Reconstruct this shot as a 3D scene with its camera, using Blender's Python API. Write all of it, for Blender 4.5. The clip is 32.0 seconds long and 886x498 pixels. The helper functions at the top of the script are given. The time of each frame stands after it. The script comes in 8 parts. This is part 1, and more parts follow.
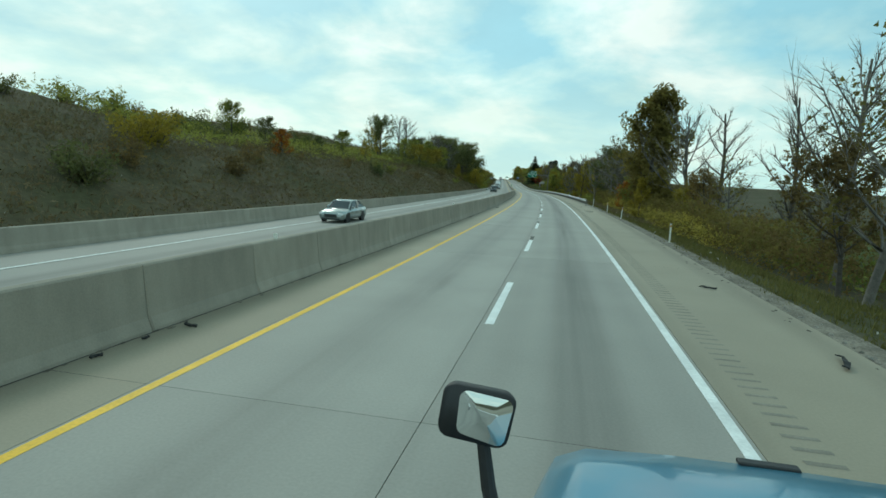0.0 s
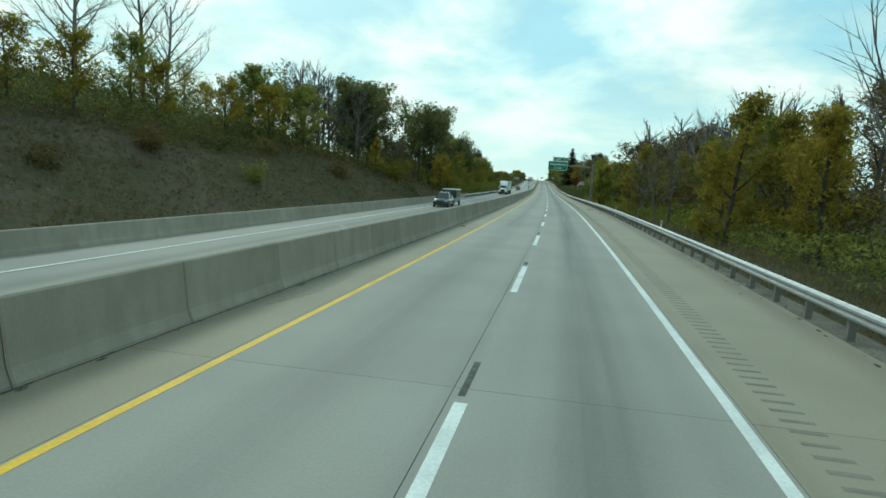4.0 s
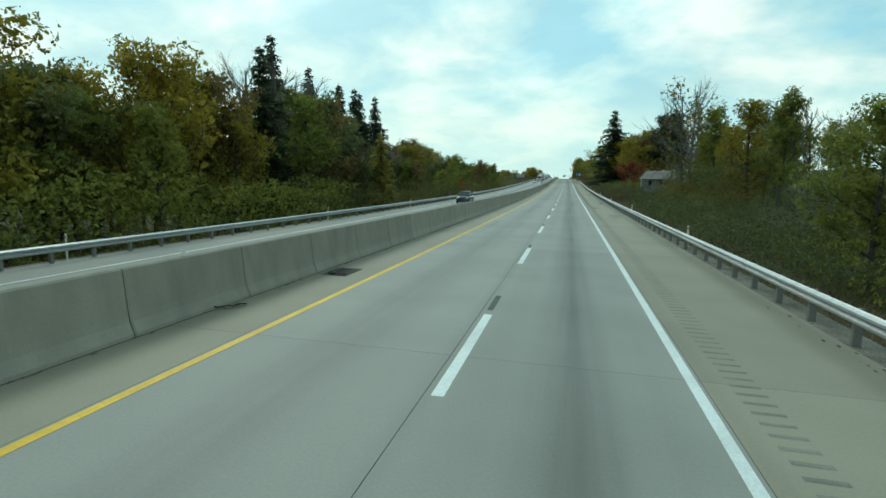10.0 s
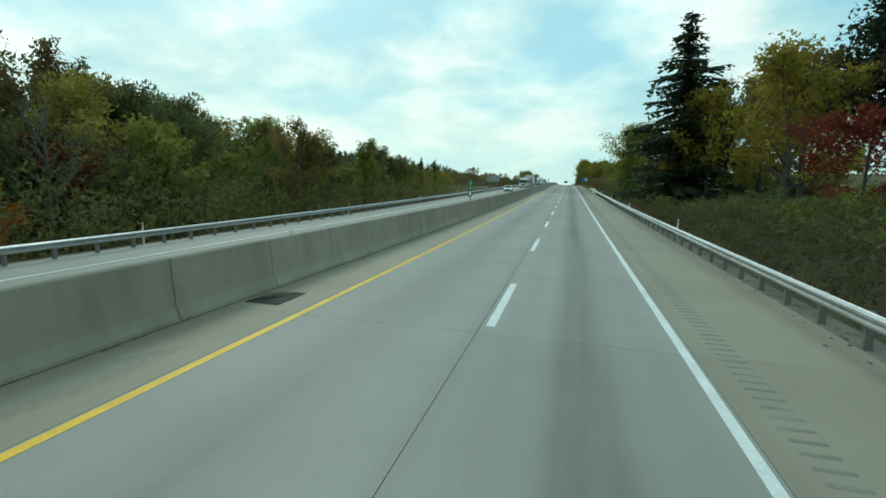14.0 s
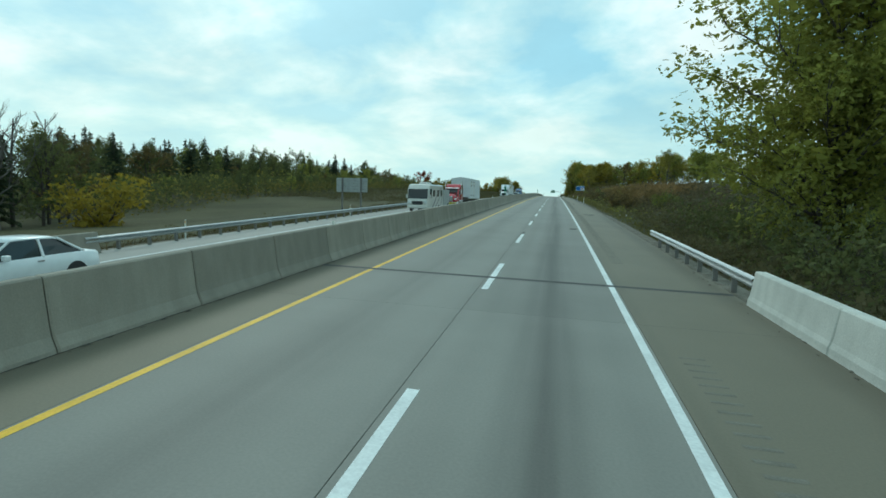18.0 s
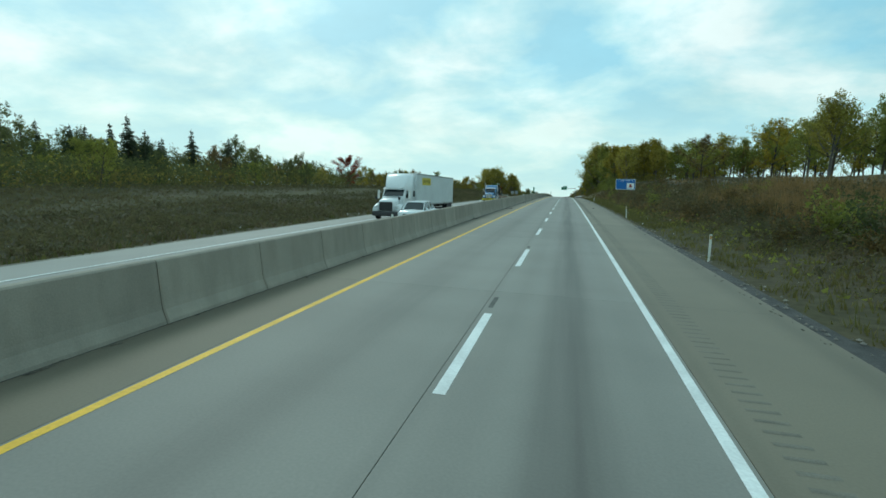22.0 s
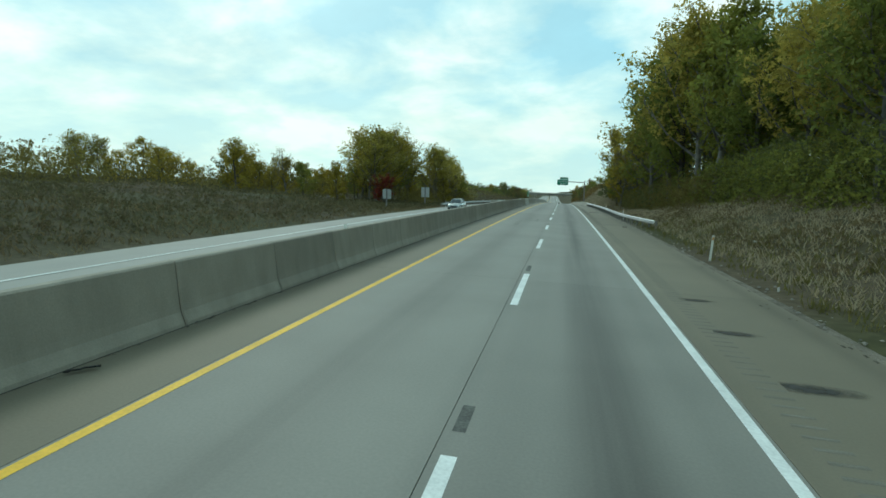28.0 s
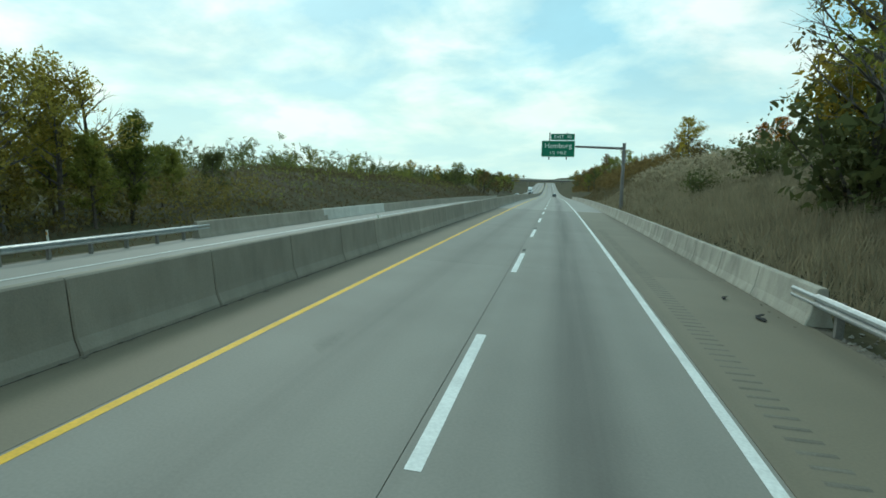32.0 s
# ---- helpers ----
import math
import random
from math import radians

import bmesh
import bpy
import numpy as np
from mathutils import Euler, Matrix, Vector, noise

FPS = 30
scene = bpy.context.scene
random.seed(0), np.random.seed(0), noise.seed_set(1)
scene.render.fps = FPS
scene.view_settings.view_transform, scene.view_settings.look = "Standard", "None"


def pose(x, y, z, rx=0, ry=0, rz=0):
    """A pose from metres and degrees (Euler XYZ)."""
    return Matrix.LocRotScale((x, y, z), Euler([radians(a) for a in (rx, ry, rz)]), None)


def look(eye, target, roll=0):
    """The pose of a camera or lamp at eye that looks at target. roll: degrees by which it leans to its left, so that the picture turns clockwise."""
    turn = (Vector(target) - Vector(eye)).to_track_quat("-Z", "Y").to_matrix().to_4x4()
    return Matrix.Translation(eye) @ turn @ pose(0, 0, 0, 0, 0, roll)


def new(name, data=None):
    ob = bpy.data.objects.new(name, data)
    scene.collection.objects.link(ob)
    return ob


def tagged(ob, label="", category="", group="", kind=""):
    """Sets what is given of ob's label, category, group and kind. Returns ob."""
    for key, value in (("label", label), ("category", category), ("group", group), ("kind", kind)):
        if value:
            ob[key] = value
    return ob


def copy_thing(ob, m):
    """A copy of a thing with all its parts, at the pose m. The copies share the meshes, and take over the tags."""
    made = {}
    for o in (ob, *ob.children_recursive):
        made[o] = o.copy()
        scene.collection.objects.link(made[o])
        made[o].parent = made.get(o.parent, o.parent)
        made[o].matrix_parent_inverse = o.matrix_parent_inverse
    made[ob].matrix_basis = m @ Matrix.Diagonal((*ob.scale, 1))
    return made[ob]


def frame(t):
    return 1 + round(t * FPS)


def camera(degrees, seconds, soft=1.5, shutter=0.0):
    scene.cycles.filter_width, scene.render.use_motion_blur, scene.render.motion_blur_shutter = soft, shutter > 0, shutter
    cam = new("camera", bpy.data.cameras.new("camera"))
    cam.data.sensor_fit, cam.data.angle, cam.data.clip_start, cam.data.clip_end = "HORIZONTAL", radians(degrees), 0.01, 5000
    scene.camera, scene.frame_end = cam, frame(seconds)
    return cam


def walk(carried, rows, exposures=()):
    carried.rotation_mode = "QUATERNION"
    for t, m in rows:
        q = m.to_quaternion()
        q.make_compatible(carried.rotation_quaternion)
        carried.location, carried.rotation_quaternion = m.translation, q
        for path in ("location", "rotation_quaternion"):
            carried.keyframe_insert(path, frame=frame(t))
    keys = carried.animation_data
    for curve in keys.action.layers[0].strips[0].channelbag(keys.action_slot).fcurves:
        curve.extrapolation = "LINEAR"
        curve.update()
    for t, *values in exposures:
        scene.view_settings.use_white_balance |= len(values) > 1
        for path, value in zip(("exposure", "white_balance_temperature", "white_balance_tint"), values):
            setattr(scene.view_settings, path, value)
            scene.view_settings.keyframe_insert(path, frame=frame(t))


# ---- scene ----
# ---- the road's line: heading, grade and cross slope along the distance s ----
S0, S1 = -420.0, 2600.0
_st = np.arange(S0, S1 + 1.0, 1.0)


def ramp(s, knots):
    return np.interp(s, [k[0] for k in knots], [k[1] for k in knots])


HEAD = [(-60, -7.98), (0, -6.35), (60, -4.39), (120, -2.3), (180, -0.77), (240, -0.35), (300, -0.16), (400, 0.13), (500, 0.17), (600, 0.53), (700, 0.52), (800, 0.68), (900, 0.75), (1000, 1.22), (1100, 1.58), (1250, 1.94)]
GRADE = [(-60, -0.0024), (0, -0.0023), (60, -0.0021), (120, -0.0057), (180, -0.0075), (240, -0.0061), (300, -0.0032), (360, 0.0026), (420, 0.0107), (480, 0.0196), (540, 0.0226), (600, 0.0188), (660, 0.0132), (720, 0.0099), (780, 0.0041), (840, -0.0009), (900, -0.0109), (960, -0.021), (1020, -0.0281), (1080, -0.036), (1150, -0.036), (1300, -0.020), (1450, 0.0), (1540, 0.006), (1800, -0.002), (2600, -0.012)]
BANK = [(185, 0.02), (285, -0.02)]
_hd = np.radians(ramp(_st, HEAD))
_gr = ramp(_st, GRADE)
_cx = np.concatenate([[0], np.cumsum(-np.sin(_hd))[:-1]])
_cy = np.concatenate([[0], np.cumsum(np.cos(_hd))[:-1]])
_cz = np.concatenate([[0], np.cumsum(_gr)[:-1]])
_k0 = int(-S0)
_cx, _cy, _cz = _cx - _cx[_k0], _cy - _cy[_k0], _cz - _cz[_k0]
MEDIAN = -5.7


def bank(s):
    return float(ramp(s, BANK))


def heading(s):
    return math.radians(float(ramp(s, HEAD)))


def surf(s, u):
    """Height of the pavement over the line's datum."""
    return bank(s) * (u - MEDIAN) if u > -6.02 else 0.035 * (u - MEDIAN) - 0.15


def W(s, u, z=0.0):
    """World place of a point u to the right of the lane line, z over the datum."""
    x, y, h = (float(np.interp(s, _st, a)) for a in (_cx, _cy, _cz))
    a = heading(s)
    return Vector((x + u * math.cos(a), y + u * math.sin(a), h + z))


def place(s, u, z=None, yaw=0.0, scale=1.0):
    """Pose on the pavement (or at height z over the datum), facing along the road."""
    return Matrix.LocRotScale(W(s, u, surf(s, u) if z is None else z), Euler((0, 0, heading(s) + radians(yaw))), (scale,) * 3)


# ---- camera ----
# seconds, distance along the road, offset from the lane line, and turn against the road (left, down, lean) in degrees
HEIGHT = 2.85
ROWS = (
    (0, -0.38, 1.46, 12.51, 7.36, -2.37), (1, 29.07, 1.39, 12.41, 7.31, -2.32), (2, 58.66, 1.47, 12.68, 7.38, -2.23),
    (4.5, 132.62, 1.29, 12.68, 7.18, -2.26), (5, 147.45, 1.26, 12.68, 7.11, -2.35), (6, 177.14, 1.30, 12.92, 7.27, -2.50),
    (7, 206.79, 1.15, 12.95, 7.52, -2.72), (7.5, 221.62, 1.23, 13.01, 7.63, -2.69), (8, 236.43, 1.35, 13.05, 7.64, -2.49),
    (9, 266.12, 1.50, 13.03, 7.55, -2.24), (10, 295.73, 1.75, 13.19, 7.37, -1.73), (11, 325.26, 1.72, 13.16, 7.52, -2.09),
    (12, 354.77, 1.64, 13.33, 7.58, -2.33), (13, 384.24, 1.58, 13.26, 7.55, -2.29), (14, 413.84, 1.53, 13.09, 7.52, -2.22),
    (14.5, 428.53, 1.59, 13.17, 7.49, -2.17), (16.5, 487.32, 1.73, 12.71, 7.18, -2.20), (17, 501.99, 1.76, 12.49, 7.18, -2.15),
    (18, 531.27, 1.95, 11.83, 7.23, -2.19), (19, 560.58, 2.17, 12.32, 7.20, -1.65), (20, 589.81, 2.12, 12.25, 7.30, -1.99),
    (20.5, 604.50, 2.01, 12.40, 7.36, -2.09), (21, 619.17, 1.91, 12.65, 7.35, -2.19), (22, 648.51, 1.69, 12.79, 7.33, -2.22),
    (23, 677.92, 1.53, 12.62, 7.30, -2.23), (24, 707.35, 1.57, 12.54, 7.39, -2.13), (24.5, 722.04, 1.59, 12.48, 7.37, -2.18),
    (25, 736.73, 1.57, 12.37, 7.30, -2.29), (25.5, 751.53, 1.49, 12.27, 7.31, -2.40), (27.5, 810.59, 1.20, 12.45, 7.24, -3.02),
    (28, 825.35, 1.15, 12.39, 7.24, -2.81), (29, 854.81, 1.12, 12.26, 7.39, -2.85), (30, 884.12, 1.18, 12.00, 7.42, -2.74),
    (31, 913.61, 1.36, 11.91, 7.42, -2.36), (31.5, 928.24, 1.40, 11.93, 7.45, -2.30), (32, 942.81, 1.41, 11.91, 7.50, -2.27))


def glide(t):
    """The row at t, smoothly between the rows."""
    ts = [r[0] for r in ROWS]
    k = min(max(np.searchsorted(ts, t, side="right") - 1, 0), len(ts) - 2)
    a, b = ROWS[k], ROWS[k + 1]
    h = b[0] - a[0]
    w = (t - a[0]) / h
    out = []
    for i in range(1, 6):
        ma = (b[i] - ROWS[k - 1][i]) / (b[0] - ROWS[k - 1][0]) if k else (b[i] - a[i]) / h
        mb = (ROWS[k + 2][i] - a[i]) / (ROWS[k + 2][0] - a[0]) if k + 2 < len(ts) else (b[i] - a[i]) / h
        out.append((2 * w**3 - 3 * w**2 + 1) * a[i] + (w**3 - 2 * w**2 + w) * h * ma + (3 * w**2 - 2 * w**3) * b[i] + (w**3 - w**2) * h * mb)
    return out


def camera_pose(t):
    s, u, left, down, lean = glide(t)
    g = float(ramp(s, GRADE))
    m = Matrix.Translation(W(s, 0)) @ Euler((math.atan(g), 0, heading(s))).to_matrix().to_4x4()
    m = m @ Matrix.Translation((MEDIAN, 0, 0)) @ Matrix.Rotation(-math.atan(bank(s)), 4, "Y")
    m = m @ Matrix.Translation((u - MEDIAN, 0, HEIGHT))
    return m @ Matrix.Rotation(radians(left), 4, "Z") @ Matrix.Rotation(radians(90 - down), 4, "X") @ Matrix.Rotation(radians(-lean), 4, "Z")


cam = camera(79.7, 32.0, soft=1.6, shutter=0.0)
walk(cam, [(k / 4, camera_pose(k / 4)) for k in range(129)], exposures=[(0, 0.05, 6350, -6), (4, 0.2, 6400, -6), (7, 0.2, 6450, -6), (9, 0.13, 6400, -6), (14, 0.09, 6350, -6), (17, 0.02, 6000, -6), (25, 0.02, 6050, -6), (28, 0.12, 6250, -6), (29.5, 0.22, 6300, -6), (31, 0.35, 6150, -6), (32, 0.14, 6250, -6)])

# ---- sky and light ----
SUN_EL, SUN_AZ = 38.0, -35.0
world = bpy.data.worlds.new("sky")
scene.world = world
world.use_nodes = True
wn, wl = world.node_tree.nodes, world.node_tree.links
wn.clear()


def wnode(kind, **at):
    n = wn.new(kind)
    for k, v in at.items():
        setattr(n, k, v)
    return n


w_out = wnode("ShaderNodeOutputWorld")
w_bg = wnode("ShaderNodeBackground")
w_sky = wnode("ShaderNodeTexSky")
w_sky.sky_type = "NISHITA"
w_sky.sun_disc = False
w_sky.sun_elevation, w_sky.sun_rotation = radians(SUN_EL), radians(SUN_AZ)
w_sky.altitude, w_sky.air_density, w_sky.dust_density = 150, 1.0, 3.0
w_dim = wnode("ShaderNodeVectorMath", operation="SCALE")
w_dim.inputs["Scale"].default_value = 0.085
w_co = wnode("ShaderNodeTexCoord")
w_sep = wnode("ShaderNodeSeparateXYZ")
w_up = wnode("ShaderNodeMath", operation="MAXIMUM")
w_up.inputs[1].default_value = 0.0
w_add = wnode("ShaderNodeMath", operation="ADD")
w_add.inputs[1].default_value = 0.3
w_dx = wnode("ShaderNodeMath", operation="DIVIDE")
w_dy = wnode("ShaderNodeMath", operation="DIVIDE")
w_cmb = wnode("ShaderNodeCombineXYZ")
w_n1 = wnode("ShaderNodeTexNoise")
w_n1.inputs["Scale"].default_value, w_n1.inputs["Detail"].default_value, w_n1.inputs["Roughness"].default_value = 1.9, 8, 0.55
w_n1.inputs["Distortion"].default_value = 0.15
w_n2 = wnode("ShaderNodeTexNoise")
w_n2.inputs["Scale"].default_value, w_n2.inputs["Detail"].default_value, w_n2.inputs["Roughness"].default_value = 0.9, 6, 0.6
w_shift = wnode("ShaderNodeVectorMath", operation="ADD")
w_shift.inputs[1].default_value = (7.3, 3.1, 0.0)
w_r1 = wnode("ShaderNodeValToRGB")
w_r1.color_ramp.elements[0].position, w_r1.color_ramp.elements[0].color = 0.4, (0.40, 0.72, 0.87, 1)
w_r1.color_ramp.elements[1].position, w_r1.color_ramp.elements[1].color = 0.64, (1.06, 1.1, 1.08, 1)
_e = w_r1.color_ramp.elements.new(0.5)
_e.color = (0.60, 0.86, 0.92, 1)
w_r2 = wnode("ShaderNodeMapRange")
w_r2.inputs["From Min"].default_value, w_r2.inputs["From Max"].default_value = 0.35, 0.7
w_r2.inputs["To Min"].default_value, w_r2.inputs["To Max"].default_value = 0.86, 1.12
w_mul = wnode("ShaderNodeVectorMath", operation="SCALE")
w_mix = wnode("ShaderNodeMix", data_type="RGBA")
w_mix.inputs[0].default_value = 0.82
w_hor = wnode("ShaderNodeMapRange")
w_hor.inputs["From Min"].default_value, w_hor.inputs["From Max"].default_value = 0.0, 0.22
w_hor.inputs["To Min"].default_value, w_hor.inputs["To Max"].default_value = 0.7, 0.0
w_hmix = wnode("ShaderNodeMix", data_type="RGBA")
w_hmix.inputs[7].default_value = (0.74, 0.90, 0.86, 1)
wl.new(w_co.outputs["Generated"], w_sep.inputs[0])
wl.new(w_sep.outputs["Z"], w_up.inputs[0])
wl.new(w_up.outputs[0], w_add.inputs[0])
wl.new(w_sep.outputs["X"], w_dx.inputs[0])
wl.new(w_add.outputs[0], w_dx.inputs[1])
wl.new(w_sep.outputs["Y"], w_dy.inputs[0])
wl.new(w_add.outputs[0], w_dy.inputs[1])
wl.new(w_dx.outputs[0], w_cmb.inputs[0])
wl.new(w_dy.outputs[0], w_cmb.inputs[1])
wl.new(w_cmb.outputs[0], w_shift.inputs[0])
wl.new(w_shift.outputs[0], w_n1.inputs["Vector"])
wl.new(w_cmb.outputs[0], w_n2.inputs["Vector"])
wl.new(w_n1.outputs["Fac"], w_r1.inputs[0])
wl.new(w_n2.outputs["Fac"], w_r2.inputs["Value"])
wl.new(w_r1.outputs[0], w_mul.inputs[0])
wl.new(w_r2.outputs[0], w_mul.inputs["Scale"])
wl.new(w_sky.outputs[0], w_dim.inputs[0])
wl.new(w_dim.outputs[0], w_mix.inputs[6])
wl.new(w_mul.outputs[0], w_mix.inputs[7])
wl.new(w_up.outputs[0], w_hor.inputs["Value"])
wl.new(w_hor.outputs[0], w_hmix.inputs[0])
wl.new(w_mix.outputs[2], w_hmix.inputs[6])
wl.new(w_hmix.outputs[2], w_bg.inputs[0])
w_bg.inputs[1].default_value = 1.0
wl.new(w_bg.outputs[0], w_out.inputs[0])

sun = new("sun", bpy.data.lights.new("sun", "SUN"))
sun.data.energy, sun.data.angle, sun.data.color = 0.7, radians(14), (1.0, 0.96, 0.9)
_az = radians(SUN_AZ)
sun.matrix_world = look((0, 0, 0), (-math.sin(_az) * math.cos(radians(SUN_EL)), -math.cos(_az) * math.cos(radians(SUN_EL)), -math.sin(radians(SUN_EL))))


# ---- materials ----
def material(name, colour, rough=0.7, metal=0.0, vary=0.15, scale=2.0, fine=40.0, bump=0.1, second=None, coord="Object", random=0.0, island=0.0, spec=0.5):
    """A surface with stains at two scales, grain in relief, and a change from object to object or island to island."""
    m = bpy.data.materials.new(name)
    m.use_nodes = True
    n, l = m.node_tree.nodes, m.node_tree.links
    b = n["Principled BSDF"]
    b.inputs["Roughness"].default_value, b.inputs["Metallic"].default_value = rough, metal
    b.inputs["Specular IOR Level"].default_value = spec
    co = n.new("ShaderNodeTexCoord")
    big, small = n.new("ShaderNodeTexNoise"), n.new("ShaderNodeTexNoise")
    big.inputs["Scale"].default_value, big.inputs["Detail"].default_value = scale, 6
    small.inputs["Scale"].default_value, small.inputs["Detail"].default_value = fine, 4
    for t in (big, small):
        l.new(co.outputs[coord], t.inputs["Vector"])
    mix = n.new("ShaderNodeMix")
    mix.data_type = "RGBA"
    mix.inputs[6].default_value = (*colour, 1)
    mix.inputs[7].default_value = (*(second or tuple(c * 0.55 for c in colour)), 1)
    rg = n.new("ShaderNodeMapRange")
    rg.inputs["From Min"].default_value, rg.inputs["From Max"].default_value = 0.38, 0.68
    l.new(big.outputs["Fac"], rg.inputs["Value"])
    if second is None:
        rg.inputs["To Max"].default_value = min(1.0, vary * 4)
    l.new(rg.outputs[0], mix.inputs[0])
    val = n.new("ShaderNodeHueSaturation")
    l.new(mix.outputs[2], val.inputs["Color"])
    gr = n.new("ShaderNodeMapRange")
    gr.inputs["From Min"].default_value, gr.inputs["From Max"].default_value = 0.3, 0.7
    gr.inputs["To Min"].default_value, gr.inputs["To Max"].default_value = 1 - vary, 1 + vary
    l.new(small.outputs["Fac"], gr.inputs["Value"])
    last = gr.outputs[0]
    for amount, kind, socket in ((random, "ShaderNodeObjectInfo", "Random"), (island, "ShaderNodeNewGeometry", "Random Per Island")):
        if amount:
            src = n.new(kind)
            r2 = n.new("ShaderNodeMapRange")
            r2.inputs["To Min"].default_value, r2.inputs["To Max"].default_value = 1 - amount, 1 + amount
            l.new(src.outputs[socket], r2.inputs["Value"])
            mm = n.new("ShaderNodeMath")
            mm.operation = "MULTIPLY"
            l.new(last, mm.inputs[0])
            l.new(r2.outputs[0], mm.inputs[1])
            last = mm.outputs[0]
    l.new(last, val.inputs["Value"])
    l.new(val.outputs[0], b.inputs["Base Color"])
    if bump:
        bp = n.new("ShaderNodeBump")
        bp.inputs["Strength"].default_value, bp.inputs["Distance"].default_value = bump, 0.02
        l.new(small.outputs["Fac"], bp.inputs["Height"])
        l.new(bp.outputs[0], b.inputs["Normal"])
    return m


def leaf_material(name, a, b2, dark=0.35, cut=0.0, fill=0.5):
    """Foliage whose leaves run from colour a to b2, leaf by leaf and tree by tree."""
    m = bpy.data.materials.new(name)
    m.use_nodes = True
    n, l = m.node_tree.nodes, m.node_tree.links
    b = n["Principled BSDF"]
    b.inputs["Roughness"].default_value, b.inputs["Specular IOR Level"].default_value = 0.75, 0.2
    geo, info = n.new("ShaderNodeNewGeometry"), n.new("ShaderNodeObjectInfo")
    add = n.new("ShaderNodeMath")
    add.operation = "MULTIPLY_ADD"
    add.inputs[1].default_value = 0.42
    half = n.new("ShaderNodeMath")
    half.operation = "MULTIPLY"
    half.inputs[1].default_value = 0.58
    l.new(info.outputs["Random"], half.inputs[0])
    l.new(geo.outputs["Random Per Island"], add.inputs[0])
    l.new(half.outputs[0], add.inputs[2])
    mix = n.new("ShaderNodeMix")
    mix.data_type = "RGBA"
    mix.inputs[6].default_value, mix.inputs[7].default_value = (*(c * 1.12 for c in a), 1), (*(c * 1.12 for c in b2), 1)
    l.new(add.outputs[0], mix.inputs[0])
    co = n.new("ShaderNodeTexCoord")
    tex = n.new("ShaderNodeTexNoise")
    tex.inputs["Scale"].default_value, tex.inputs["Detail"].default_value = 0.9, 3
    l.new(co.outputs["Object"], tex.inputs["Vector"])
    rg = n.new("ShaderNodeMapRange")
    rg.inputs["From Min"].default_value, rg.inputs["From Max"].default_value = 0.3, 0.7
    rg.inputs["To Min"].default_value, rg.inputs["To Max"].default_value = 1 - dark, 1 + dark
    l.new(tex.outputs["Fac"], rg.inputs["Value"])
    hs = n.new("ShaderNodeHueSaturation")
    l.new(mix.outputs[2], hs.inputs["Color"])
    l.new(rg.outputs[0], hs.inputs["Value"])
    l.new(hs.outputs[0], b.inputs["Base Color"])
    tr = n.new("ShaderNodeBsdfTranslucent")
    l.new(hs.outputs[0], tr.inputs["Color"])
    ms = n.new("ShaderNodeMixShader")
    ms.inputs[0].default_value = 0.45
    l.new(b.outputs[0], ms.inputs[1])
    l.new(tr.outputs[0], ms.inputs[2])
    if not cut:
        l.new(ms.outputs[0], n["Material Output"].inputs[0])
        return m
    # each spray is cut into small leaves with gaps between them
    vor = n.new("ShaderNodeTexVoronoi")
    vor.inputs["Scale"].default_value = cut
    l.new(co.outputs["Object"], vor.inputs["Vector"])
    gap = n.new("ShaderNodeMath")
    gap.operation = "GREATER_THAN"
    gap.inputs[1].default_value = fill
    l.new(vor.outputs["Distance"], gap.inputs[0])
    clear = n.new("ShaderNodeBsdfTransparent")
    cutm = n.new("ShaderNodeMixShader")
    l.new(gap.outputs[0], cutm.inputs[0])
    l.new(ms.outputs[0], cutm.inputs[1])
    l.new(clear.outputs[0], cutm.inputs[2])
    l.new(cutm.outputs[0], n["Material Output"].inputs[0])
    return m


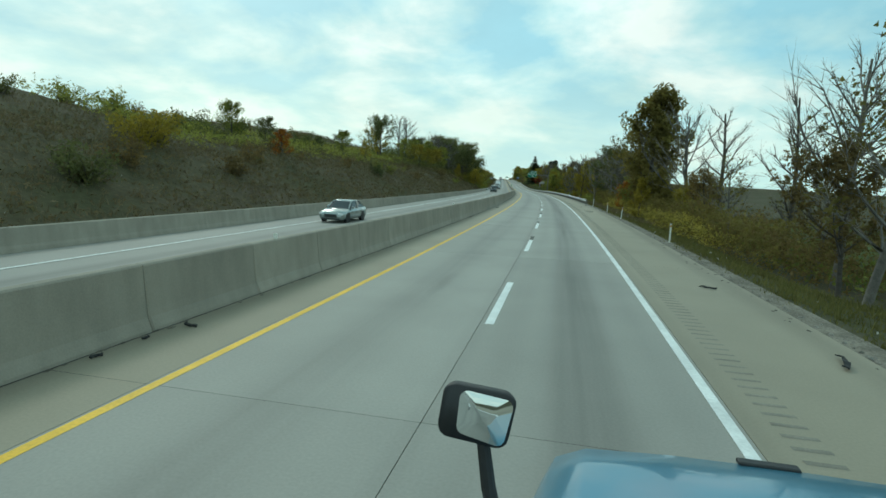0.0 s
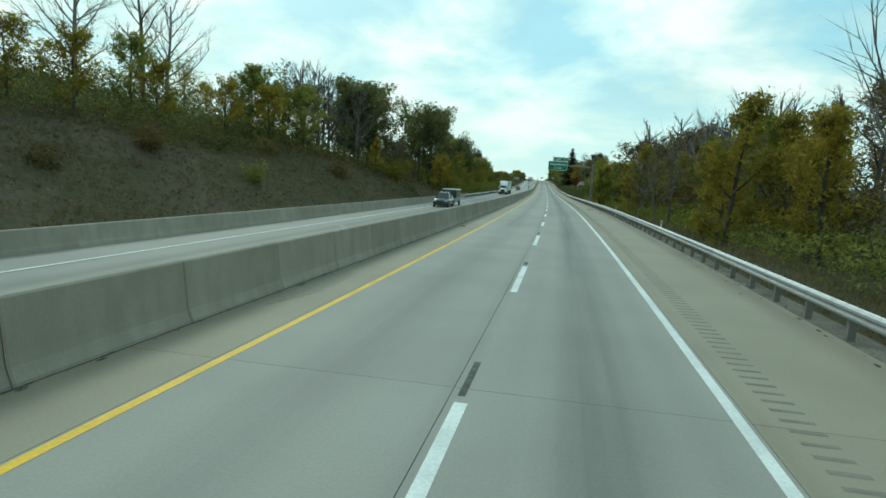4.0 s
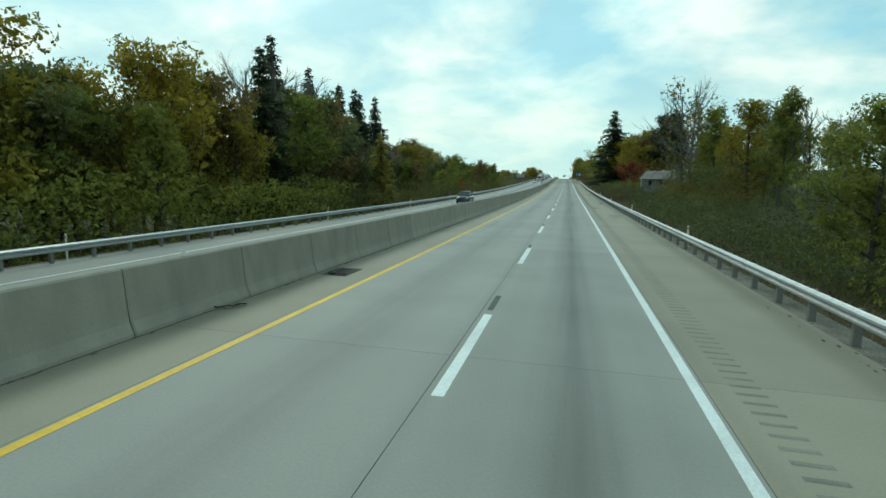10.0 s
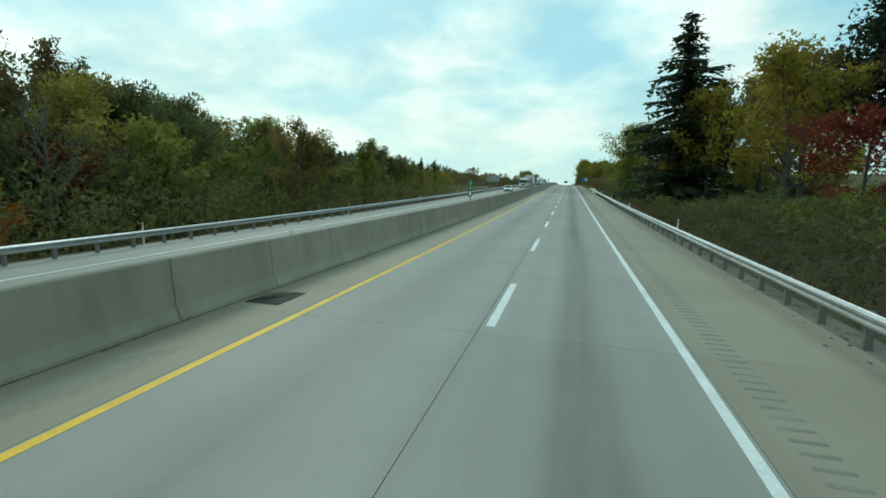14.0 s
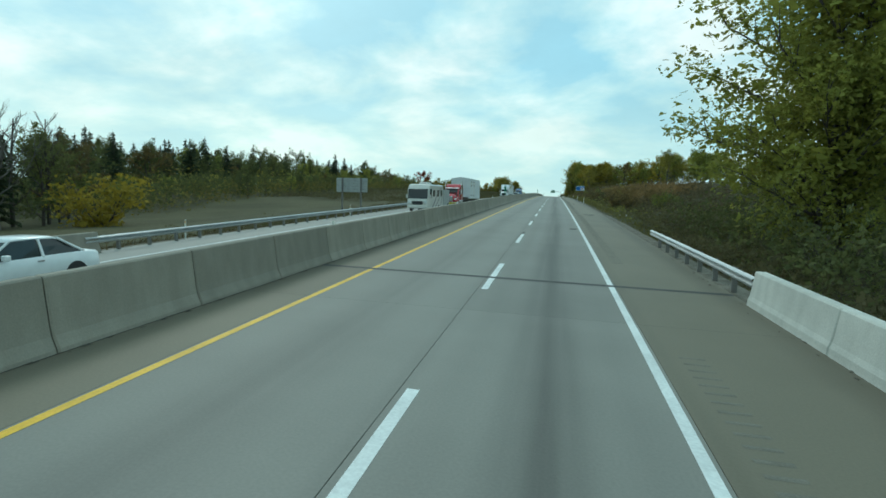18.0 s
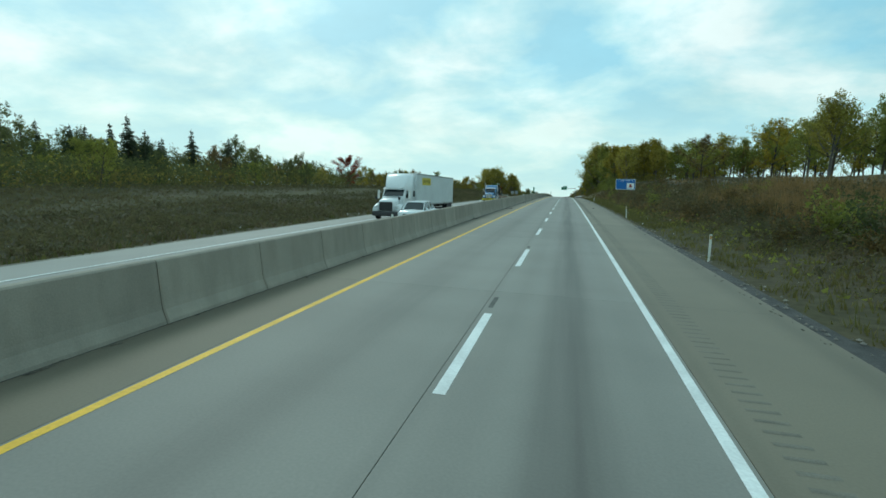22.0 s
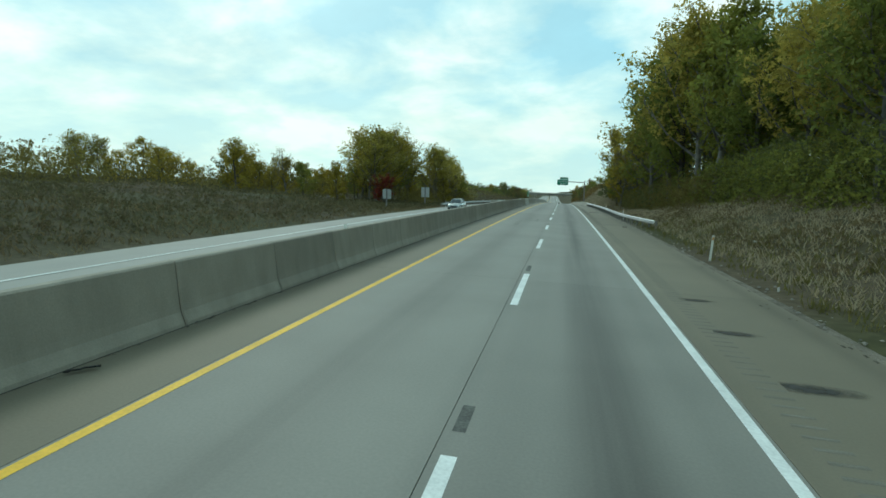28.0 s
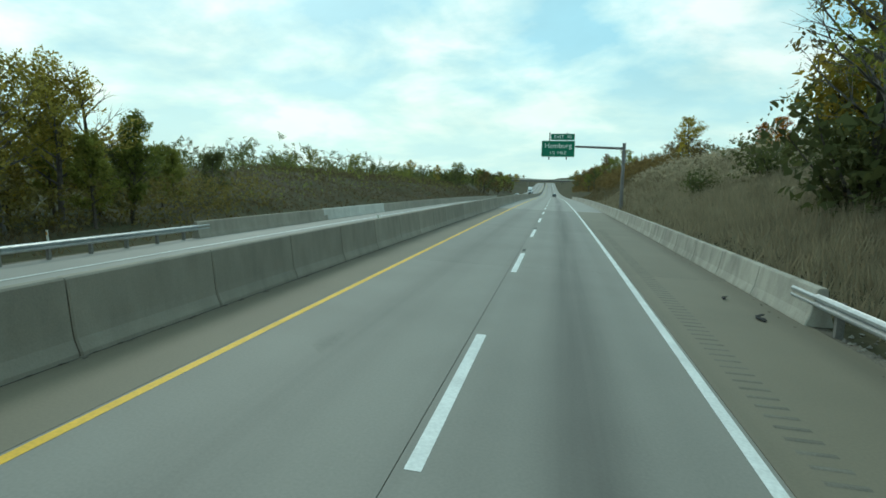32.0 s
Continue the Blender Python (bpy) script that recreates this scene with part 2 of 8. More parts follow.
def pavement_material(name, colour, tracks):
    """Worn concrete: tracks are (offset, width, darkening) of bands along it: oil and tyre bands in the lanes, darker
    edges on the shoulders.
    """
    m = material(name, colour, rough=0.68, vary=0.06, scale=0.35, fine=25, bump=0.07, coord="UV", random=0.06, spec=0.45)
    n, l = m.node_tree.nodes, m.node_tree.links
    b = n["Principled BSDF"]
    src = b.inputs["Base Color"].links[0].from_socket
    co = n.new("ShaderNodeTexCoord")
    sep = n.new("ShaderNodeSeparateXYZ")
    l.new(co.outputs["UV"], sep.inputs[0])
    streak = n.new("ShaderNodeTexNoise")
    mp = n.new("ShaderNodeMapping")
    mp.inputs["Scale"].default_value = (2.2, 0.05, 1)
    l.new(co.outputs["UV"], mp.inputs[0])
    l.new(mp.outputs[0], streak.inputs["Vector"])
    streak.inputs["Scale"].default_value, streak.inputs["Detail"].default_value = 1.0, 5
    last = None
    for off, width, dark in tracks:
        d = n.new("ShaderNodeMath")
        d.operation = "SUBTRACT"
        d.inputs[1].default_value = off
        l.new(sep.outputs["X"], d.inputs[0])
        a = n.new("ShaderNodeMath")
        a.operation = "ABSOLUTE"
        l.new(d.outputs[0], a.inputs[0])
        r = n.new("ShaderNodeMapRange")
        r.interpolation_type = "SMOOTHSTEP"
        r.inputs["From Min"].default_value, r.inputs["From Max"].default_value = 0.0, width
        r.inputs["To Min"].default_value, r.inputs["To Max"].default_value = dark, 0.0
        l.new(a.outputs[0], r.inputs["Value"])
        if last is None:
            last = r.outputs[0]
        else:
            s2 = n.new("ShaderNodeMath")
            s2.operation = "ADD"
            l.new(last, s2.inputs[0])
            l.new(r.outputs[0], s2.inputs[1])
            last = s2.outputs[0]
    k = n.new("ShaderNodeMapRange")
    k.inputs["From Min"].default_value, k.inputs["From Max"].default_value = 0.25, 0.75
    k.inputs["To Min"].default_value, k.inputs["To Max"].default_value = 0.45, 1.4
    l.new(streak.outputs["Fac"], k.inputs["Value"])
    mul = n.new("ShaderNodeMath")
    mul.operation = "MULTIPLY"
    l.new(last, mul.inputs[0])
    l.new(k.outputs[0], mul.inputs[1])
    inv = n.new("ShaderNodeMath")
    inv.operation = "SUBTRACT"
    inv.inputs[0].default_value = 1.0
    l.new(mul.outputs[0], inv.inputs[1])
    hs = n.new("ShaderNodeHueSaturation")
    l.new(src, hs.inputs["Color"])
    l.new(inv.outputs[0], hs.inputs["Value"])
    l.new(hs.outputs[0], b.inputs["Base Color"])
    return m


M_LANE = pavement_material("lane concrete", (0.300, 0.290, 0.258), [(1.95, 0.95, 0.42), (0.75, 0.6, 0.08), (3.05, 0.6, 0.08), (-1.9, 1.1, 0.2), (0.0, 0.3, 0.1)])
M_SHOULDER = pavement_material("shoulder concrete", (0.284, 0.253, 0.188), [(6.6, 0.6, 0.22), (-5.3, 0.55, 0.3), (3.9, 0.25, 0.1)])
M_LANE2 = pavement_material("grey lane concrete", (0.228, 0.220, 0.193), [(1.95, 0.95, 0.42), (0.75, 0.6, 0.08), (3.05, 0.6, 0.08), (-1.9, 1.1, 0.2), (0.0, 0.3, 0.1)])
M_SHOULDER2 = pavement_material("grey shoulder concrete", (0.178, 0.157, 0.112), [(6.6, 0.6, 0.2), (-5.3, 0.55, 0.3), (3.9, 0.25, 0.1)])
M_OPP = pavement_material("far carriageway concrete", (0.285, 0.276, 0.247), [(-8.9, 0.9, 0.2), (-12.5, 0.9, 0.25)])
M_JOINT = material("joint sealer", (0.035, 0.034, 0.032), 0.8, vary=0.2)
M_BARRIER = material("cast concrete", (0.300, 0.274, 0.222), 0.9, vary=0.07, scale=0.5, fine=34, bump=0.12, random=0.1)


def streaked(m, amount):
    """Rain streaks down a wall and a grimy foot, as stains in its colour."""
    n, l = m.node_tree.nodes, m.node_tree.links
    b = n["Principled BSDF"]
    src = b.inputs["Base Color"].links[0].from_socket
    co, mp, tx = n.new("ShaderNodeTexCoord"), n.new("ShaderNodeMapping"), n.new("ShaderNodeTexNoise")
    inf, add = n.new("ShaderNodeObjectInfo"), n.new("ShaderNodeVectorMath")
    mp.inputs["Scale"].default_value = (1.0, 1.0, 0.3)
    tx.inputs["Scale"].default_value, tx.inputs["Detail"].default_value = 2.2, 5
    add.operation = "ADD"
    l.new(co.outputs["Object"], add.inputs[0])
    l.new(inf.outputs["Location"], add.inputs[1])
    l.new(add.outputs[0], mp.inputs[0])
    l.new(mp.outputs[0], tx.inputs["Vector"])
    rg = n.new("ShaderNodeMapRange")
    rg.inputs["From Min"].default_value, rg.inputs["From Max"].default_value = 0.35, 0.7
    rg.inputs["To Min"].default_value, rg.inputs["To Max"].default_value = 1 + amount * 0.4, 1 - amount
    l.new(tx.outputs["Fac"], rg.inputs["Value"])
    hs = n.new("ShaderNodeHueSaturation")
    l.new(src, hs.inputs["Color"])
    l.new(rg.outputs[0], hs.inputs["Value"])
    l.new(hs.outputs[0], b.inputs["Base Color"])


streaked(M_BARRIER, 0.15)
M_BARRIER_NEW = material("new cast concrete", (0.54, 0.53, 0.48), 0.9, vary=0.08, scale=0.7, fine=30, bump=0.2, random=0.05)
streaked(M_BARRIER_NEW, 0.12)
M_BARRIER_WORN = material("worn cast concrete", (0.37, 0.345, 0.29), 0.9, vary=0.1, scale=0.6, fine=30, bump=0.2, random=0.1)
streaked(M_BARRIER_WORN, 0.3)
M_WHITE = material("white road paint", (0.74, 0.76, 0.74), 0.6, vary=0.1, scale=1.5, fine=20, bump=0.1)
M_YELLOW = material("yellow road paint", (0.80, 0.475, 0.022), 0.6, vary=0.1, scale=1.2, fine=20, bump=0.1)
M_PATCH = material("ground off paint scar", (0.11, 0.11, 0.10), 0.9, vary=0.3, scale=6, fine=30)
# darker than the shoulder: shading inside the milled grooves is in the colour
M_RUMBLE = material("milled concrete with groove shade", (0.236, 0.219, 0.179), 0.95, vary=0.15)
M_RUMBLE2 = material("milled grey concrete with groove shade", (0.178, 0.166, 0.134), 0.95, vary=0.15)
_v_old = None
M_STEEL = material("galvanised steel", (0.50, 0.52, 0.52), 0.42, metal=0.75, vary=0.1, scale=3, fine=18, bump=0.05, random=0.08)
M_POST = material("weathered steel post", (0.24, 0.23, 0.21), 0.7, metal=0.3, vary=0.2, scale=3)
M_SIGNPOST = material("grey painted steel pole", (0.21, 0.20, 0.19), 0.6, metal=0.3, vary=0.15, scale=1.5)
M_GREEN = material("green reflective sheeting", (0.0, 0.17, 0.09), 0.45, vary=0.05)
M_BLUE = material("blue reflective sheeting", (0.01, 0.13, 0.42), 0.45, vary=0.05)
M_SIGNWHITE = material("white reflective lettering", (0.82, 0.86, 0.82), 0.5, vary=0.03)
M_ALU = material("bare aluminium sign back", (0.42, 0.44, 0.43), 0.5, metal=0.6, vary=0.1)
M_BROWNPOST = material("rusty sign post", (0.16, 0.10, 0.06), 0.8, vary=0.2)
M_GROUND = material("rough autumn grass", (0.060, 0.060, 0.030), 0.95, vary=0.25, scale=0.09, fine=3.0, bump=0.8, second=(0.086, 0.071, 0.047), spec=0.1)
M_GRAVEL = material("roadside gravel", (0.21, 0.19, 0.155), 0.95, vary=0.35, scale=1.5, fine=22, bump=0.8, spec=0.1)
M_BARK = material("grey bark", (0.085, 0.072, 0.058), 0.9, vary=0.3, scale=3, fine=20, bump=0.5, random=0.2)
M_PALEBARK = material("pale twigs", (0.16, 0.145, 0.125), 0.9, vary=0.25, scale=3, fine=20, bump=0.3, random=0.2)
L_GREEN = leaf_material("green leaves", (0.109, 0.135, 0.030), (0.265, 0.258, 0.054), cut=6.0, fill=0.53)
L_DARK = leaf_material("dark green leaves", (0.064, 0.080, 0.031), (0.148, 0.150, 0.052), cut=6.0, fill=0.53)
L_YELLOW = leaf_material("yellowing leaves", (0.156, 0.138, 0.021), (0.354, 0.262, 0.037), cut=6.0, fill=0.53)
L_BROWN = leaf_material("russet brown leaves", (0.088, 0.071, 0.030), (0.213, 0.145, 0.051), cut=6.0, fill=0.53)
L_OLIVE = leaf_material("olive brown leaves", (0.088, 0.082, 0.025), (0.198, 0.160, 0.045), cut=6.0, fill=0.53)
L_ORANGE = leaf_material("orange leaves", (0.208, 0.075, 0.010), (0.354, 0.130, 0.013), cut=6.0, fill=0.53)
L_RED = leaf_material("dark red leaves", (0.135, 0.026, 0.016), (0.260, 0.055, 0.029), cut=6.0, fill=0.53)
L_GOLD = leaf_material("yellow green leaves", (0.172, 0.160, 0.033), (0.385, 0.310, 0.066), cut=6.0, fill=0.53)
L_RUST = leaf_material("rusty tall grass", (0.156, 0.095, 0.039), (0.250, 0.165, 0.070), 0.3)
L_SPRUCE = leaf_material("spruce needles", (0.027, 0.040, 0.023), (0.060, 0.076, 0.037), cut=5.0, fill=0.6)
L_BRUSH = leaf_material("withered brush", (0.108, 0.087, 0.048), (0.184, 0.149, 0.077), 0.25)
L_HEDGE = leaf_material("dark withered brush", (0.071, 0.067, 0.033), (0.125, 0.111, 0.053), 0.25, cut=8.0, fill=0.5)
L_SCRUB = leaf_material("withered scrub", (0.081, 0.065, 0.036), (0.166, 0.132, 0.066), 0.35, cut=8.0, fill=0.5)
L_GRASS = leaf_material("long roadside grass", (0.068, 0.078, 0.020), (0.156, 0.138, 0.048), 0.3)
L_STRAW = leaf_material("straw coloured grass", (0.225, 0.195, 0.128), (0.390, 0.330, 0.220), 0.2)


# ---- mesh helpers ----
def solid(name, verts, faces, mat, parent=None, uv=None, smooth=False, label=""):
    me = bpy.data.meshes.new(name)
    me.from_pydata([tuple(v) for v in verts], [], [tuple(f) for f in faces])
    mats = mat if isinstance(mat, (list, tuple)) else [mat]
    for m in mats:
        me.materials.append(m)
    if uv is not None:
        layer = me.uv_layers.new(name="UVMap")
        idx = np.empty(len(me.loops), dtype=np.int32)
        me.loops.foreach_get("vertex_index", idx)
        layer.data.foreach_set("uv", np.asarray(uv, dtype=np.float32)[idx].ravel())
    if smooth:
        me.polygons.foreach_set("use_smooth", [True] * len(me.polygons))
    me.update()
    ob = new(name, me)
    if parent:
        ob.parent = parent
    if label:
        ob["label"] = label
    return ob


def part(name, bm, mat, parent, label="", smooth=False):
    me = bpy.data.meshes.new(name)
    bm.to_mesh(me)
    bm.free()
    for m in mat if isinstance(mat, (list, tuple)) else [mat]:
        me.materials.append(m)
    if smooth:
        me.polygons.foreach_set("use_smooth", [True] * len(me.polygons))
    ob = new(name, me)
    ob.parent = parent
    if label:
        ob["label"] = label
    return ob


def share(name, mesh, m, parent=None):
    ob = new(name, mesh)
    ob.parent = parent
    ob.matrix_basis = m
    return ob


def ribbon(name, s0, s1, u0, u1, lift, mat, step=6.0, parent=None, z=None):
    """A strip along the road between two offsets."""
    n = max(1, int(math.ceil((s1 - s0) / step)))
    v, f, uv = [], [], []
    for i in range(n + 1):
        s = s0 + (s1 - s0) * i / n
        for u in (u0, u1):
            v.append(W(s, u, (surf(s, u) if z is None else z) + lift))
            uv.append((u, s))
    for i in range(n):
        f.append((2 * i, 2 * i + 1, 2 * i + 3, 2 * i + 2))
    return solid(name, v, f, mat, parent, uv)


def box(bm, x0, x1, y0, y1, z0, z1, bevel=0.0, m=None):
    r = bmesh.ops.create_cube(bm, size=1.0)
    vs = r["verts"]
    for v in vs:
        v.co = Vector(((x0 + x1) / 2 + v.co.x * (x1 - x0), (y0 + y1) / 2 + v.co.y * (y1 - y0), (z0 + z1) / 2 + v.co.z * (z1 - z0)))
    if bevel:
        es = list({e for v in vs for e in v.link_edges})
        r = bmesh.ops.bevel(bm, geom=es, offset=bevel, segments=2, affect="EDGES", profile=0.5)
        vs = list({v for f in r["faces"] for v in f.verts} | {v for v in vs if v.is_valid})
    if m is not None:
        bmesh.ops.transform(bm, matrix=m, verts=[v for v in vs if v.is_valid])
    return vs


def rod(bm, a, b, r0, r1=None, seg=8):
    a, b = Vector(a), Vector(b)
    d = b - a
    q = d.to_track_quat("Z", "Y").to_matrix().to_4x4()
    bmesh.ops.create_cone(bm, cap_ends=True, segments=seg, radius1=r0, radius2=r0 if r1 is None else r1, depth=d.length, matrix=Matrix.Translation((a + b) / 2) @ q)


def thing(name, m=None, label="", category="", group="", kind=""):
    ob = new(name)
    ob.empty_display_size = 0.3
    if m is not None:
        ob.matrix_basis = m
    return tagged(ob, label, category, group, kind)


# ---- ground ----
L_AT = (0, 1.5, 4, 10, 20, 35, 60, 110, 250, 700)
R_AT = (0, 1.2, 3, 8, 15, 28, 50, 100, 250, 800)
LAND = []


def land(s, left, right):
    LAND.append((s, (0, left[0] * 0.3) + left, (0, right[0] * 0.25) + right))


land(-420, (1.5, 4, 6, 9, 12, 14, 14, 12), (-0.8, -2, -2.5, -2.5, -2, 0, 4, 8))
land(40, (1.5, 4, 6.2, 10.5, 14.5, 15.5, 15, 12), (-0.6, -1.8, -2.5, -2.5, -2, 0, 3, 8))
land(62, (1.5, 3.8, 6.2, 8, 10, 12, 12, 12), (-0.6, -1.8, -2.5, -2.5, -2, 0, 3, 8))
land(110, (1.5, 4.4, 6.8, 9.5, 13, 15, 15, 14), (-0.6, -1.2, -1.2, -0.6, 0, 1, 3, 8))
land(180, (2, 5.2, 8, 11.5, 16, 18, 16, 14), (-0.8, -1.4, -1.2, -0.5, 0.5, 1, 3, 8))
land(215, (1.5, 3.5, 5, 7, 9, 10, 10, 10), (-1, -1.5, -1, 0, 1, 2, 3, 8))
land(245, (0.2, 0.6, 1, 1, 1, 1, 3, 6), (-1, -1.8, -1.6, -1, 0, 2, 3, 8))
land(300, (-0.8, -1.5, -2, -2, -2, -2, 0, 5), (-1.2, -2.2, -2.5, -2.5, -2, 0, 2, 8))
land(400, (-1, -2, -2.4, -2.5, -2.5, -2, 1, 7), (-0.6, -0.4, 0.6, 1.4, 1.8, 2, 2, 8))
land(440, (-1, -2, -2.5, -2.6, -2.6, -2, 1, 7), (-0.4, 0.2, 1.2, 1.9, 2.2, 2, 2, 8))
land(500, (-1, -2, -2.5, -3, -3, -2, 2, 8), (-1.0, -1.5, -1.2, -0.5, 0.5, 2, 4, 8))
land(545, (-1, -1.5, -2.2, -3.2, -4, -3, 4, 8), (-1.5, -3, -3, -2, -0.5, 3, 6, 8))
land(600, (-0.8, -1.2, -1.8, -2.6, -3, -1, 4, 8), (0.1, 1.0, 2.4, 3.8, 5, 6, 8, 9))
land(650, (-0.5, -0.5, -0.5, 0, 0, 1, 4, 8), (0.2, 1.2, 2.9, 4.6, 5.3, 6, 8, 9))
land(720, (0.2, 0.6, 1, 1.5, 1.5, 2, 4, 8), (0.2, 1.2, 3.0, 4.8, 5.5, 6, 8, 9))
land(800, (0.5, 1.2, 1.8, 2, 2, 2, 4, 8), (0.3, 2.0, 4.2, 6, 6.5, 7, 8, 9))
land(870, (0.6, 1.6, 2.4, 2.4, 2.4, 2.5, 5, 8), (0.4, 2.2, 4.0, 5.5, 6, 7, 8, 9))
land(910, (-0.1, -0.1, 0, 0, 0.5, 1, 4, 8), (0.0, 0.6, 1.6, 2.6, 3, 4, 6, 9))
land(940, (-0.2, 0, 0.3, 0.8, 1, 1, 4, 8), (0.0, 0.6, 1.6, 2.6, 3, 4, 6, 9))
land(975, (0.0, 0.3, 0.8, 1.2, 1.5, 2, 4, 8), (0.8, 3.0, 5.2, 6.4, 7, 7, 8, 9))
land(1020, (1.2, 3.4, 4.5, 5, 5, 5, 6, 9), (1.3, 4.8, 7.6, 9, 9.5, 9, 9, 9))
land(1250, (1.2, 3.4, 5, 6, 6, 6, 7, 9), (1.2, 4.4, 7, 8.5, 9, 9, 9, 9))
land(2600, (0.5, 2, 3, 3.5, 3.5, 4, 6, 9), (0.8, 3, 5, 6, 7, 7, 8, 9))
_ls = [a[0] for a in LAND]
EDGE_L, EDGE_R = -17.9, 7.0


def ground(s, u, rough=True):
    """Height of the ground over the datum."""
    if EDGE_L <= u <= EDGE_R:
        return surf(s, u) - 0.16
    left = u < EDGE_L
    d = EDGE_L - u if left else u - EDGE_R
    k = min(max(int(np.searchsorted(_ls, s)) - 1, 0), len(LAND) - 2)
    w = min(max((s - _ls[k]) / (_ls[k + 1] - _ls[k]), 0), 1)
    w = w * w * (3 - 2 * w)
    at = L_AT if left else R_AT
    a, b = LAND[k][1 if left else 2], LAND[k + 1][1 if left else 2]
    z = float(np.interp(d, at, a)) * (1 - w) + float(np.interp(d, at, b)) * w
    if rough and d > 1.0:
        p = Vector((u * 0.11, s * 0.11, 0))
        z += min(d / 10, 1) * (noise.noise(p) * 0.7 + noise.noise(p * 4) * 0.22)
    return surf(s, EDGE_L if left else EDGE_R) - 0.04 + z


def stand(s, u, yaw=0.0, scale=1.0, sink=0.1):
    return place(s, u, ground(s, u) - sink, yaw, scale)


_us = [-1500, -1000, -718, -450, -268, -180, -128, -100, -78, -64, -53, -46, -38, -33, -28, -25, -22, -20, -18.8, -17.95, -16, 6.9, 7.4, 8.2, 9.2, 10.5, 12, 15, 18.5, 22, 26, 31, 36, 45, 57, 75, 107, 160, 257, 450, 807, 1500]
_ss = list(range(-420, -60, 60)) + list(range(-60, 1100, 6)) + list(range(1100, 1500, 20)) + list(range(1500, 2601, 100))
_gv, _gf, _guv = [], [], []
for s_ in _ss:
    for u_ in _us:
        _gv.append(W(s_, u_, ground(s_, u_)))
        _guv.append((u_, s_))
_n = len(_us)
for i_ in range(len(_ss) - 1):
    for j_ in range(_n - 1):
        _gf.append((i_ * _n + j_, i_ * _n + j_ + 1, (i_ + 1) * _n + j_ + 1, (i_ + 1) * _n + j_))


def overlay(name, label, category, s0, s1, u0, u1, mat, lift):
    """A sheet of other growth laid over the ground, on the ground's own grid."""
    si = [i for i, s in enumerate(_ss) if s0 <= s <= s1]
    ui = [j for j, u in enumerate(_us) if u0 <= u <= u1]
    v = [_gv[i * _n + j] + Vector((0, 0, lift)) for i in si for j in ui]
    k = len(ui)
    f = [(a * k + b, a * k + b + 1, (a + 1) * k + b + 1, (a + 1) * k + b) for a in range(len(si) - 1) for b in range(k - 1)]
    return tagged(solid(name, v, f, mat, smooth=True), label, category, kind="structure")


ground_ob = tagged(solid("ground", _gv, _gf, M_GROUND, smooth=True), "rough autumn grass and withered weeds on the roadside land", "ground", kind="structure")
ribbon("gravel_verge", -60, 1080, 6.9, 7.7, -0.03, M_GRAVEL, step=10, z=None)
tagged(bpy.data.objects["gravel_verge"], "strip of grey gravel along the concrete shoulder", "gravel", kind="structure")
tagged(ribbon("gravel_verge", -60, 1080, -18.6, -17.6, -0.03, M_GRAVEL, step=10), "strip of grey gravel beyond the far shoulder", "gravel", kind="structure")

# ---- pavement ----
SLAB = 14.93
PHASE = 5.4
SEAM = 0.009
road = thing("road", None, "grey jointed concrete motorway carriageway with a tan shoulder", "road", kind="structure")
solid_bed = ribbon("joint_bed", -60, 1000, -5.6, 6.98, -0.022, M_JOINT, step=6, parent=road)


def slab(s0, s1, u0, u1, mat, nseg=5):
    v, f, uv = [], [], []
    for i in range(nseg + 1):
        s = s0 + (s1 - s0) * i / nseg
        for u, dz in ((u0, -0.03), (u0, -0.003), (u0 + 0.004, 0), (u1 - 0.004, 0), (u1, -0.003), (u1, -0.03)):
            v.append(W(s, u, surf(s, u) + dz))
            uv.append((u, s))
    for i in range(nseg):
        for j in range(5):
            a = i * 6 + j
            f.append((a, a + 1, a + 7, a + 6))
    return solid("slab", v, f, mat, road, uv)


# ---- lane markings ----
DASH0, DASH = 14.83, 12.168
random.seed(4)
markings = thing("lane_markings", None, "white and yellow painted lines on the concrete lanes", "road marking", kind="structure")
ribbon("yellow_line", -60, 1700, -3.735, -3.58, 0.004, M_YELLOW, parent=markings)
ribbon("white_line", -60, 1700, 3.58, 3.74, 0.004, M_WHITE, parent=markings)
ribbon("far_white_line", -60, 1700, -14.6, -14.42, 0.015, M_WHITE, parent=markings)
ribbon("far_yellow_line", -60, 1700, -7.35, -7.2, 0.015, M_YELLOW, parent=markings)
for k_ in range(-6, 135):
    e_ = DASH0 + DASH * k_ if k_ < 48 else 598.9 + 12.19 * (k_ - 48)
    ribbon("dash", e_ - 4.57 - random.choice((0, 0.1, 0.2, 0.3, 0.5)), e_, 0.1, 0.28, 0.004, M_WHITE, parent=markings)
    ribbon("far_dash", e_ - 4.57, e_, -10.9, -10.76, 0.015, M_WHITE, parent=markings)
    if -5 < k_ < 90 and random.random() < 0.75:
        a_ = e_ + random.uniform(0.15, 0.6)
        ribbon("scar", a_, a_ + random.uniform(0.5, 1.9), 0.1, random.uniform(0.2, 0.29), 0.003, M_PATCH, parent=markings)

# milled grooves in the shoulder: low bars, the grooves' shading put into their colour
_v, _f = [], []
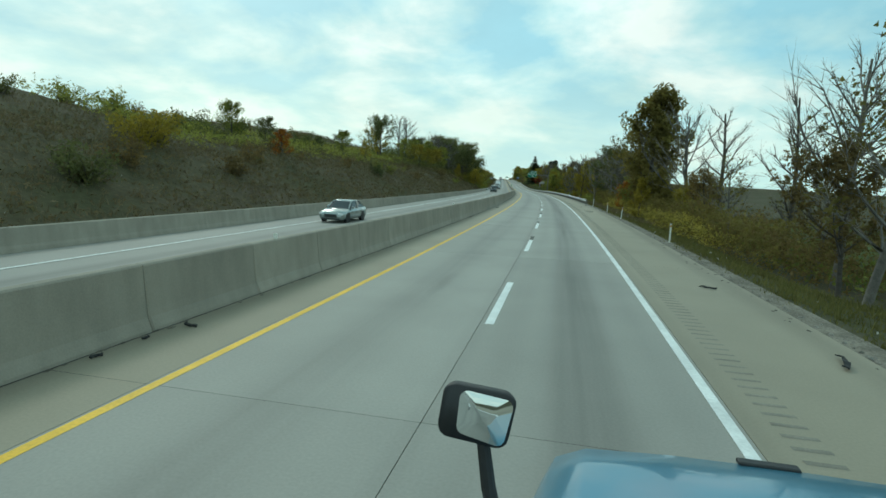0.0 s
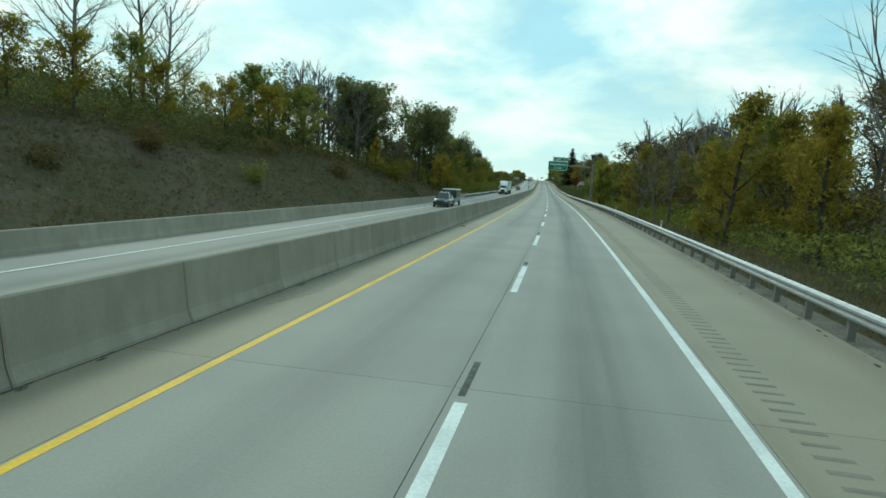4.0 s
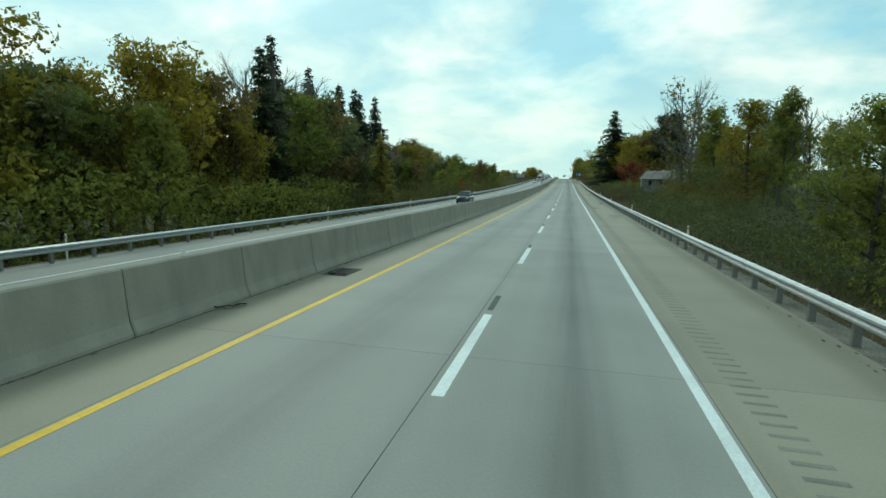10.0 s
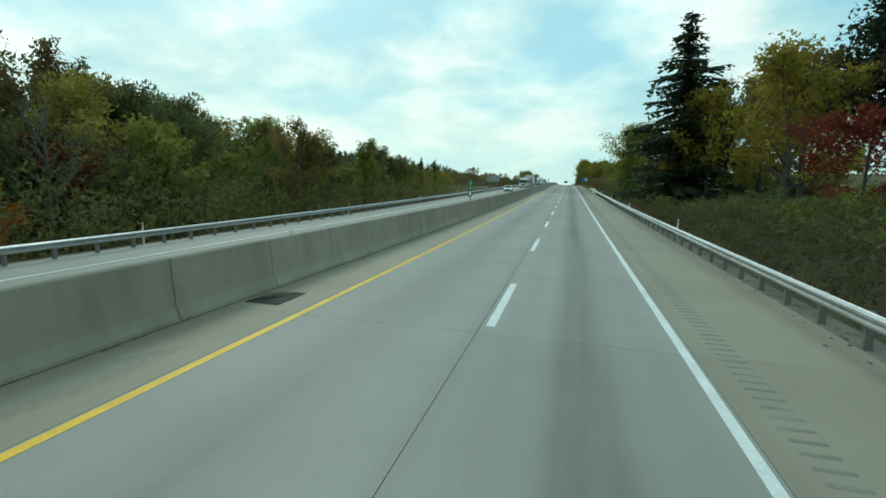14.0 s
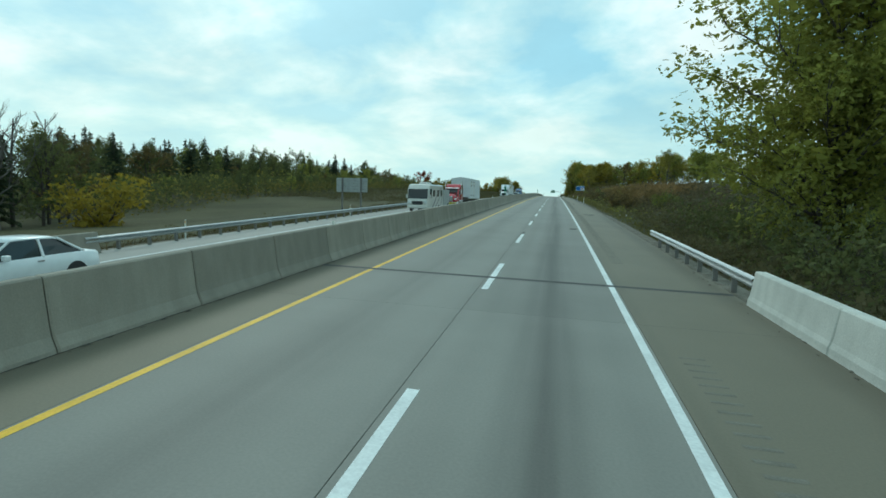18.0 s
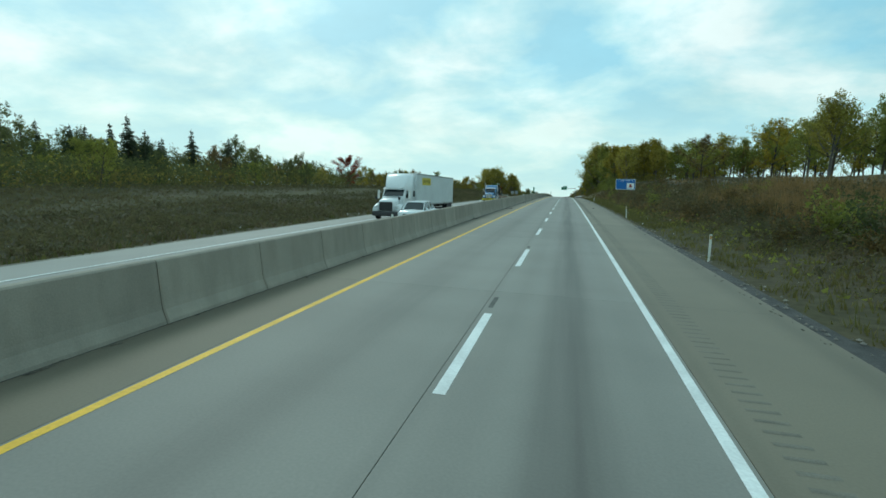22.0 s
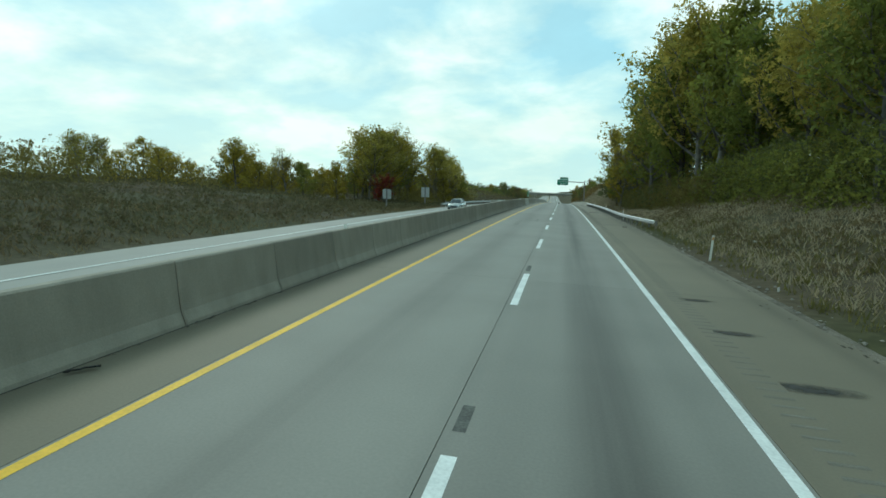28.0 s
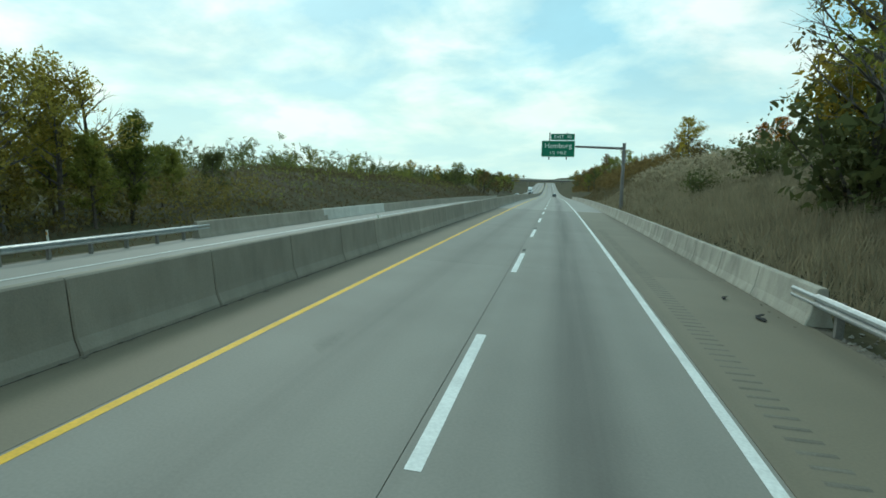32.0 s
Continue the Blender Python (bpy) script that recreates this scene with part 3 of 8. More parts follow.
for k_ in range(int((980 + 10) / 0.32)):
    s_ = -10 + 0.32 * k_
    if 541 < s_ < 552:
        continue
    if s_ > 515 and len(_v) and _v_old is None:
        _v_old, _f_old, _v, _f = _v, _f, [], []
    for ds, dz in ((0, 0.002), (0.05, 0.006), (0.1, 0.002)):
        for u_ in (4.18, 4.6):
            _v.append(W(s_ + ds, u_, surf(s_, u_) + dz))
    b_ = len(_v) - 6
    _f += [(b_, b_ + 1, b_ + 3, b_ + 2), (b_ + 2, b_ + 3, b_ + 5, b_ + 4)]
tagged(solid("rumble_strip", _v_old, _f_old, M_RUMBLE, road), kind="stuff")
tagged(solid("rumble_strip", _v, _f, M_RUMBLE2, road), kind="stuff")
ribbon("lanes_ahead", 1000, 1750, -5.6, 6.95, 0, M_LANE, step=20, parent=road)
ribbon("lanes_behind", -420, -60, -5.6, 6.95, 0, M_LANE, step=20, parent=road)
far_road = tagged(ribbon("far_carriageway", -420, 1750, -17.9, -6.04, 0, M_OPP, step=8), "grey concrete carriageway of the oncoming traffic", "road", kind="structure")
M_BRIDGE = material("bridge expansion joint", (0.05, 0.05, 0.048), 0.7, vary=0.2)
for s_ in (522.0, 547.1):
    ribbon("expansion_joint", s_, s_ + 0.28, -5.4, 6.95, 0.005, M_BRIDGE, parent=road)

# ---- concrete barriers ----
def barrier_mesh(name, length, h, half, low, top, mat):
    """Cast barrier profile with a toe, a flare and a steep face."""
    side = [(half, 0), (half - 0.01, 0.07), (low + 0.055, 0.17), (low + 0.015, 0.27), (low - 0.008, 0.4), (top, h - 0.03), (top - 0.03, h)]
    prof = side + [(-x, z) for x, z in side[::-1]]
    v, f = [], []
    n = len(prof)
    for y in (0.0, 0.03, length - 0.03, length):
        k = 0.9 if y in (0.0, length) else 1.0
        v += [(x * k, y, z - (0.01 if k < 1 and z > 0.5 else 0)) for x, z in prof]
    for i in range(3):
        for j in range(n):
            a, b = i * n + j, i * n + (j + 1) % n
            f.append((a, b, b + n, a + n))
    f += [tuple(range(n - 1, -1, -1)), tuple(range(3 * n, 4 * n))]
    me = bpy.data.meshes.new(name)
    me.from_pydata(v, [], f)
    me.materials.append(mat)
    return me


SEG = 3.4
median = thing("median_barrier", None, "row of weathered grey cast concrete barrier segments", "barrier", kind="structure")
_bm_old = barrier_mesh("segment", SEG - 0.024, 1.2, 0.31, 0.2, 0.11, M_BARRIER)
_bm_new = barrier_mesh("segment_new", SEG - 0.024, 1.2, 0.31, 0.2, 0.11, M_BARRIER_NEW)


def run(parent, mesh, s0, s1, u, name="segment", seg=SEG):
    k = int(round((s1 - s0) / seg))
    for i in range(k):
        s = s0 + seg * i
        a, b = W(s, u, surf(s, u)), W(s + seg, u, surf(s + seg, u))
        d = b - a
        q = Euler((math.asin(d.z / d.length), 0, math.atan2(-d.x, d.y)))
        share(name, mesh, Matrix.LocRotScale(a - Vector((0, 0, 0.01)), q, None), parent)


MED0 = 626.2 - SEG * 190
run(median, _bm_old, MED0, 925.2, MEDIAN)
run(median, _bm_new, 925.4, 935.6, MEDIAN)
run(median, _bm_old, 935.6, 1100, MEDIAN)


def far_wall(name, parent, s0, s1, u, h, half, mat, step=12):
    v, f = [], []
    prof = [(-half, 0), (-half * 0.4, h), (half * 0.4, h), (half, 0)]
    n = max(1, int((s1 - s0) / step))
    for i in range(n + 1):
        s = s0 + (s1 - s0) * i / n
        v += [W(s, u + x, surf(s, u) + z) for x, z in prof]
    for i in range(n):
        for j in range(3):
            a = i * 4 + j
            f.append((a, a + 4, a + 5, a + 1))
    return solid(name, v, f, mat, parent)


far_wall("far_segments", median, 1100, 1750, MEDIAN, 1.2, 0.3, M_BARRIER)
far_wall("far_segments", median, -200, MED0, MEDIAN, 1.2, 0.3, M_BARRIER)
U_FAR = -17.6
outer = thing("outer_barrier", None, "low weathered concrete barrier along the far shoulder", "barrier", kind="structure")
_bm_out = barrier_mesh("segment_outer", 6.1 - 0.015, 0.92, 0.27, 0.18, 0.1, M_BARRIER)
run(outer, _bm_out, -60, 232, U_FAR, seg=6.1)
run(outer, _bm_out, 534, 550, U_FAR, seg=5.3)
run(outer, _bm_out, 968, 984, U_FAR, seg=5.3)
run(outer, barrier_mesh("segment_pale", 5.3, 0.95, 0.27, 0.18, 0.1, M_BARRIER_NEW), 984, 1000, U_FAR, seg=5.3)
run(outer, _bm_out, 1000, 1120, U_FAR, seg=6.1)
parapet = thing("bridge_parapet", None, "pale concrete bridge parapet at the shoulder's edge", "parapet", kind="structure")
_bm_par = barrier_mesh("segment_parapet", 4.2 - 0.012, 0.9, 0.27, 0.2, 0.13, M_BARRIER_NEW)
run(parapet, _bm_par, 533.4, 546, 7.15, seg=4.2)
near = thing("shoulder_barrier", None, "row of grey concrete barrier segments along the near shoulder", "barrier", kind="structure")
run(near, barrier_mesh("segment_near", SEG - 0.03, 0.86, 0.29, 0.19, 0.11, M_BARRIER_WORN), 955.5, 1120, 7.15)


# ---- steel guardrails ----
def rail_mesh(name, length):
    prof = [(0.0, 0.0), (-0.02, 0.02), (-0.083, 0.06), (-0.083, 0.1), (-0.02, 0.14), (0, 0.155), (-0.02, 0.17), (-0.083, 0.21), (-0.083, 0.25), (-0.02, 0.29), (0, 0.31)]
    v = [(x + t, y, z + 0.42) for y in (0, length) for t in (0, 0.008) for x, z in prof]
    n = len(prof)
    f = []
    for j in range(n - 1):
        f.append((j, j + 1, j + 1 + 2 * n, j + 2 * n))
        f.append((j + n, j + 3 * n, j + 3 * n + 1, j + n + 1))
    me = bpy.data.meshes.new(name)
    me.from_pydata(v, [], f)
    me.materials.append(M_STEEL)
    return me


def post_mesh():
    bm = bmesh.new()
    box(bm, 0.03, 0.18, -0.05, 0.05, -0.5, 0.7)
    me = bpy.data.meshes.new("post")
    bm.to_mesh(me)
    bm.free()
    me.materials.append(M_POST)
    return me


_rail, _post = rail_mesh("rail", 3.82), post_mesh()


def guardrail(s0, s1, u, side, label, flare=0.0):
    g = thing("guardrail", None, label, "guardrail", kind="structure")
    k = int(round((s1 - s0) / 3.81))
    for i in range(k):
        s = s0 + 3.81 * i
        ua, ub = (u + flare * max(0.0, 1 - 3.81 * j / 15.0) ** 1.6 for j in (i, i + 1))
        a, b = W(s, ua, surf(s, u)), W(s + 3.81, ub, surf(s + 3.81, u))
        d = b - a
        q = Euler((math.asin(d.z / d.length), 0, math.atan2(-d.x, d.y)))
        sx = Vector((side, 1, 1))
        share("rail", _rail, Matrix.LocRotScale(a, q, sx), g)
        share("post", _post, Matrix.LocRotScale(a, q, sx), g)
        share("post", _post, Matrix.LocRotScale((a + b) / 2, q, sx), g)
    return g


guardrail(86, 533, 7.05, 1, "galvanised steel guardrail on posts along the near shoulder")
guardrail(546, 561, 7.05, 1, "short galvanised steel guardrail past the bridge")
guardrail(869, 955, 7.05, 1, "galvanised steel guardrail on posts before the concrete barrier", 1.2)
guardrail(232, 534, -17.5, -1, "galvanised steel guardrail along the far shoulder")
guardrail(550, 654, -17.5, -1, "galvanised steel guardrail along the far shoulder by the field")
guardrail(908, 968, -17.5, -1, "galvanised steel guardrail along the far shoulder by the wood")


# ---- trees ----
def tube(v, f, pts, radii, seg=5):
    """Adds a tapered limb along the points."""
    base = len(v)
    n = len(pts)
    for i in range(n):
        d = (pts[min(i + 1, n - 1)] - pts[max(i - 1, 0)]).normalized()
        a = d.orthogonal().normalized()
        b = d.cross(a)
        for k in range(seg):
            t = 2 * math.pi * k / seg
            v.append(pts[i] + (a * math.cos(t) + b * math.sin(t)) * radii[i])
    for i in range(n - 1):
        for k in range(seg):
            f.append((base + i * seg + k, base + i * seg + (k + 1) % seg, base + (i + 1) * seg + (k + 1) % seg, base + (i + 1) * seg + k))


def rvec(r):
    while True:
        p = Vector((r.uniform(-1, 1), r.uniform(-1, 1), r.uniform(-1, 1)))
        if 0.05 < p.length < 1:
            return p


def limb(r, start, d, length, radius, v, f, seg, steps=4, wander=0.18, lift=0.08):
    pts, rad = [start], [radius]
    d = d.normalized()
    p = start
    for i in range(steps):
        d = (d + rvec(r) * wander + Vector((0, 0, lift))).normalized()
        p = p + d * (length / steps)
        pts.append(p)
        rad.append(radius * (1 - 0.75 * (i + 1) / steps))
    tube(v, f, pts, rad, seg)
    return pts


def twig(r, start, d, length, radius, v, f):
    """A twig that tapers to a point; gives its two ends."""
    d = (d.normalized() + rvec(r) * 0.25).normalized()
    a = d.orthogonal().normalized() * radius
    c = d.cross(a)
    i = len(v)
    end = start + d * length
    v += [start + a, start - a * 0.5 + c * 0.87, start - a * 0.5 - c * 0.87, end]
    f += [(i, i + 1, i + 3), (i + 1, i + 2, i + 3), (i + 2, i, i + 3)]
    return [start, end]


def leaves(r, centres, per, spread, size, v, f, flat=0.0):
    """Leaf sprays as small bent diamonds round the given tips."""
    for c, k in centres:
        for _ in range(int(per * k)):
            o = rvec(r)
            p = c + Vector((o.x * spread, o.y * spread, o.z * spread * (1 - flat)))
            a = rvec(r).normalized()
            b = a.cross(rvec(r).normalized())
            if b.length < 0.1:
                continue
            b.normalize()
            s = size * r.uniform(0.6, 1.35)
            i = len(v)
            v += [p - a * s, p + a * s, p + b * s * 1.1]
            f.append((i, i + 1, i + 2))


def broadleaf(seed, leaf, bark, height=12.0, spread=0.33, clear=0.22, density=1.0, size=0.245, bare=0.0, name="tree", slim=1.0, twigs=2, limbs=0):
    """A tree with trunk, limbs and an open, uneven crown. Built at its full height with its foot at the origin."""
    r = random.Random(seed)
    tv, tf, tips = [], [], []
    R0 = height * 0.017
    lean = Vector((r.uniform(-0.06, 0.06), r.uniform(-0.06, 0.06), 1))
    trunk = limb(r, Vector((0, 0, -0.4)), lean, height * 0.86, R0, tv, tf, 6 if twigs > 1 else 4, steps=7, wander=0.08, lift=0.1)
    nl = limbs or r.randint(11, 14)
    for i in range(nl):
        h = clear + (0.95 - clear) * (i + r.random() * 0.8) / nl
        k = h * 7 / 0.86 * 0.86
        j = min(int(k), 6)
        p = trunk[j].lerp(trunk[j + 1], min(k - j, 1.0))
        ang = i * 2.4 + r.uniform(-0.5, 0.5)
        reach = height * spread * slim * (1.05 - 0.75 * max(h - 0.35, 0) / 0.65) * r.uniform(0.65, 1.15) * (0.75 if h < 0.3 else 1)
        d = Vector((math.cos(ang), math.sin(ang), 0.35 + 0.75 * h * (1.3 if slim < 0.8 else 1)))
        pts = limb(r, p, d, reach * 1.15, R0 * (0.55 - 0.3 * h), tv, tf, 3, steps=4, wander=0.22)
        for q in range(1, 5):
            for _ in range(2 if bare >= 0.5 else twigs):
                e = (pts[q] - pts[q - 1]).normalized() + rvec(r) * 0.8 + Vector((0, 0, 0.25))
                far = reach * r.uniform(0.3, 0.5)
                tw = twig(r, pts[q], e, far, R0 * 0.14, tv, tf) if bare < 0.5 else twig(r, pts[q], e, far, R0 * 0.16, tv, tf)
                tips.append(tw[-1])
                if bare >= 0.5:
                    for k2 in range(4):
                        twig(r, tw[0].lerp(tw[1], 0.45 if k2 % 2 else 0.85), e + rvec(r) * 0.8, reach * r.uniform(0.18, 0.38), R0 * 0.06, tv, tf)
                else:
                    tips.append((tw[0] + tw[-1]) / 2)
        tips.append(pts[-1])
    tree = new(name)
    solid("trunk", tv, tf, bark, tree, smooth=True)
    keep = [(t, r.uniform(0.5, 1.4)) for t in tips if r.random() > bare]
    if keep:
        lv, lf = [], []
        leaves(r, keep, 16 * density, height * 0.068, size * 1.08, lv, lf, 0.25)
        solid("crown", lv, lf, leaf, tree)
    return tree


def spruce(seed, leaf, height=18.0, width=0.2, name="spruce_tree", open_=0.0, coarse=1.0):
    """A conifer: straight trunk, whorls of drooping boughs with ragged ends."""
    r = random.Random(seed)
    tv, tf, lv, lf = [], [], [], []
    tube(tv, tf, [Vector((0, 0, -0.4)), Vector((0, 0, height * 0.5)), Vector((0.05, 0, height))], [height * 0.014, height * 0.008, 0.02], 7)
    h = height * (0.1 + open_)
    while h < height * 0.985:
        k = (h / height - 0.1) / 0.9
        reach = height * width * min((1 - k) ** 0.85, 0.7) * r.uniform(0.75, 1.15) + 0.25
        nb = r.randint(2, 4)
        a0 = r.random() * 6.28
        for i in range(nb):
            a = a0 + 6.283 * i / nb + r.uniform(-0.3, 0.3)
            R = reach * r.uniform(0.55, 1.12)
            hb = h + height * r.uniform(-0.012, 0.012)
            sag = r.uniform(0.2, 0.5)
            d = Vector((math.cos(a), math.sin(a), 0))
            side = Vector((-d.y, d.x, 0))
            prev = Vector((0, 0, hb))
            nq = max(2, int(R / (0.42 * coarse)))
            pts = [prev]
            for q in range(1, nq + 1):
                w = q / nq
                p = Vector((0, 0, hb)) + d * R * w + Vector((0, 0, 0.14 * R * w - sag * R * w * w + (0.22 * R * max(w - 0.75, 0))))
                pts.append(p)
                wd = 0.78 * (coarse ** 0.5) * (1.15 - 0.75 * w) * (0.5 + R * 0.13)
                for sgn in (-1, 1):
                    j = len(lv)
                    drop = Vector((0, 0, -wd * r.uniform(0.25, 0.9)))
                    o = side * sgn * wd * r.uniform(0.6, 1.2)
                    lv += [prev, p, p + o * 0.7 + drop + d * 0.2, prev + o + drop]
                    lf.append((j, j + 1, j + 2, j + 3))
                j = len(lv)
                hang = Vector((r.uniform(-0.1, 0.1), r.uniform(-0.1, 0.1), -r.uniform(0.5, 1.2) * (0.5 + R * 0.1)))
                lv += [prev, p, p + hang, prev + hang * 0.6]
                lf.append((j, j + 1, j + 2, j + 3))
                prev = p
            twig(r, pts[0], pts[-1] - pts[0], (pts[-1] - pts[0]).length * 0.9, 0.05, tv, tf)
        h += height * 0.0125 * coarse * r.uniform(0.6, 1.4)
    tree = new(name)
    solid("trunk", tv, tf, M_BARK, tree, smooth=True)
    solid("crown", lv, lf, leaf, tree)
    return tree


def bush(seed, leaf, height=2.5, name="bush", density=1.0, size=0.16):
    r = random.Random(seed)
    tv, tf, tips = [], [], []
    for i in range(9):
        a = i * 0.7 + r.uniform(-0.3, 0.3)
        pts = limb(r, Vector((r.uniform(-0.3, 0.3), r.uniform(-0.3, 0.3), -0.2)), Vector((math.cos(a) * 0.75, math.sin(a) * 0.75, 1)), height * r.uniform(0.6, 1.0), 0.035, tv, tf, 3, steps=4, wander=0.25)
        for p in pts[1:]:
            tips.append((p + rvec(r) * 0.2, 1.0))
            tips.append((p + rvec(r) * height * 0.2, 0.8))
    ob = new(name)
    solid("stem", tv, tf, M_BARK, ob)
    lv, lf = [], []
    leaves(r, tips, 26 * density, height * 0.16, size * 0.75, lv, lf)
    solid("crown", lv, lf, leaf, ob)
    return ob


PROTO = {}


def thicket(name, label, s0, s1, u0, u1, h0, h1, leaf, n, seed, size=0.45, base=0.0):
    """A mass of undergrowth whose top rises and falls in clumps, out of many small leaf sprays."""
    r = random.Random(seed)
    v, f = [], []
    for _ in range(n):
        s, u = r.uniform(s0, s1), r.uniform(u0, u1)
        k = 0.5 + 0.5 * noise.noise(Vector((s * 0.16 + seed, u * 0.2, seed))) + 0.35 * noise.noise(Vector((s * 0.5, u * 0.5, seed)))
        top = h0 + (h1 - h0) * min(max(k, 0), 1)
        z = base + (top - base) * (1 - r.random() ** 1.6)
        p = W(s, u, ground(s, u) + z)
        a = rvec(r).normalized()
        b = a.cross(rvec(r).normalized())
        if b.length < 0.1:
            continue
        b.normalize()
        q = size * r.uniform(0.5, 1.4)
        i = len(v)
        v += [p - a * q, p + a * q, p + b * q * 1.1]
        f.append((i, i + 1, i + 2))
    return tagged(solid(name, v, f, leaf), label, "undergrowth", kind="stuff")


def proto(key, ob, height, label, category):
    tagged(ob, label, category)
    ob.location = (0, -380, -60)
    top = max(v.co.z for c in ob.children for v in c.data.vertices)
    PROTO[key] = [ob, top, False]


proto("green", broadleaf(1, L_GREEN, M_BARK, name="leafy_tree"), 12, "broad tree in full dull green leaf on a grassy bank", "tree")
proto("green2", broadleaf(2, L_GREEN, M_BARK, spread=0.27, slim=0.75, name="leafy_tree"), 12, "narrow leafy tree turning from green to yellow", "tree")
proto("dark", broadleaf(3, L_DARK, M_BARK, spread=0.36, density=1.25, name="dark_tree"), 12, "dense dark green tree in a roadside wood", "tree")
proto("yellow", broadleaf(4, L_YELLOW, M_BARK, name="yellow_tree"), 12, "tree with yellow autumn leaves", "tree")
proto("yellow2", broadleaf(5, L_YELLOW, M_BARK, slim=0.7, clear=0.1, density=0.9, name="yellow_tree"), 12, "slender tree with olive yellow leaves and ivy", "tree")
proto("brown", broadleaf(6, L_BROWN, M_BARK, spread=0.34, name="brown_tree"), 12, "tree with russet brown autumn leaves", "tree")
proto("maple", broadleaf(20, L_OLIVE, M_BARK, spread=0.25, slim=0.72, clear=0.12, density=1.5, limbs=16, name="maple_tree"), 12, "dense columnar maple with olive brown leaves", "tree")
proto("thin", broadleaf(7, L_OLIVE, M_PALEBARK, bare=0.6, limbs=16, density=0.5, name="half_bare_tree"), 12, "half bare tree with few brown leaves remaining", "tree")
proto("bare", broadleaf(8, L_BROWN, M_PALEBARK, bare=1.0, limbs=18, name="bare_tree"), 12, "leafless tree with fine grey twigs", "tree")
proto("bare2", broadleaf(9, L_BROWN, M_BARK, bare=1.0, slim=0.7, limbs=15, name="bare_tree"), 12, "tall leafless tree with dark upright limbs", "tree")
proto("orange", broadleaf(10, L_ORANGE, M_BARK, clear=0.08, name="orange_tree"), 12, "small tree with bright orange autumn leaves", "tree")
proto("red", broadleaf(11, L_RED, M_BARK, clear=0.06, spread=0.42, density=1.4, name="red_tree"), 12, "round tree with dark red autumn leaves", "tree")
proto("oak", broadleaf(12, L_DARK, M_BARK, spread=0.45, clear=0.3, density=0.85, name="oak_tree"), 12, "wide crowned old tree with dull green leaves", "tree")
for _k, _l, _sd, _t in (("fgreen", L_GREEN, 31, "green"), ("fdark", L_DARK, 32, "dark green"), ("fyellow", L_YELLOW, 33, "yellowing"), ("fbrown", L_BROWN, 34, "brown")):
    proto(_k, broadleaf(_sd, _l, M_BARK, density=0.55, size=0.4, twigs=1, clear=0.12, spread=0.36, name="distant_%s_tree" % _t.split()[0]), 12, "distant tree with %s autumn foliage" % _t, "tree")
proto("old", broadleaf(41, L_GREEN, M_BARK, spread=0.32, clear=0.16, density=1.5, size=0.165, limbs=34, name="old_tree"), 12, "round crowned old tree with thinning green leaves", "tree")
proto("grove", broadleaf(51, L_GOLD, M_PALEBARK, spread=0.3, clear=0.3, density=0.8, size=0.2, limbs=20, name="grove_tree"), 12, "tall tree with thin yellow green leaves and a bare lower trunk", "tree")
proto("grove2", broadleaf(52, L_GREEN, M_PALEBARK, spread=0.26, clear=0.24, density=0.9, size=0.2, limbs=18, slim=0.85, name="grove_tree"), 12, "upright tree with dull green leaves and pale limbs", "tree")
proto("sparse", broadleaf(53, L_GOLD, M_PALEBARK, spread=0.34, clear=0.15, density=0.55, size=0.19, bare=0.35, limbs=18, name="sparse_tree"), 12, "spreading tree with sparse yellow leaves and bare twigs", "tree")
proto("spruce", spruce(13, L_SPRUCE, width=0.25), 18, "tall dark spruce with drooping boughs", "tree")
proto("fir", spruce(44, L_GOLD, width=0.3, name="pale_fir_tree"), 18, "pale yellow green fir at the wood's edge", "tree")
proto("fspruce", spruce(43, L_SPRUCE, width=0.27, name="distant_spruce_tree", coarse=2.0), 18, "distant dark spruce in a wood", "tree")
proto("pine", spruce(14, L_SPRUCE, width=0.2, open_=0.26, name="pine_tree"), 18, "tall dark pine with a clear lower trunk", "tree")
proto("oldpine", broadleaf(54, L_SPRUCE, M_BARK, spread=0.24, clear=0.34, density=1.9, size=0.2, limbs=24, name="pine_tree"), 12, "old pine with a dense rounded dark crown", "tree")
proto("bush", bush(15, L_GREEN), 2.5, "round green roadside bush", "bush")
proto("ybush", bush(16, L_YELLOW), 2.5, "bush with yellow autumn leaves", "bush")
proto("bbush", bush(17, L_BROWN), 2.5, "withered brown bush on the bank", "bush")
proto("dbush", bush(18, L_DARK), 2.5, "dark green bush at the wood's edge", "bush")


def plant(key, s, u, height, yaw=None, group="", label="", z=None, wide=1.0):
    """Plants a copy of a kind of tree at its height in metres."""
    ob, h, used = PROTO[key]
    yaw = random.uniform(0, 360) if yaw is None else yaw
    k = height / h
    m = Matrix.LocRotScale(W(s, u, (ground(s, u) if z is None else z) - 0.1), Euler((0, 0, radians(yaw))), (wide * k * random.uniform(0.9, 1.12), wide * k * random.uniform(0.9, 1.12), k))
    c = ob
    if used:
        c = copy_thing(ob, m)
    PROTO[key][2] = True
    c.matrix_basis = m
    if group:
        c["group"] = group
    if label:
        c["label"] = label
    return c


def wood(n, s0, s1, u0, u1, h0, h1, kinds, group, seed):
    """n trees strewn between two distances and two offsets."""
    r = random.Random(seed)
    random.seed(seed)
    for i in range(n):
        s = s0 + (s1 - s0) * (i + r.random()) / n
        plant(r.choice(kinds), s, r.uniform(u0, u1), r.uniform(h0, h1), group=group)


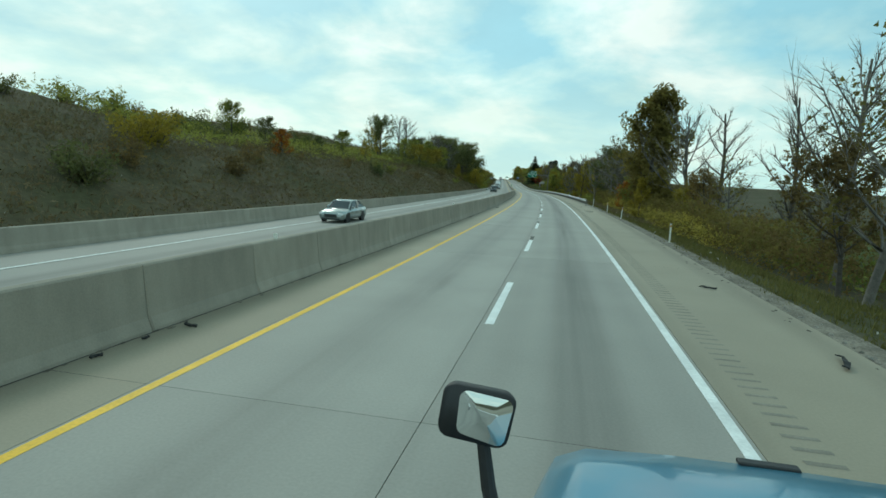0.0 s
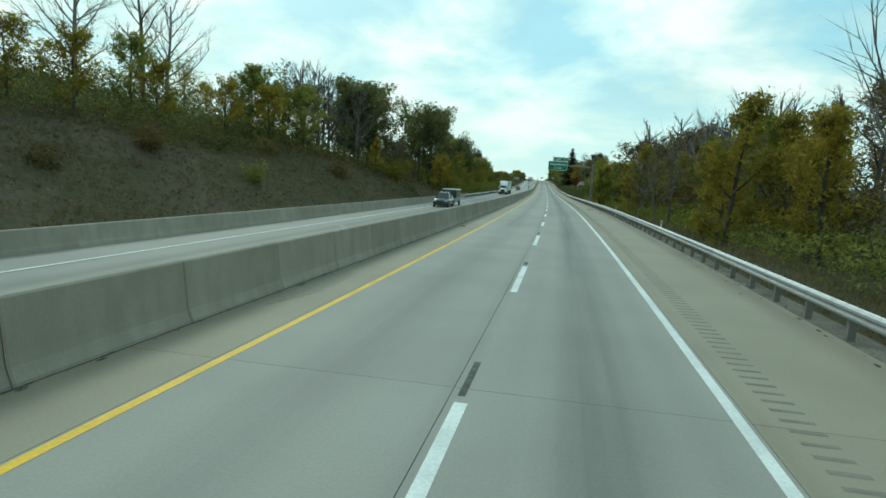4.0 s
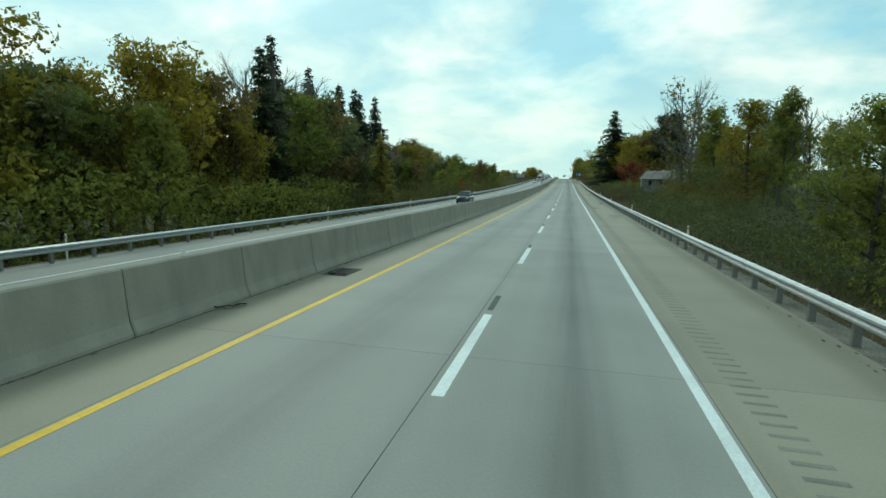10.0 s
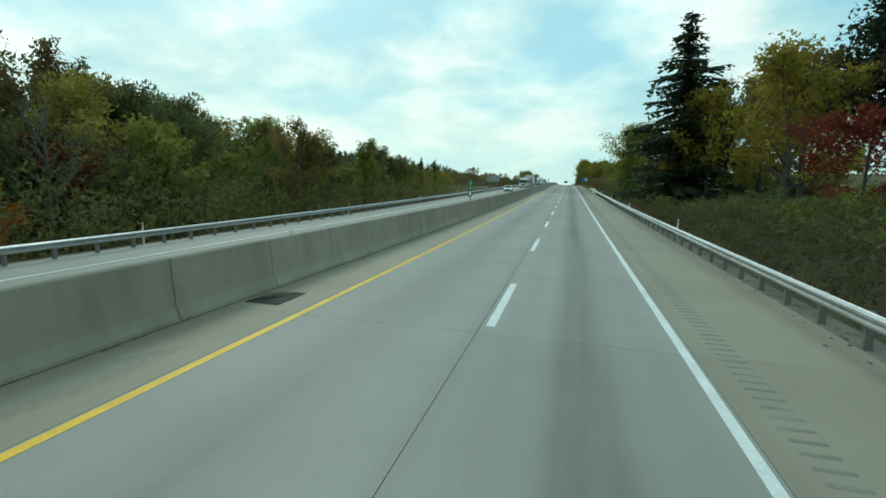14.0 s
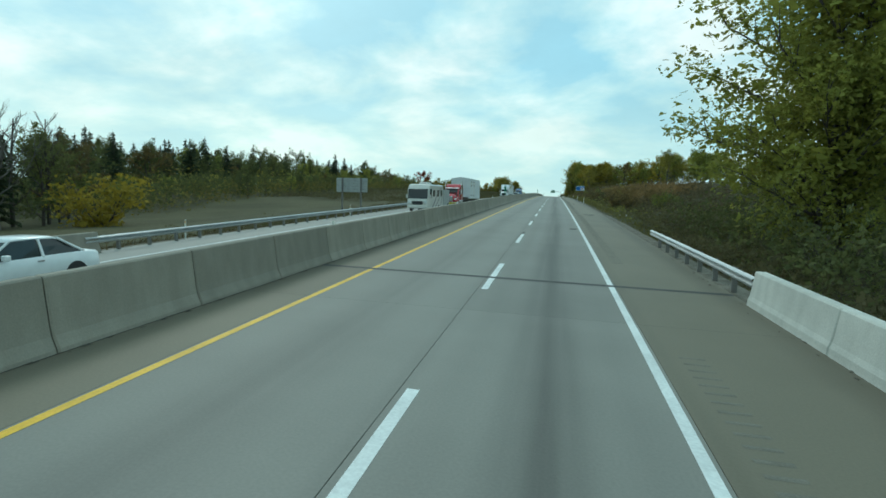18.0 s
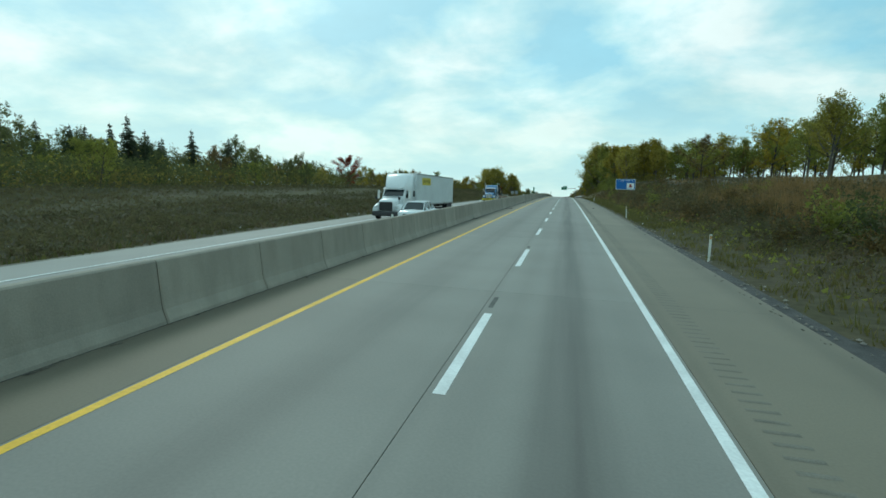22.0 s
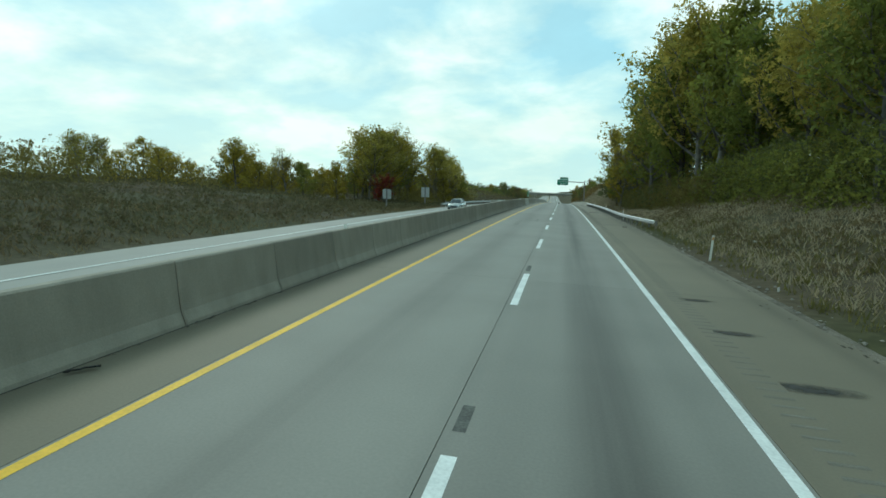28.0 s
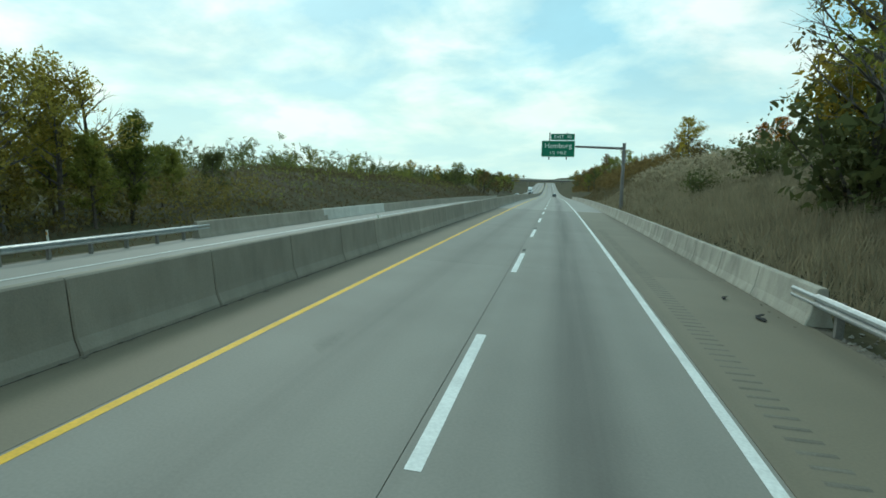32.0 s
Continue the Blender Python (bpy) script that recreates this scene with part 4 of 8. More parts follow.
def brush(name, label, n, s0, s1, u0, u1, h, leaf, seed, blades=7, width=0.12, lean=0.5, clump=0.35):
    """A sheet of tufts: blades that rise out of the ground in clumps."""
    r = np.random.RandomState(seed)
    v, f = [], []
    for _ in range(n):
        s, u = r.uniform(s0, s1), r.uniform(u0, u1)
        hh = h * r.uniform(0.4, 1.3)
        b = W(s, u, ground(s, u) - 0.05)
        for _ in range(blades):
            a = r.uniform(0, 6.283)
            o = Vector((r.uniform(-clump, clump), r.uniform(-clump, clump), 0))
            d = Vector((math.cos(a), math.sin(a), 0))
            t = Vector((r.uniform(-lean, lean), r.uniform(-lean, lean), 1)) * hh * r.uniform(0.6, 1.2)
            i = len(v)
            w = width * r.uniform(0.6, 1.4)
            v += [b + o - d * w * 0.6, b + o + d * w * 0.6, b + o + t]
            f.append((i, i + 1, i + 2))
    return tagged(solid(name, v, f, leaf), label, "undergrowth", kind="stuff")


MIX = ("green", "green2", "dark", "brown", "yellow2", "thin")
WOODY = ("dark", "brown", "green", "dark", "green2", "thin", "bare2", "oak")
# near side, from the start
wood(10, 8, 60, 14, 30, 5, 9, ("thin", "bare", "green2", "brown"), "trees below the near verge", 21)
for k_, s_, u_, h_ in (("thin", 26, 15, 13), ("bare", 33, 17, 15), ("thin", 40, 19, 14), ("bare2", 47, 20, 14), ("maple", 79, 14.6, 19), ("bare", 66, 16.4, 15.5), ("bare2", 62, 19, 15), ("brown", 84, 17, 11), ("green", 90, 15, 8), ("dark", 127, 17.5, 14), ("dark", 134, 17, 12),
                       ("bare2", 100, 21, 16), ("yellow", 62, 16, 6.5), ("yellow2", 75, 13, 6), ("orange", 92, 14, 6), ("bare2", 90, 18.5, 16), ("bare", 94, 18, 17), ("thin", 99, 16.5, 15), ("bare", 106, 19, 17)):
    plant(k_, s_, u_, h_, group="trees below the near verge")
wood(12, 95, 150, 13, 24, 9, 15, ("thin", "bare2", "brown", "dark", "bare"), "trees below the near verge", 22)
wood(30, 150, 255, 12.5, 26, 9, 12.5, ("yellow2", "green2", "yellow", "yellow2", "thin", "bare2"), "roadside wood on the near side", 23)
wood(14, 196, 252, 20, 30, 13, 17, ("brown", "bare2", "brown", "bare"), "roadside wood on the near side", 122)
wood(24, 165, 252, 22, 42, 15, 19, ("bare", "bare2", "bare", "brown"), "roadside wood on the near side", 24)
for k_, s_, u_, h_ in (("green2", 258, 13.5, 11), ("yellow2", 264, 14.5, 12), ("yellow2", 270, 15, 13), ("green2", 277, 14, 15), ("yellow2", 284, 16, 13), ("bare2", 216, 17, 17), ("bare", 226, 20, 17), ("bare2", 205, 19, 17), ("bare", 192, 20, 16)):
    plant(k_, s_, u_, h_, group="roadside wood on the near side")
wood(16, 255, 330, 14, 30, 9, 13, ("green2", "green", "yellow2", "thin", "dark"), "roadside wood on the near side", 25)
wood(14, 330, 402, 22, 50, 10, 15, ("thin", "green2", "bare", "dark", "green"), "trees round the old house", 26)
for k_, s_, u_, h_ in (("thin", 391, 20, 20), ("bare", 396, 22, 21), ("thin", 403, 25, 19), ("green2", 390, 24, 11), ("oak", 396, 34, 15), ("yellow2", 371, 24, 13.5), ("green2", 367, 26, 14), ("thin", 375, 27, 14), ("yellow2", 378, 24, 11), ("red", 449.5, 18, 8), ("yellow", 468, 20.5, 16.5), ("brown", 475, 24.5, 18), ("brown", 482, 27, 19), ("yellow", 492, 29, 21), ("brown", 500, 21, 17), ("yellow", 495, 20, 18), ("brown", 503, 25, 21), ("yellow", 510, 31, 22), ("bush", 424, 16.2, 3.8), ("bush", 427, 17.5, 3.2), ("bush", 446, 17, 3.2), ("bush", 452, 16, 2.6),
                       ("bush", 455, 20, 4), ("ybush", 402.5, 10.4, 1.4), ("ybush", 405.5, 10.2, 1.3), ("ybush", 409, 10.3, 1.3), ("ybush", 413, 10.6, 1.2), ("green2", 592, 34, 8), ("bare", 596, 33, 9), ("green", 528, 22, 7)):
    plant(k_, s_, u_, h_, group="trees round the old house")
plant("spruce", 498, 17.2, 28.5, wide=1.55, label="broad dark spruce beside the guardrail")
plant("oldpine", 472, 31.5, 23.3, wide=1.1, label="old dark pine behind the shed")
plant("old", 569, 19.6, 20, wide=1.3)
plant("old", 565, 16.5, 13.5, wide=1.0)
plant("green2", 567, 18.5, 8, wide=1.6, label="low leafy undertree below the old tree")
wood(10, 505, 528, 14, 40, 6, 9, ("green", "dbush", "brown", "bbush"), "trees round the old house", 27)
wood(22, 520, 720, 60, 110, 6, 10, ("fbrown", "fgreen", "fdark"), "far hedge on the near side", 28)
wood(18, 640, 775, 14, 25, 1.2, 2.6, ("bbush", "dbush", "bbush", "bush"), "bushes on the near bank", 68)
# the wood on the near bank
wood(14, 818, 846, 17, 34, 12, 15, ("grove", "yellow2", "grove2", "oak", "grove"), "wood on the near bank", 60)
wood(14, 846, 880, 16.5, 30, 13.5, 17,
     ("grove", "yellow2", "grove2", "grove", "sparse", "grove2"), "wood on the near bank", 55)
wood(17, 880, 940, 15.5, 30, 15, 20, ("grove", "yellow2", "grove2", "grove", "green", "sparse"), "wood on the near bank", 29)
wood(30, 785, 850, 32, 60, 8, 11, ("fgreen", "fyellow", "fgreen", "fbrown"), "wood on the near bank", 59)
wood(22, 850, 930, 30, 60, 12, 16, ("fgreen", "fyellow", "fgreen", "fbrown"), "wood on the near bank", 30)
wood(10, 695, 740, 60, 110, 8.5, 11, ("fgreen", "fyellow", "fbrown"), "wood on the near bank", 132)
wood(50, 740, 830, 42, 110, 12, 14.5, ("grove", "fgreen", "grove2", "fyellow", "fgreen"), "wood on the near bank", 31)
for k_, s_, u_, h_ in (("grove2", 884, 16, 22), ("grove", 891, 16, 23), ("green", 897, 15.5, 23), ("grove2", 903, 15.5, 23), ("grove", 909, 14, 20), ("grove2", 915, 15, 19), ("thin", 934, 14.5, 16), ("yellow2", 939, 15, 15), ("thin", 945, 15, 16), ("yellow2", 928, 15, 18)):
    plant(k_, s_, u_, h_, group="wood on the near bank")
wood(6, 952, 962, 13, 22, 8, 10, ("green", "yellow2", "dbush", "green2"), "trees past the near wood", 62)
wood(9, 925, 949, 12.5, 24, 11, 14, ("yellow2", "thin", "yellow", "green2", "thin", "bare2"), "trees past the near wood", 32)
for k_, s_, u_, h_ in (("dbush", 968, 14, 6), ("green", 971, 15, 7), ("green", 976, 17, 7), ("thin", 966, 14, 12), ("yellow", 957, 15, 10), ("dbush", 990, 13, 2.6), ("dbush", 984, 16, 4), ("orange", 1010, 26, 4), ("orange", 1022, 28, 4), ("bbush", 1000, 24, 3), ("bbush", 1030, 22, 3)):
    plant(k_, s_, u_, h_, group="trees past the near wood")
plant("yellow2", 969, 14.8, 17.5, wide=0.85, group="trees past the near wood")
wood(8, 962, 984, -40, -30, 5, 7, ("green", "yellow", "green2", "yellow2"), "trees by the far shoulder", 65)
wood(40, 1040, 1420, 18, 45, 5, 9, ("fgreen", "fbrown", "fyellow"), "far trees on the near side", 33)
wood(34, 1085, 1260, 11.5, 20, 5.5, 8.5, ("fbrown", "fbrown", "fgreen", "fdark"), "far trees on the near side", 130)
# far side, from the start
for k_, s_, u_, h_ in (("green", 67.6, -42.7, 6.4), ("dark", 71, -39.4, 4.4), ("sparse", 200, -62, 13), ("sparse", 195, -58, 9), ("bare", 231, -55, 14), ("bare2", 236, -58, 13), ("bare", 226, -60, 13), ("yellow", 185, -47, 5.5), ("yellow", 189, -44, 5), ("dark", 87, -38, 3.4), ("green", 99, -38, 5), ("dark", 103, -40, 5), ("yellow", 107, -36, 4.5), ("orange", 58.7, -30.5, 3.6), ("ybush", 35, -30, 3), ("ybush", 38, -31, 3), ("oak", 133, -40, 12), ("yellow2", 138, -42, 10), ("bare", 158, -41, 14), ("bare2", 165, -40, 14), ("bare", 171, -42, 14), ("green", 176, -35, 7.5), ("green", 180, -34, 8), ("bare", 186, -33, 12), ("bare", 190, -36, 13), ("bare2", 195, -34, 13.5), ("bare", 198, -37, 15), ("bare", 204, -34, 15),
                       ("yellow", 150, -33, 7), ("yellow", 157, -32, 7), ("green", 143, -36, 7), ("green", 160, -37, 8), ("yellow", 146, -34, 6.5), ("yellow", 168, -33, 7), ("yellow", 175, -32, 7), ("dark", 209, -34, 16), ("dark", 215, -34, 17), ("oak", 233, -28, 19), ("dark", 239, -27, 18), ("dark", 247, -29, 21), ("thin", 256, -27, 17), ("yellow2", 262, -26, 15), ("thin", 267, -29, 17), ("dark", 275, -28, 18), ("dark", 280, -31, 18), ("green2", 281, -28, 13), ("yellow", 266, -23, 8), ("green", 182, -31, 9), ("green", 178, -36, 9), ("bare2", 190, -31, 12.5), ("bare2", 193, -34, 13.5), ("thin", 186, -36, 11),
                       ("bare", 201, -31, 14.5), ("yellow2", 199, -27, 6), ("ybush", 203, -25, 4)):
    plant(k_, s_, u_, h_, group="trees on the far bank")
wood(20, 30, 110, -62, -45, 2, 4, ("bush", "bbush", "dbush", "bush"), "bushes on the far hilltop", 34)
wood(26, 20, 210, -33, -21, 1.2, 2.6, ("bbush", "dbush", "bbush", "bush"), "bushes on the far bank", 35)
wood(16, 205, 268, -46, -32, 11, 16, ("dark", "brown", "oak", "thin", "bare2", "bare"), "wood on the far side", 36)
wood(11, 224, 266, -26, -21.5, 5, 10, ("yellow", "yellow2", "green2", "yellow2"), "wood on the far side", 37)
wood(34, 270, 345, -42, -23, 9.5, 13.5, ("dark", "brown", "green", "yellow2", "green2", "yellow"), "wood on the far side", 38)
for k_, s_, u_, h_ in (("spruce", 361, -37, 24.5), ("spruce", 383, -43, 25), ("spruce", 388, -36.5, 22), ("spruce", 391.5, -37, 22), ("spruce", 394.5, -35, 21.5), ("pine", 369, -31, 20), ("dark", 288, -27, 15), ("dark", 293, -27, 13), ("bare2", 301, -28, 18), ("bare", 304.5, -28, 18), ("yellow", 315, -29, 16), ("yellow", 329, -28, 15.5), ("yellow", 334, -29.5, 15.5), ("brown", 339, -28, 15), ("spruce", 347, -30, 19.5), ("dark", 322, -30, 12.5), ("dark", 326, -33, 13.5), ("dark", 357, -29, 16), ("brown", 362, -31, 17), ("green2", 350, -26, 15), ("spruce", 352, -40, 19), ("bare2", 356, -33, 21), ("bare", 366, -36, 22), ("bare", 351, -34, 21), ("bare2", 373, -38, 22), ("bare", 379, -40, 21), ("dark", 372, -34, 15), ("brown", 378, -36, 15), ("yellow", 338, -27, 12), ("yellow", 326, -30, 13), ("fir", 371, -25.5, 12), ("orange", 433, -25, 5), ("red", 447, -38, 9), ("yellow", 425, -38, 15.5), ("brown", 437, -40, 17), ("brown", 443, -42, 17), ("sparse", 431, -36, 15), ("grove", 449, -38, 15),
                       ("dark", 462, -44, 16), ("dark", 470, -45, 16), ("bare", 400, -36, 14), ("bare2", 405, -38, 14), ("bare", 411, -36, 13)):
    plant(k_, s_, u_, h_, group="wood on the far side")
wood(30, 345, 410, -44, -27, 9, 14, ("dark", "brown", "dark", "green2", "bare"), "wood on the far side", 57)
wood(34, 400, 505, -44, -24, 7, 12, ("dark", "green", "brown", "green2", "dbush", "bare"), "wood on the far side", 39)
wood(11, 512, 541, -36, -26, 5.5, 8, ("yellow2", "yellow", "green2", "yellow2"), "wood on the far side", 40)
wood(26, 520, 600, -88, -60, 11, 14.5, ("fdark", "fbrown", "fdark", "fspruce"), "wood on the far side", 66)
wood(8, 560, 590, -75, -60, 13, 15, ("bare", "bare2"), "wood on the far side", 67)
plant("ybush", 586, -52.9, 7.0, label="round bright yellow bush at the field's edge")
wood(70, 545, 850, -130, -85, 8, 13, ("fdark", "fgreen", "fbrown", "fdark", "fgreen"), "wood beyond the far field", 41)
wood(60, 545, 800, -150, -112, 12, 17, ("fspruce", "fspruce", "fspruce", "fdark"), "wood beyond the far field", 42)
wood(56, 545, 790, -112, -90, 11, 16, ("fspruce", "fspruce", "fdark"), "wood beyond the far field", 64)
wood(36, 590, 800, -84, -62, 5, 8, ("fgreen", "fbrown", "fdark", "fgreen", "fdark"), "wood beyond the far field", 43)
plant("red", 812, -68, 11, label="tall rusty red tree beyond the far bank")
plant("yellow", 806, -55, 5)
wood(70, 790, 960, -84, -48, 4.5, 8, ("fgreen", "fyellow", "sparse", "fbrown", "fdark", "grove"), "trees beyond the far bank", 44)
for k_, s_, u_, h_ in (("green", 905, -40, 7), ("yellow2", 914, -38, 7), ("yellow2", 903, -42, 7), ("yellow", 893, -44, 8), ("red", 919.5, -31, 5.5), ("orange", 923, -33, 4), ("grove", 922, -35, 10), ("grove", 927, -34, 14), ("sparse", 931, -33, 15), ("yellow", 934, -35, 14.5), ("sparse", 938, -34, 15.5), ("bare", 941, -33, 14), ("grove", 944, -27, 12.5), ("sparse", 947, -28, 12.5), ("grove", 951, -28, 12), ("sparse", 955, -26.5, 11.5), ("grove", 959, -28, 11), ("sparse", 962, -26, 10), ("grove", 966, -28, 10), ("grove", 970, -28.5, 9.5), ("bare2", 973, -29, 9.5), ("green2", 974, -27, 7), ("green2", 969, -25, 5.5), ("dark", 975, -28, 5), ("green2", 982, -30, 5), ("dark", 990, -32, 4.5)):
    plant(k_, s_, u_, h_ * (1.1 if s_ > 921 else 1), group="trees by the far shoulder")
wood(26, 884, 950, -60, -40, 5, 8.5, ("fgreen", "fyellow", "thin", "fyellow", "fbrown"), "trees beyond the far bank", 54)
wood(12, 921, 948, -41, -33, 12, 16, ("grove", "grove2", "sparse", "yellow"), "trees by the far shoulder", 63)
wood(16, 930, 978, -40, -25, 5, 8.5, ("green", "yellow2", "thin", "green2", "yellow2", "yellow"), "trees by the far shoulder", 45)
wood(30, 1030, 1300, -60, -30, 4, 7, ("fgreen", "dbush", "fyellow", "fdark", "bush"), "far trees beyond the far bank", 46)
wood(26, 1090, 1260, -30, -20.5, 6, 9, ("fdark", "fgreen", "fdark", "fbrown"), "far trees beyond the far bank", 131)
wood(30, 1150, 1700, -90, -30, 6, 12, ("fgreen", "fbrown", "fdark", "fyellow"), "far trees beyond the far bank", 47)
wood(24, 1300, 1750, 30, 80, 6, 12, ("fgreen", "fbrown", "fdark", "fyellow"), "far trees on the near side", 48)

wood(16, 415, 445, -58, -40, 13.5, 16, ("bare", "fbrown", "bare2", "fbrown"), "wood on the far side", 58)
wood(34, 445, 510, -75, -44, 15, 18.5, ("fdark", "fbrown", "fbrown", "fyellow", "fgreen"), "wood on the far side", 50)
wood(22, 270, 350, -60, -38, 12, 14.5, ("fdark", "fgreen", "fbrown"), "wood on the far side", 51)
wood(16, 250, 330, 28, 55, 12, 15, ("fdark", "fgreen", "fyellow"), "roadside wood on the near side", 52)
wood(16, 430, 530, 34, 75, 12, 17, ("fbrown", "fyellow", "fgreen", "fdark"), "trees round the old house", 53)
thicket("undergrowth", "dense leafy undergrowth along the far wood", 234, 350, -30, -20.5, 1.5, 6, L_GREEN, 36000, 61, 0.19)
thicket("undergrowth", "dense dark undergrowth in the far wood", 230, 500, -46, -30, 2, 9, L_DARK, 20000, 62, 0.42)
thicket("undergrowth", "brown undergrowth along the far wood", 345, 545, -34, -21, 0.6, 4.5, L_OLIVE, 18000, 63, 0.18)
thicket("undergrowth", "dark undergrowth along the far wood's edge", 345, 545, -36, -22, 0.6, 6.0, L_DARK, 30000, 77, 0.19)
thicket("undergrowth", "brown undergrowth in the near wood", 120, 255, 17, 30, 2, 7, L_BROWN, 30000, 64, 0.25)
thicket("undergrowth", "yellow green undergrowth along the near wood", 135, 330, 13.5, 19, 0.4, 3.6, L_GREEN, 26000, 65, 0.165)
thicket("undergrowth", "dark undergrowth in the near wood", 255, 345, 18, 32, 2, 7, L_DARK, 12000, 66, 0.34)
thicket("undergrowth", "undergrowth at the foot of the near bank's wood", 810, 950, 17, 34, 1, 5, L_OLIVE, 18000, 67, 0.32)
thicket("undergrowth", "leafy fringe along the foot of the near wood", 826, 912, 14.5, 19, 0.8, 6.0, L_GREEN, 22000, 110, 0.19)
thicket("undergrowth", "dark fringe along the foot of the near wood", 830, 915, 15, 21, 1.0, 7.0, L_DARK, 20000, 111, 0.2)
thicket("undergrowth", "olive fringe along the foot of the near wood", 880, 955, 12.5, 17, 0.6, 5.0, L_OLIVE, 16000, 112, 0.17)
thicket("undergrowth", "dark undergrowth under the wood by the guardrail", 900, 968, 12.5, 22, 0.8, 5, L_DARK, 14000, 83, 0.24)
thicket("undergrowth", "undergrowth beyond the far field", 560, 860, -90, -66, 2, 6.5, L_DARK, 34000, 68, 0.38)
thicket("undergrowth", "yellowing hedge beyond the far field", 600, 850, -84, -60, 1, 5, L_OLIVE, 11000, 84, 0.32)
thicket("undergrowth", "brown hedge on the far bank's crest", 830, 985, -78, -44, 1, 5, L_OLIVE, 40000, 85, 0.27)
thicket("undergrowth", "brushy slope beyond the far barrier", 985, 1120, -44, -19.5, 0.0, 1.8, L_SCRUB, 24000, 86, 0.22)
thicket("undergrowth", "scattered green bushes beyond the far barrier", 985, 1110, -46, -24, 0.4, 2.2, L_GREEN, 3500, 129, 0.22)
thicket("undergrowth", "shaded wood behind the far field", 545, 900, -150, -95, 4, 12.5, L_DARK, 46000, 69, 0.55)
thicket("undergrowth", "undergrowth by the far shoulder", 922, 990, -38, -24, 0.4, 4.5, L_OLIVE, 16000, 70, 0.22)
thicket("undergrowth", "low brush below the near verge", 20, 125, 17, 28, 0.3, 2.4, L_BROWN, 9000, 71, 0.2)
thicket("undergrowth", "low olive brush below the near verge", 20, 125, 16, 26, 0.3, 2.2, L_GREEN, 8000, 72, 0.2)
thicket("undergrowth", "tangled olive hedge below the near verge", 34, 132, 13, 20, 1.4, 4.6, L_OLIVE, 26000, 101, 0.17)
thicket("undergrowth", "russet hedge below the near verge", 30, 132, 14, 21, 1.4, 4.8, L_BROWN, 18000, 102, 0.17)
thicket("undergrowth", "green and yellow hedge below the near verge", 44, 110, 12.5, 16, 0.6, 3.0, L_GOLD, 5000, 103, 0.2)
thicket("undergrowth", "brush on the crest of the far bank", 40, 215, -48, -33, 0.3, 2.2, L_GREEN, 16000, 73, 0.24)
thicket("undergrowth", "undergrowth at the old tree's foot", 550, 580, 11, 24, 0.5, 5, L_DARK, 9000, 74, 0.2)
thicket("undergrowth", "dark brush beyond the farm track", 640, 930, -66, -46, 0.2, 1.4, L_HEDGE, 14000, 91, 0.3)
thicket("undergrowth", "brown weeds and scrub behind the blue sign", 660, 812, 11.5, 22, 0.0, 2.0, L_HEDGE, 18000, 92, 0.2)
thicket("undergrowth", "low dark weeds covering the old field", 642, 700, -62, -19.2, 0.0, 1.3, L_HEDGE, 17000, 104, 0.2)
thicket("undergrowth", "withered weeds on the old field", 642, 705, -60, -19.2, 0.0, 1.0, L_SCRUB, 7000, 105, 0.18)
thicket("undergrowth", "rough weeds along the far guardrail by the field", 566, 646, -27.5, -19.2, -0.4, 1.3, L_HEDGE, 12000, 123, 0.16)
thicket("undergrowth", "dark weeds below the near guardrail", 318, 374, 9.5, 22, 0.2, 3.6, L_DARK, 16000, 124, 0.18)
thicket("undergrowth", "round yellow green bushes along the old field", 610, 800, -88, -64, 2, 8, L_GOLD, 3500, 106, 0.34)
thicket("undergrowth", "withered brush on the hilltop beyond the far bank", 55, 225, -112, -46, 0.0, 1.1, L_HEDGE, 20000, 125, 0.3)
thicket("undergrowth", "dark brush under the trees of the far crest", 140, 228, -48, -30, 0.8, 4.2, L_DARK, 22000, 113, 0.22)
thicket("undergrowth", "olive brush under the trees of the far crest", 150, 228, -36, -27, 0.2, 2.6, L_OLIVE, 12000, 114, 0.19)
thicket("undergrowth", "dark clumps of weeds on the far bank", 0, 228, -42, -19.5, -1.3, 1.9, L_HEDGE, 34000, 115, 0.18)
thicket("undergrowth", "ivy and shrubs below the old trees by the lawn", 368, 401, 19, 32, 1.5, 8.0, L_DARK, 16000, 116, 0.22)
thicket("undergrowth", "olive shrubs below the old trees by the lawn", 362, 399, 16.5, 24, 0.4, 4.5, L_OLIVE, 12000, 117, 0.18)
thicket("undergrowth", "dark clumps of weeds on the near bank", 575, 815, 9.6, 22, -1.0, 2.0, L_HEDGE, 22000, 118, 0.17)
thicket("undergrowth", "green clumps of weeds on the near bank", 575, 815, 9.0, 18, -1.4, 1.4, L_GREEN, 14000, 119, 0.14)
thicket("undergrowth", "dark clumps of weeds on the far grass bank", 640, 930, -40, -19.8, -1.3, 1.5, L_HEDGE, 36000, 120, 0.17)
thicket("undergrowth", "withered clumps on the bank below the near wood", 812, 884, 9.5, 17, -1.2, 1.2, L_SCRUB, 12000, 121, 0.15)
thicket("undergrowth", "dark weeds between the guardrail and the shed", 392, 475, 9, 17, 0.2, 1.9, L_HEDGE, 14000, 87, 0.24)
thicket("undergrowth", "dark weeds below the guardrail by the old tree", 512, 580, 8.6, 18, 0.1, 2.0, L_HEDGE, 10000, 90, 0.22)
thicket("undergrowth", "dark shrubs beyond the shed", 432, 505, 12, 24, 0.3, 3.0, L_DARK, 12000, 88, 0.24)
thicket("undergrowth", "rusty scrub on the near bank", 580, 700, 13, 24, -0.6, 2.2, L_SCRUB, 9000, 89, 0.24)
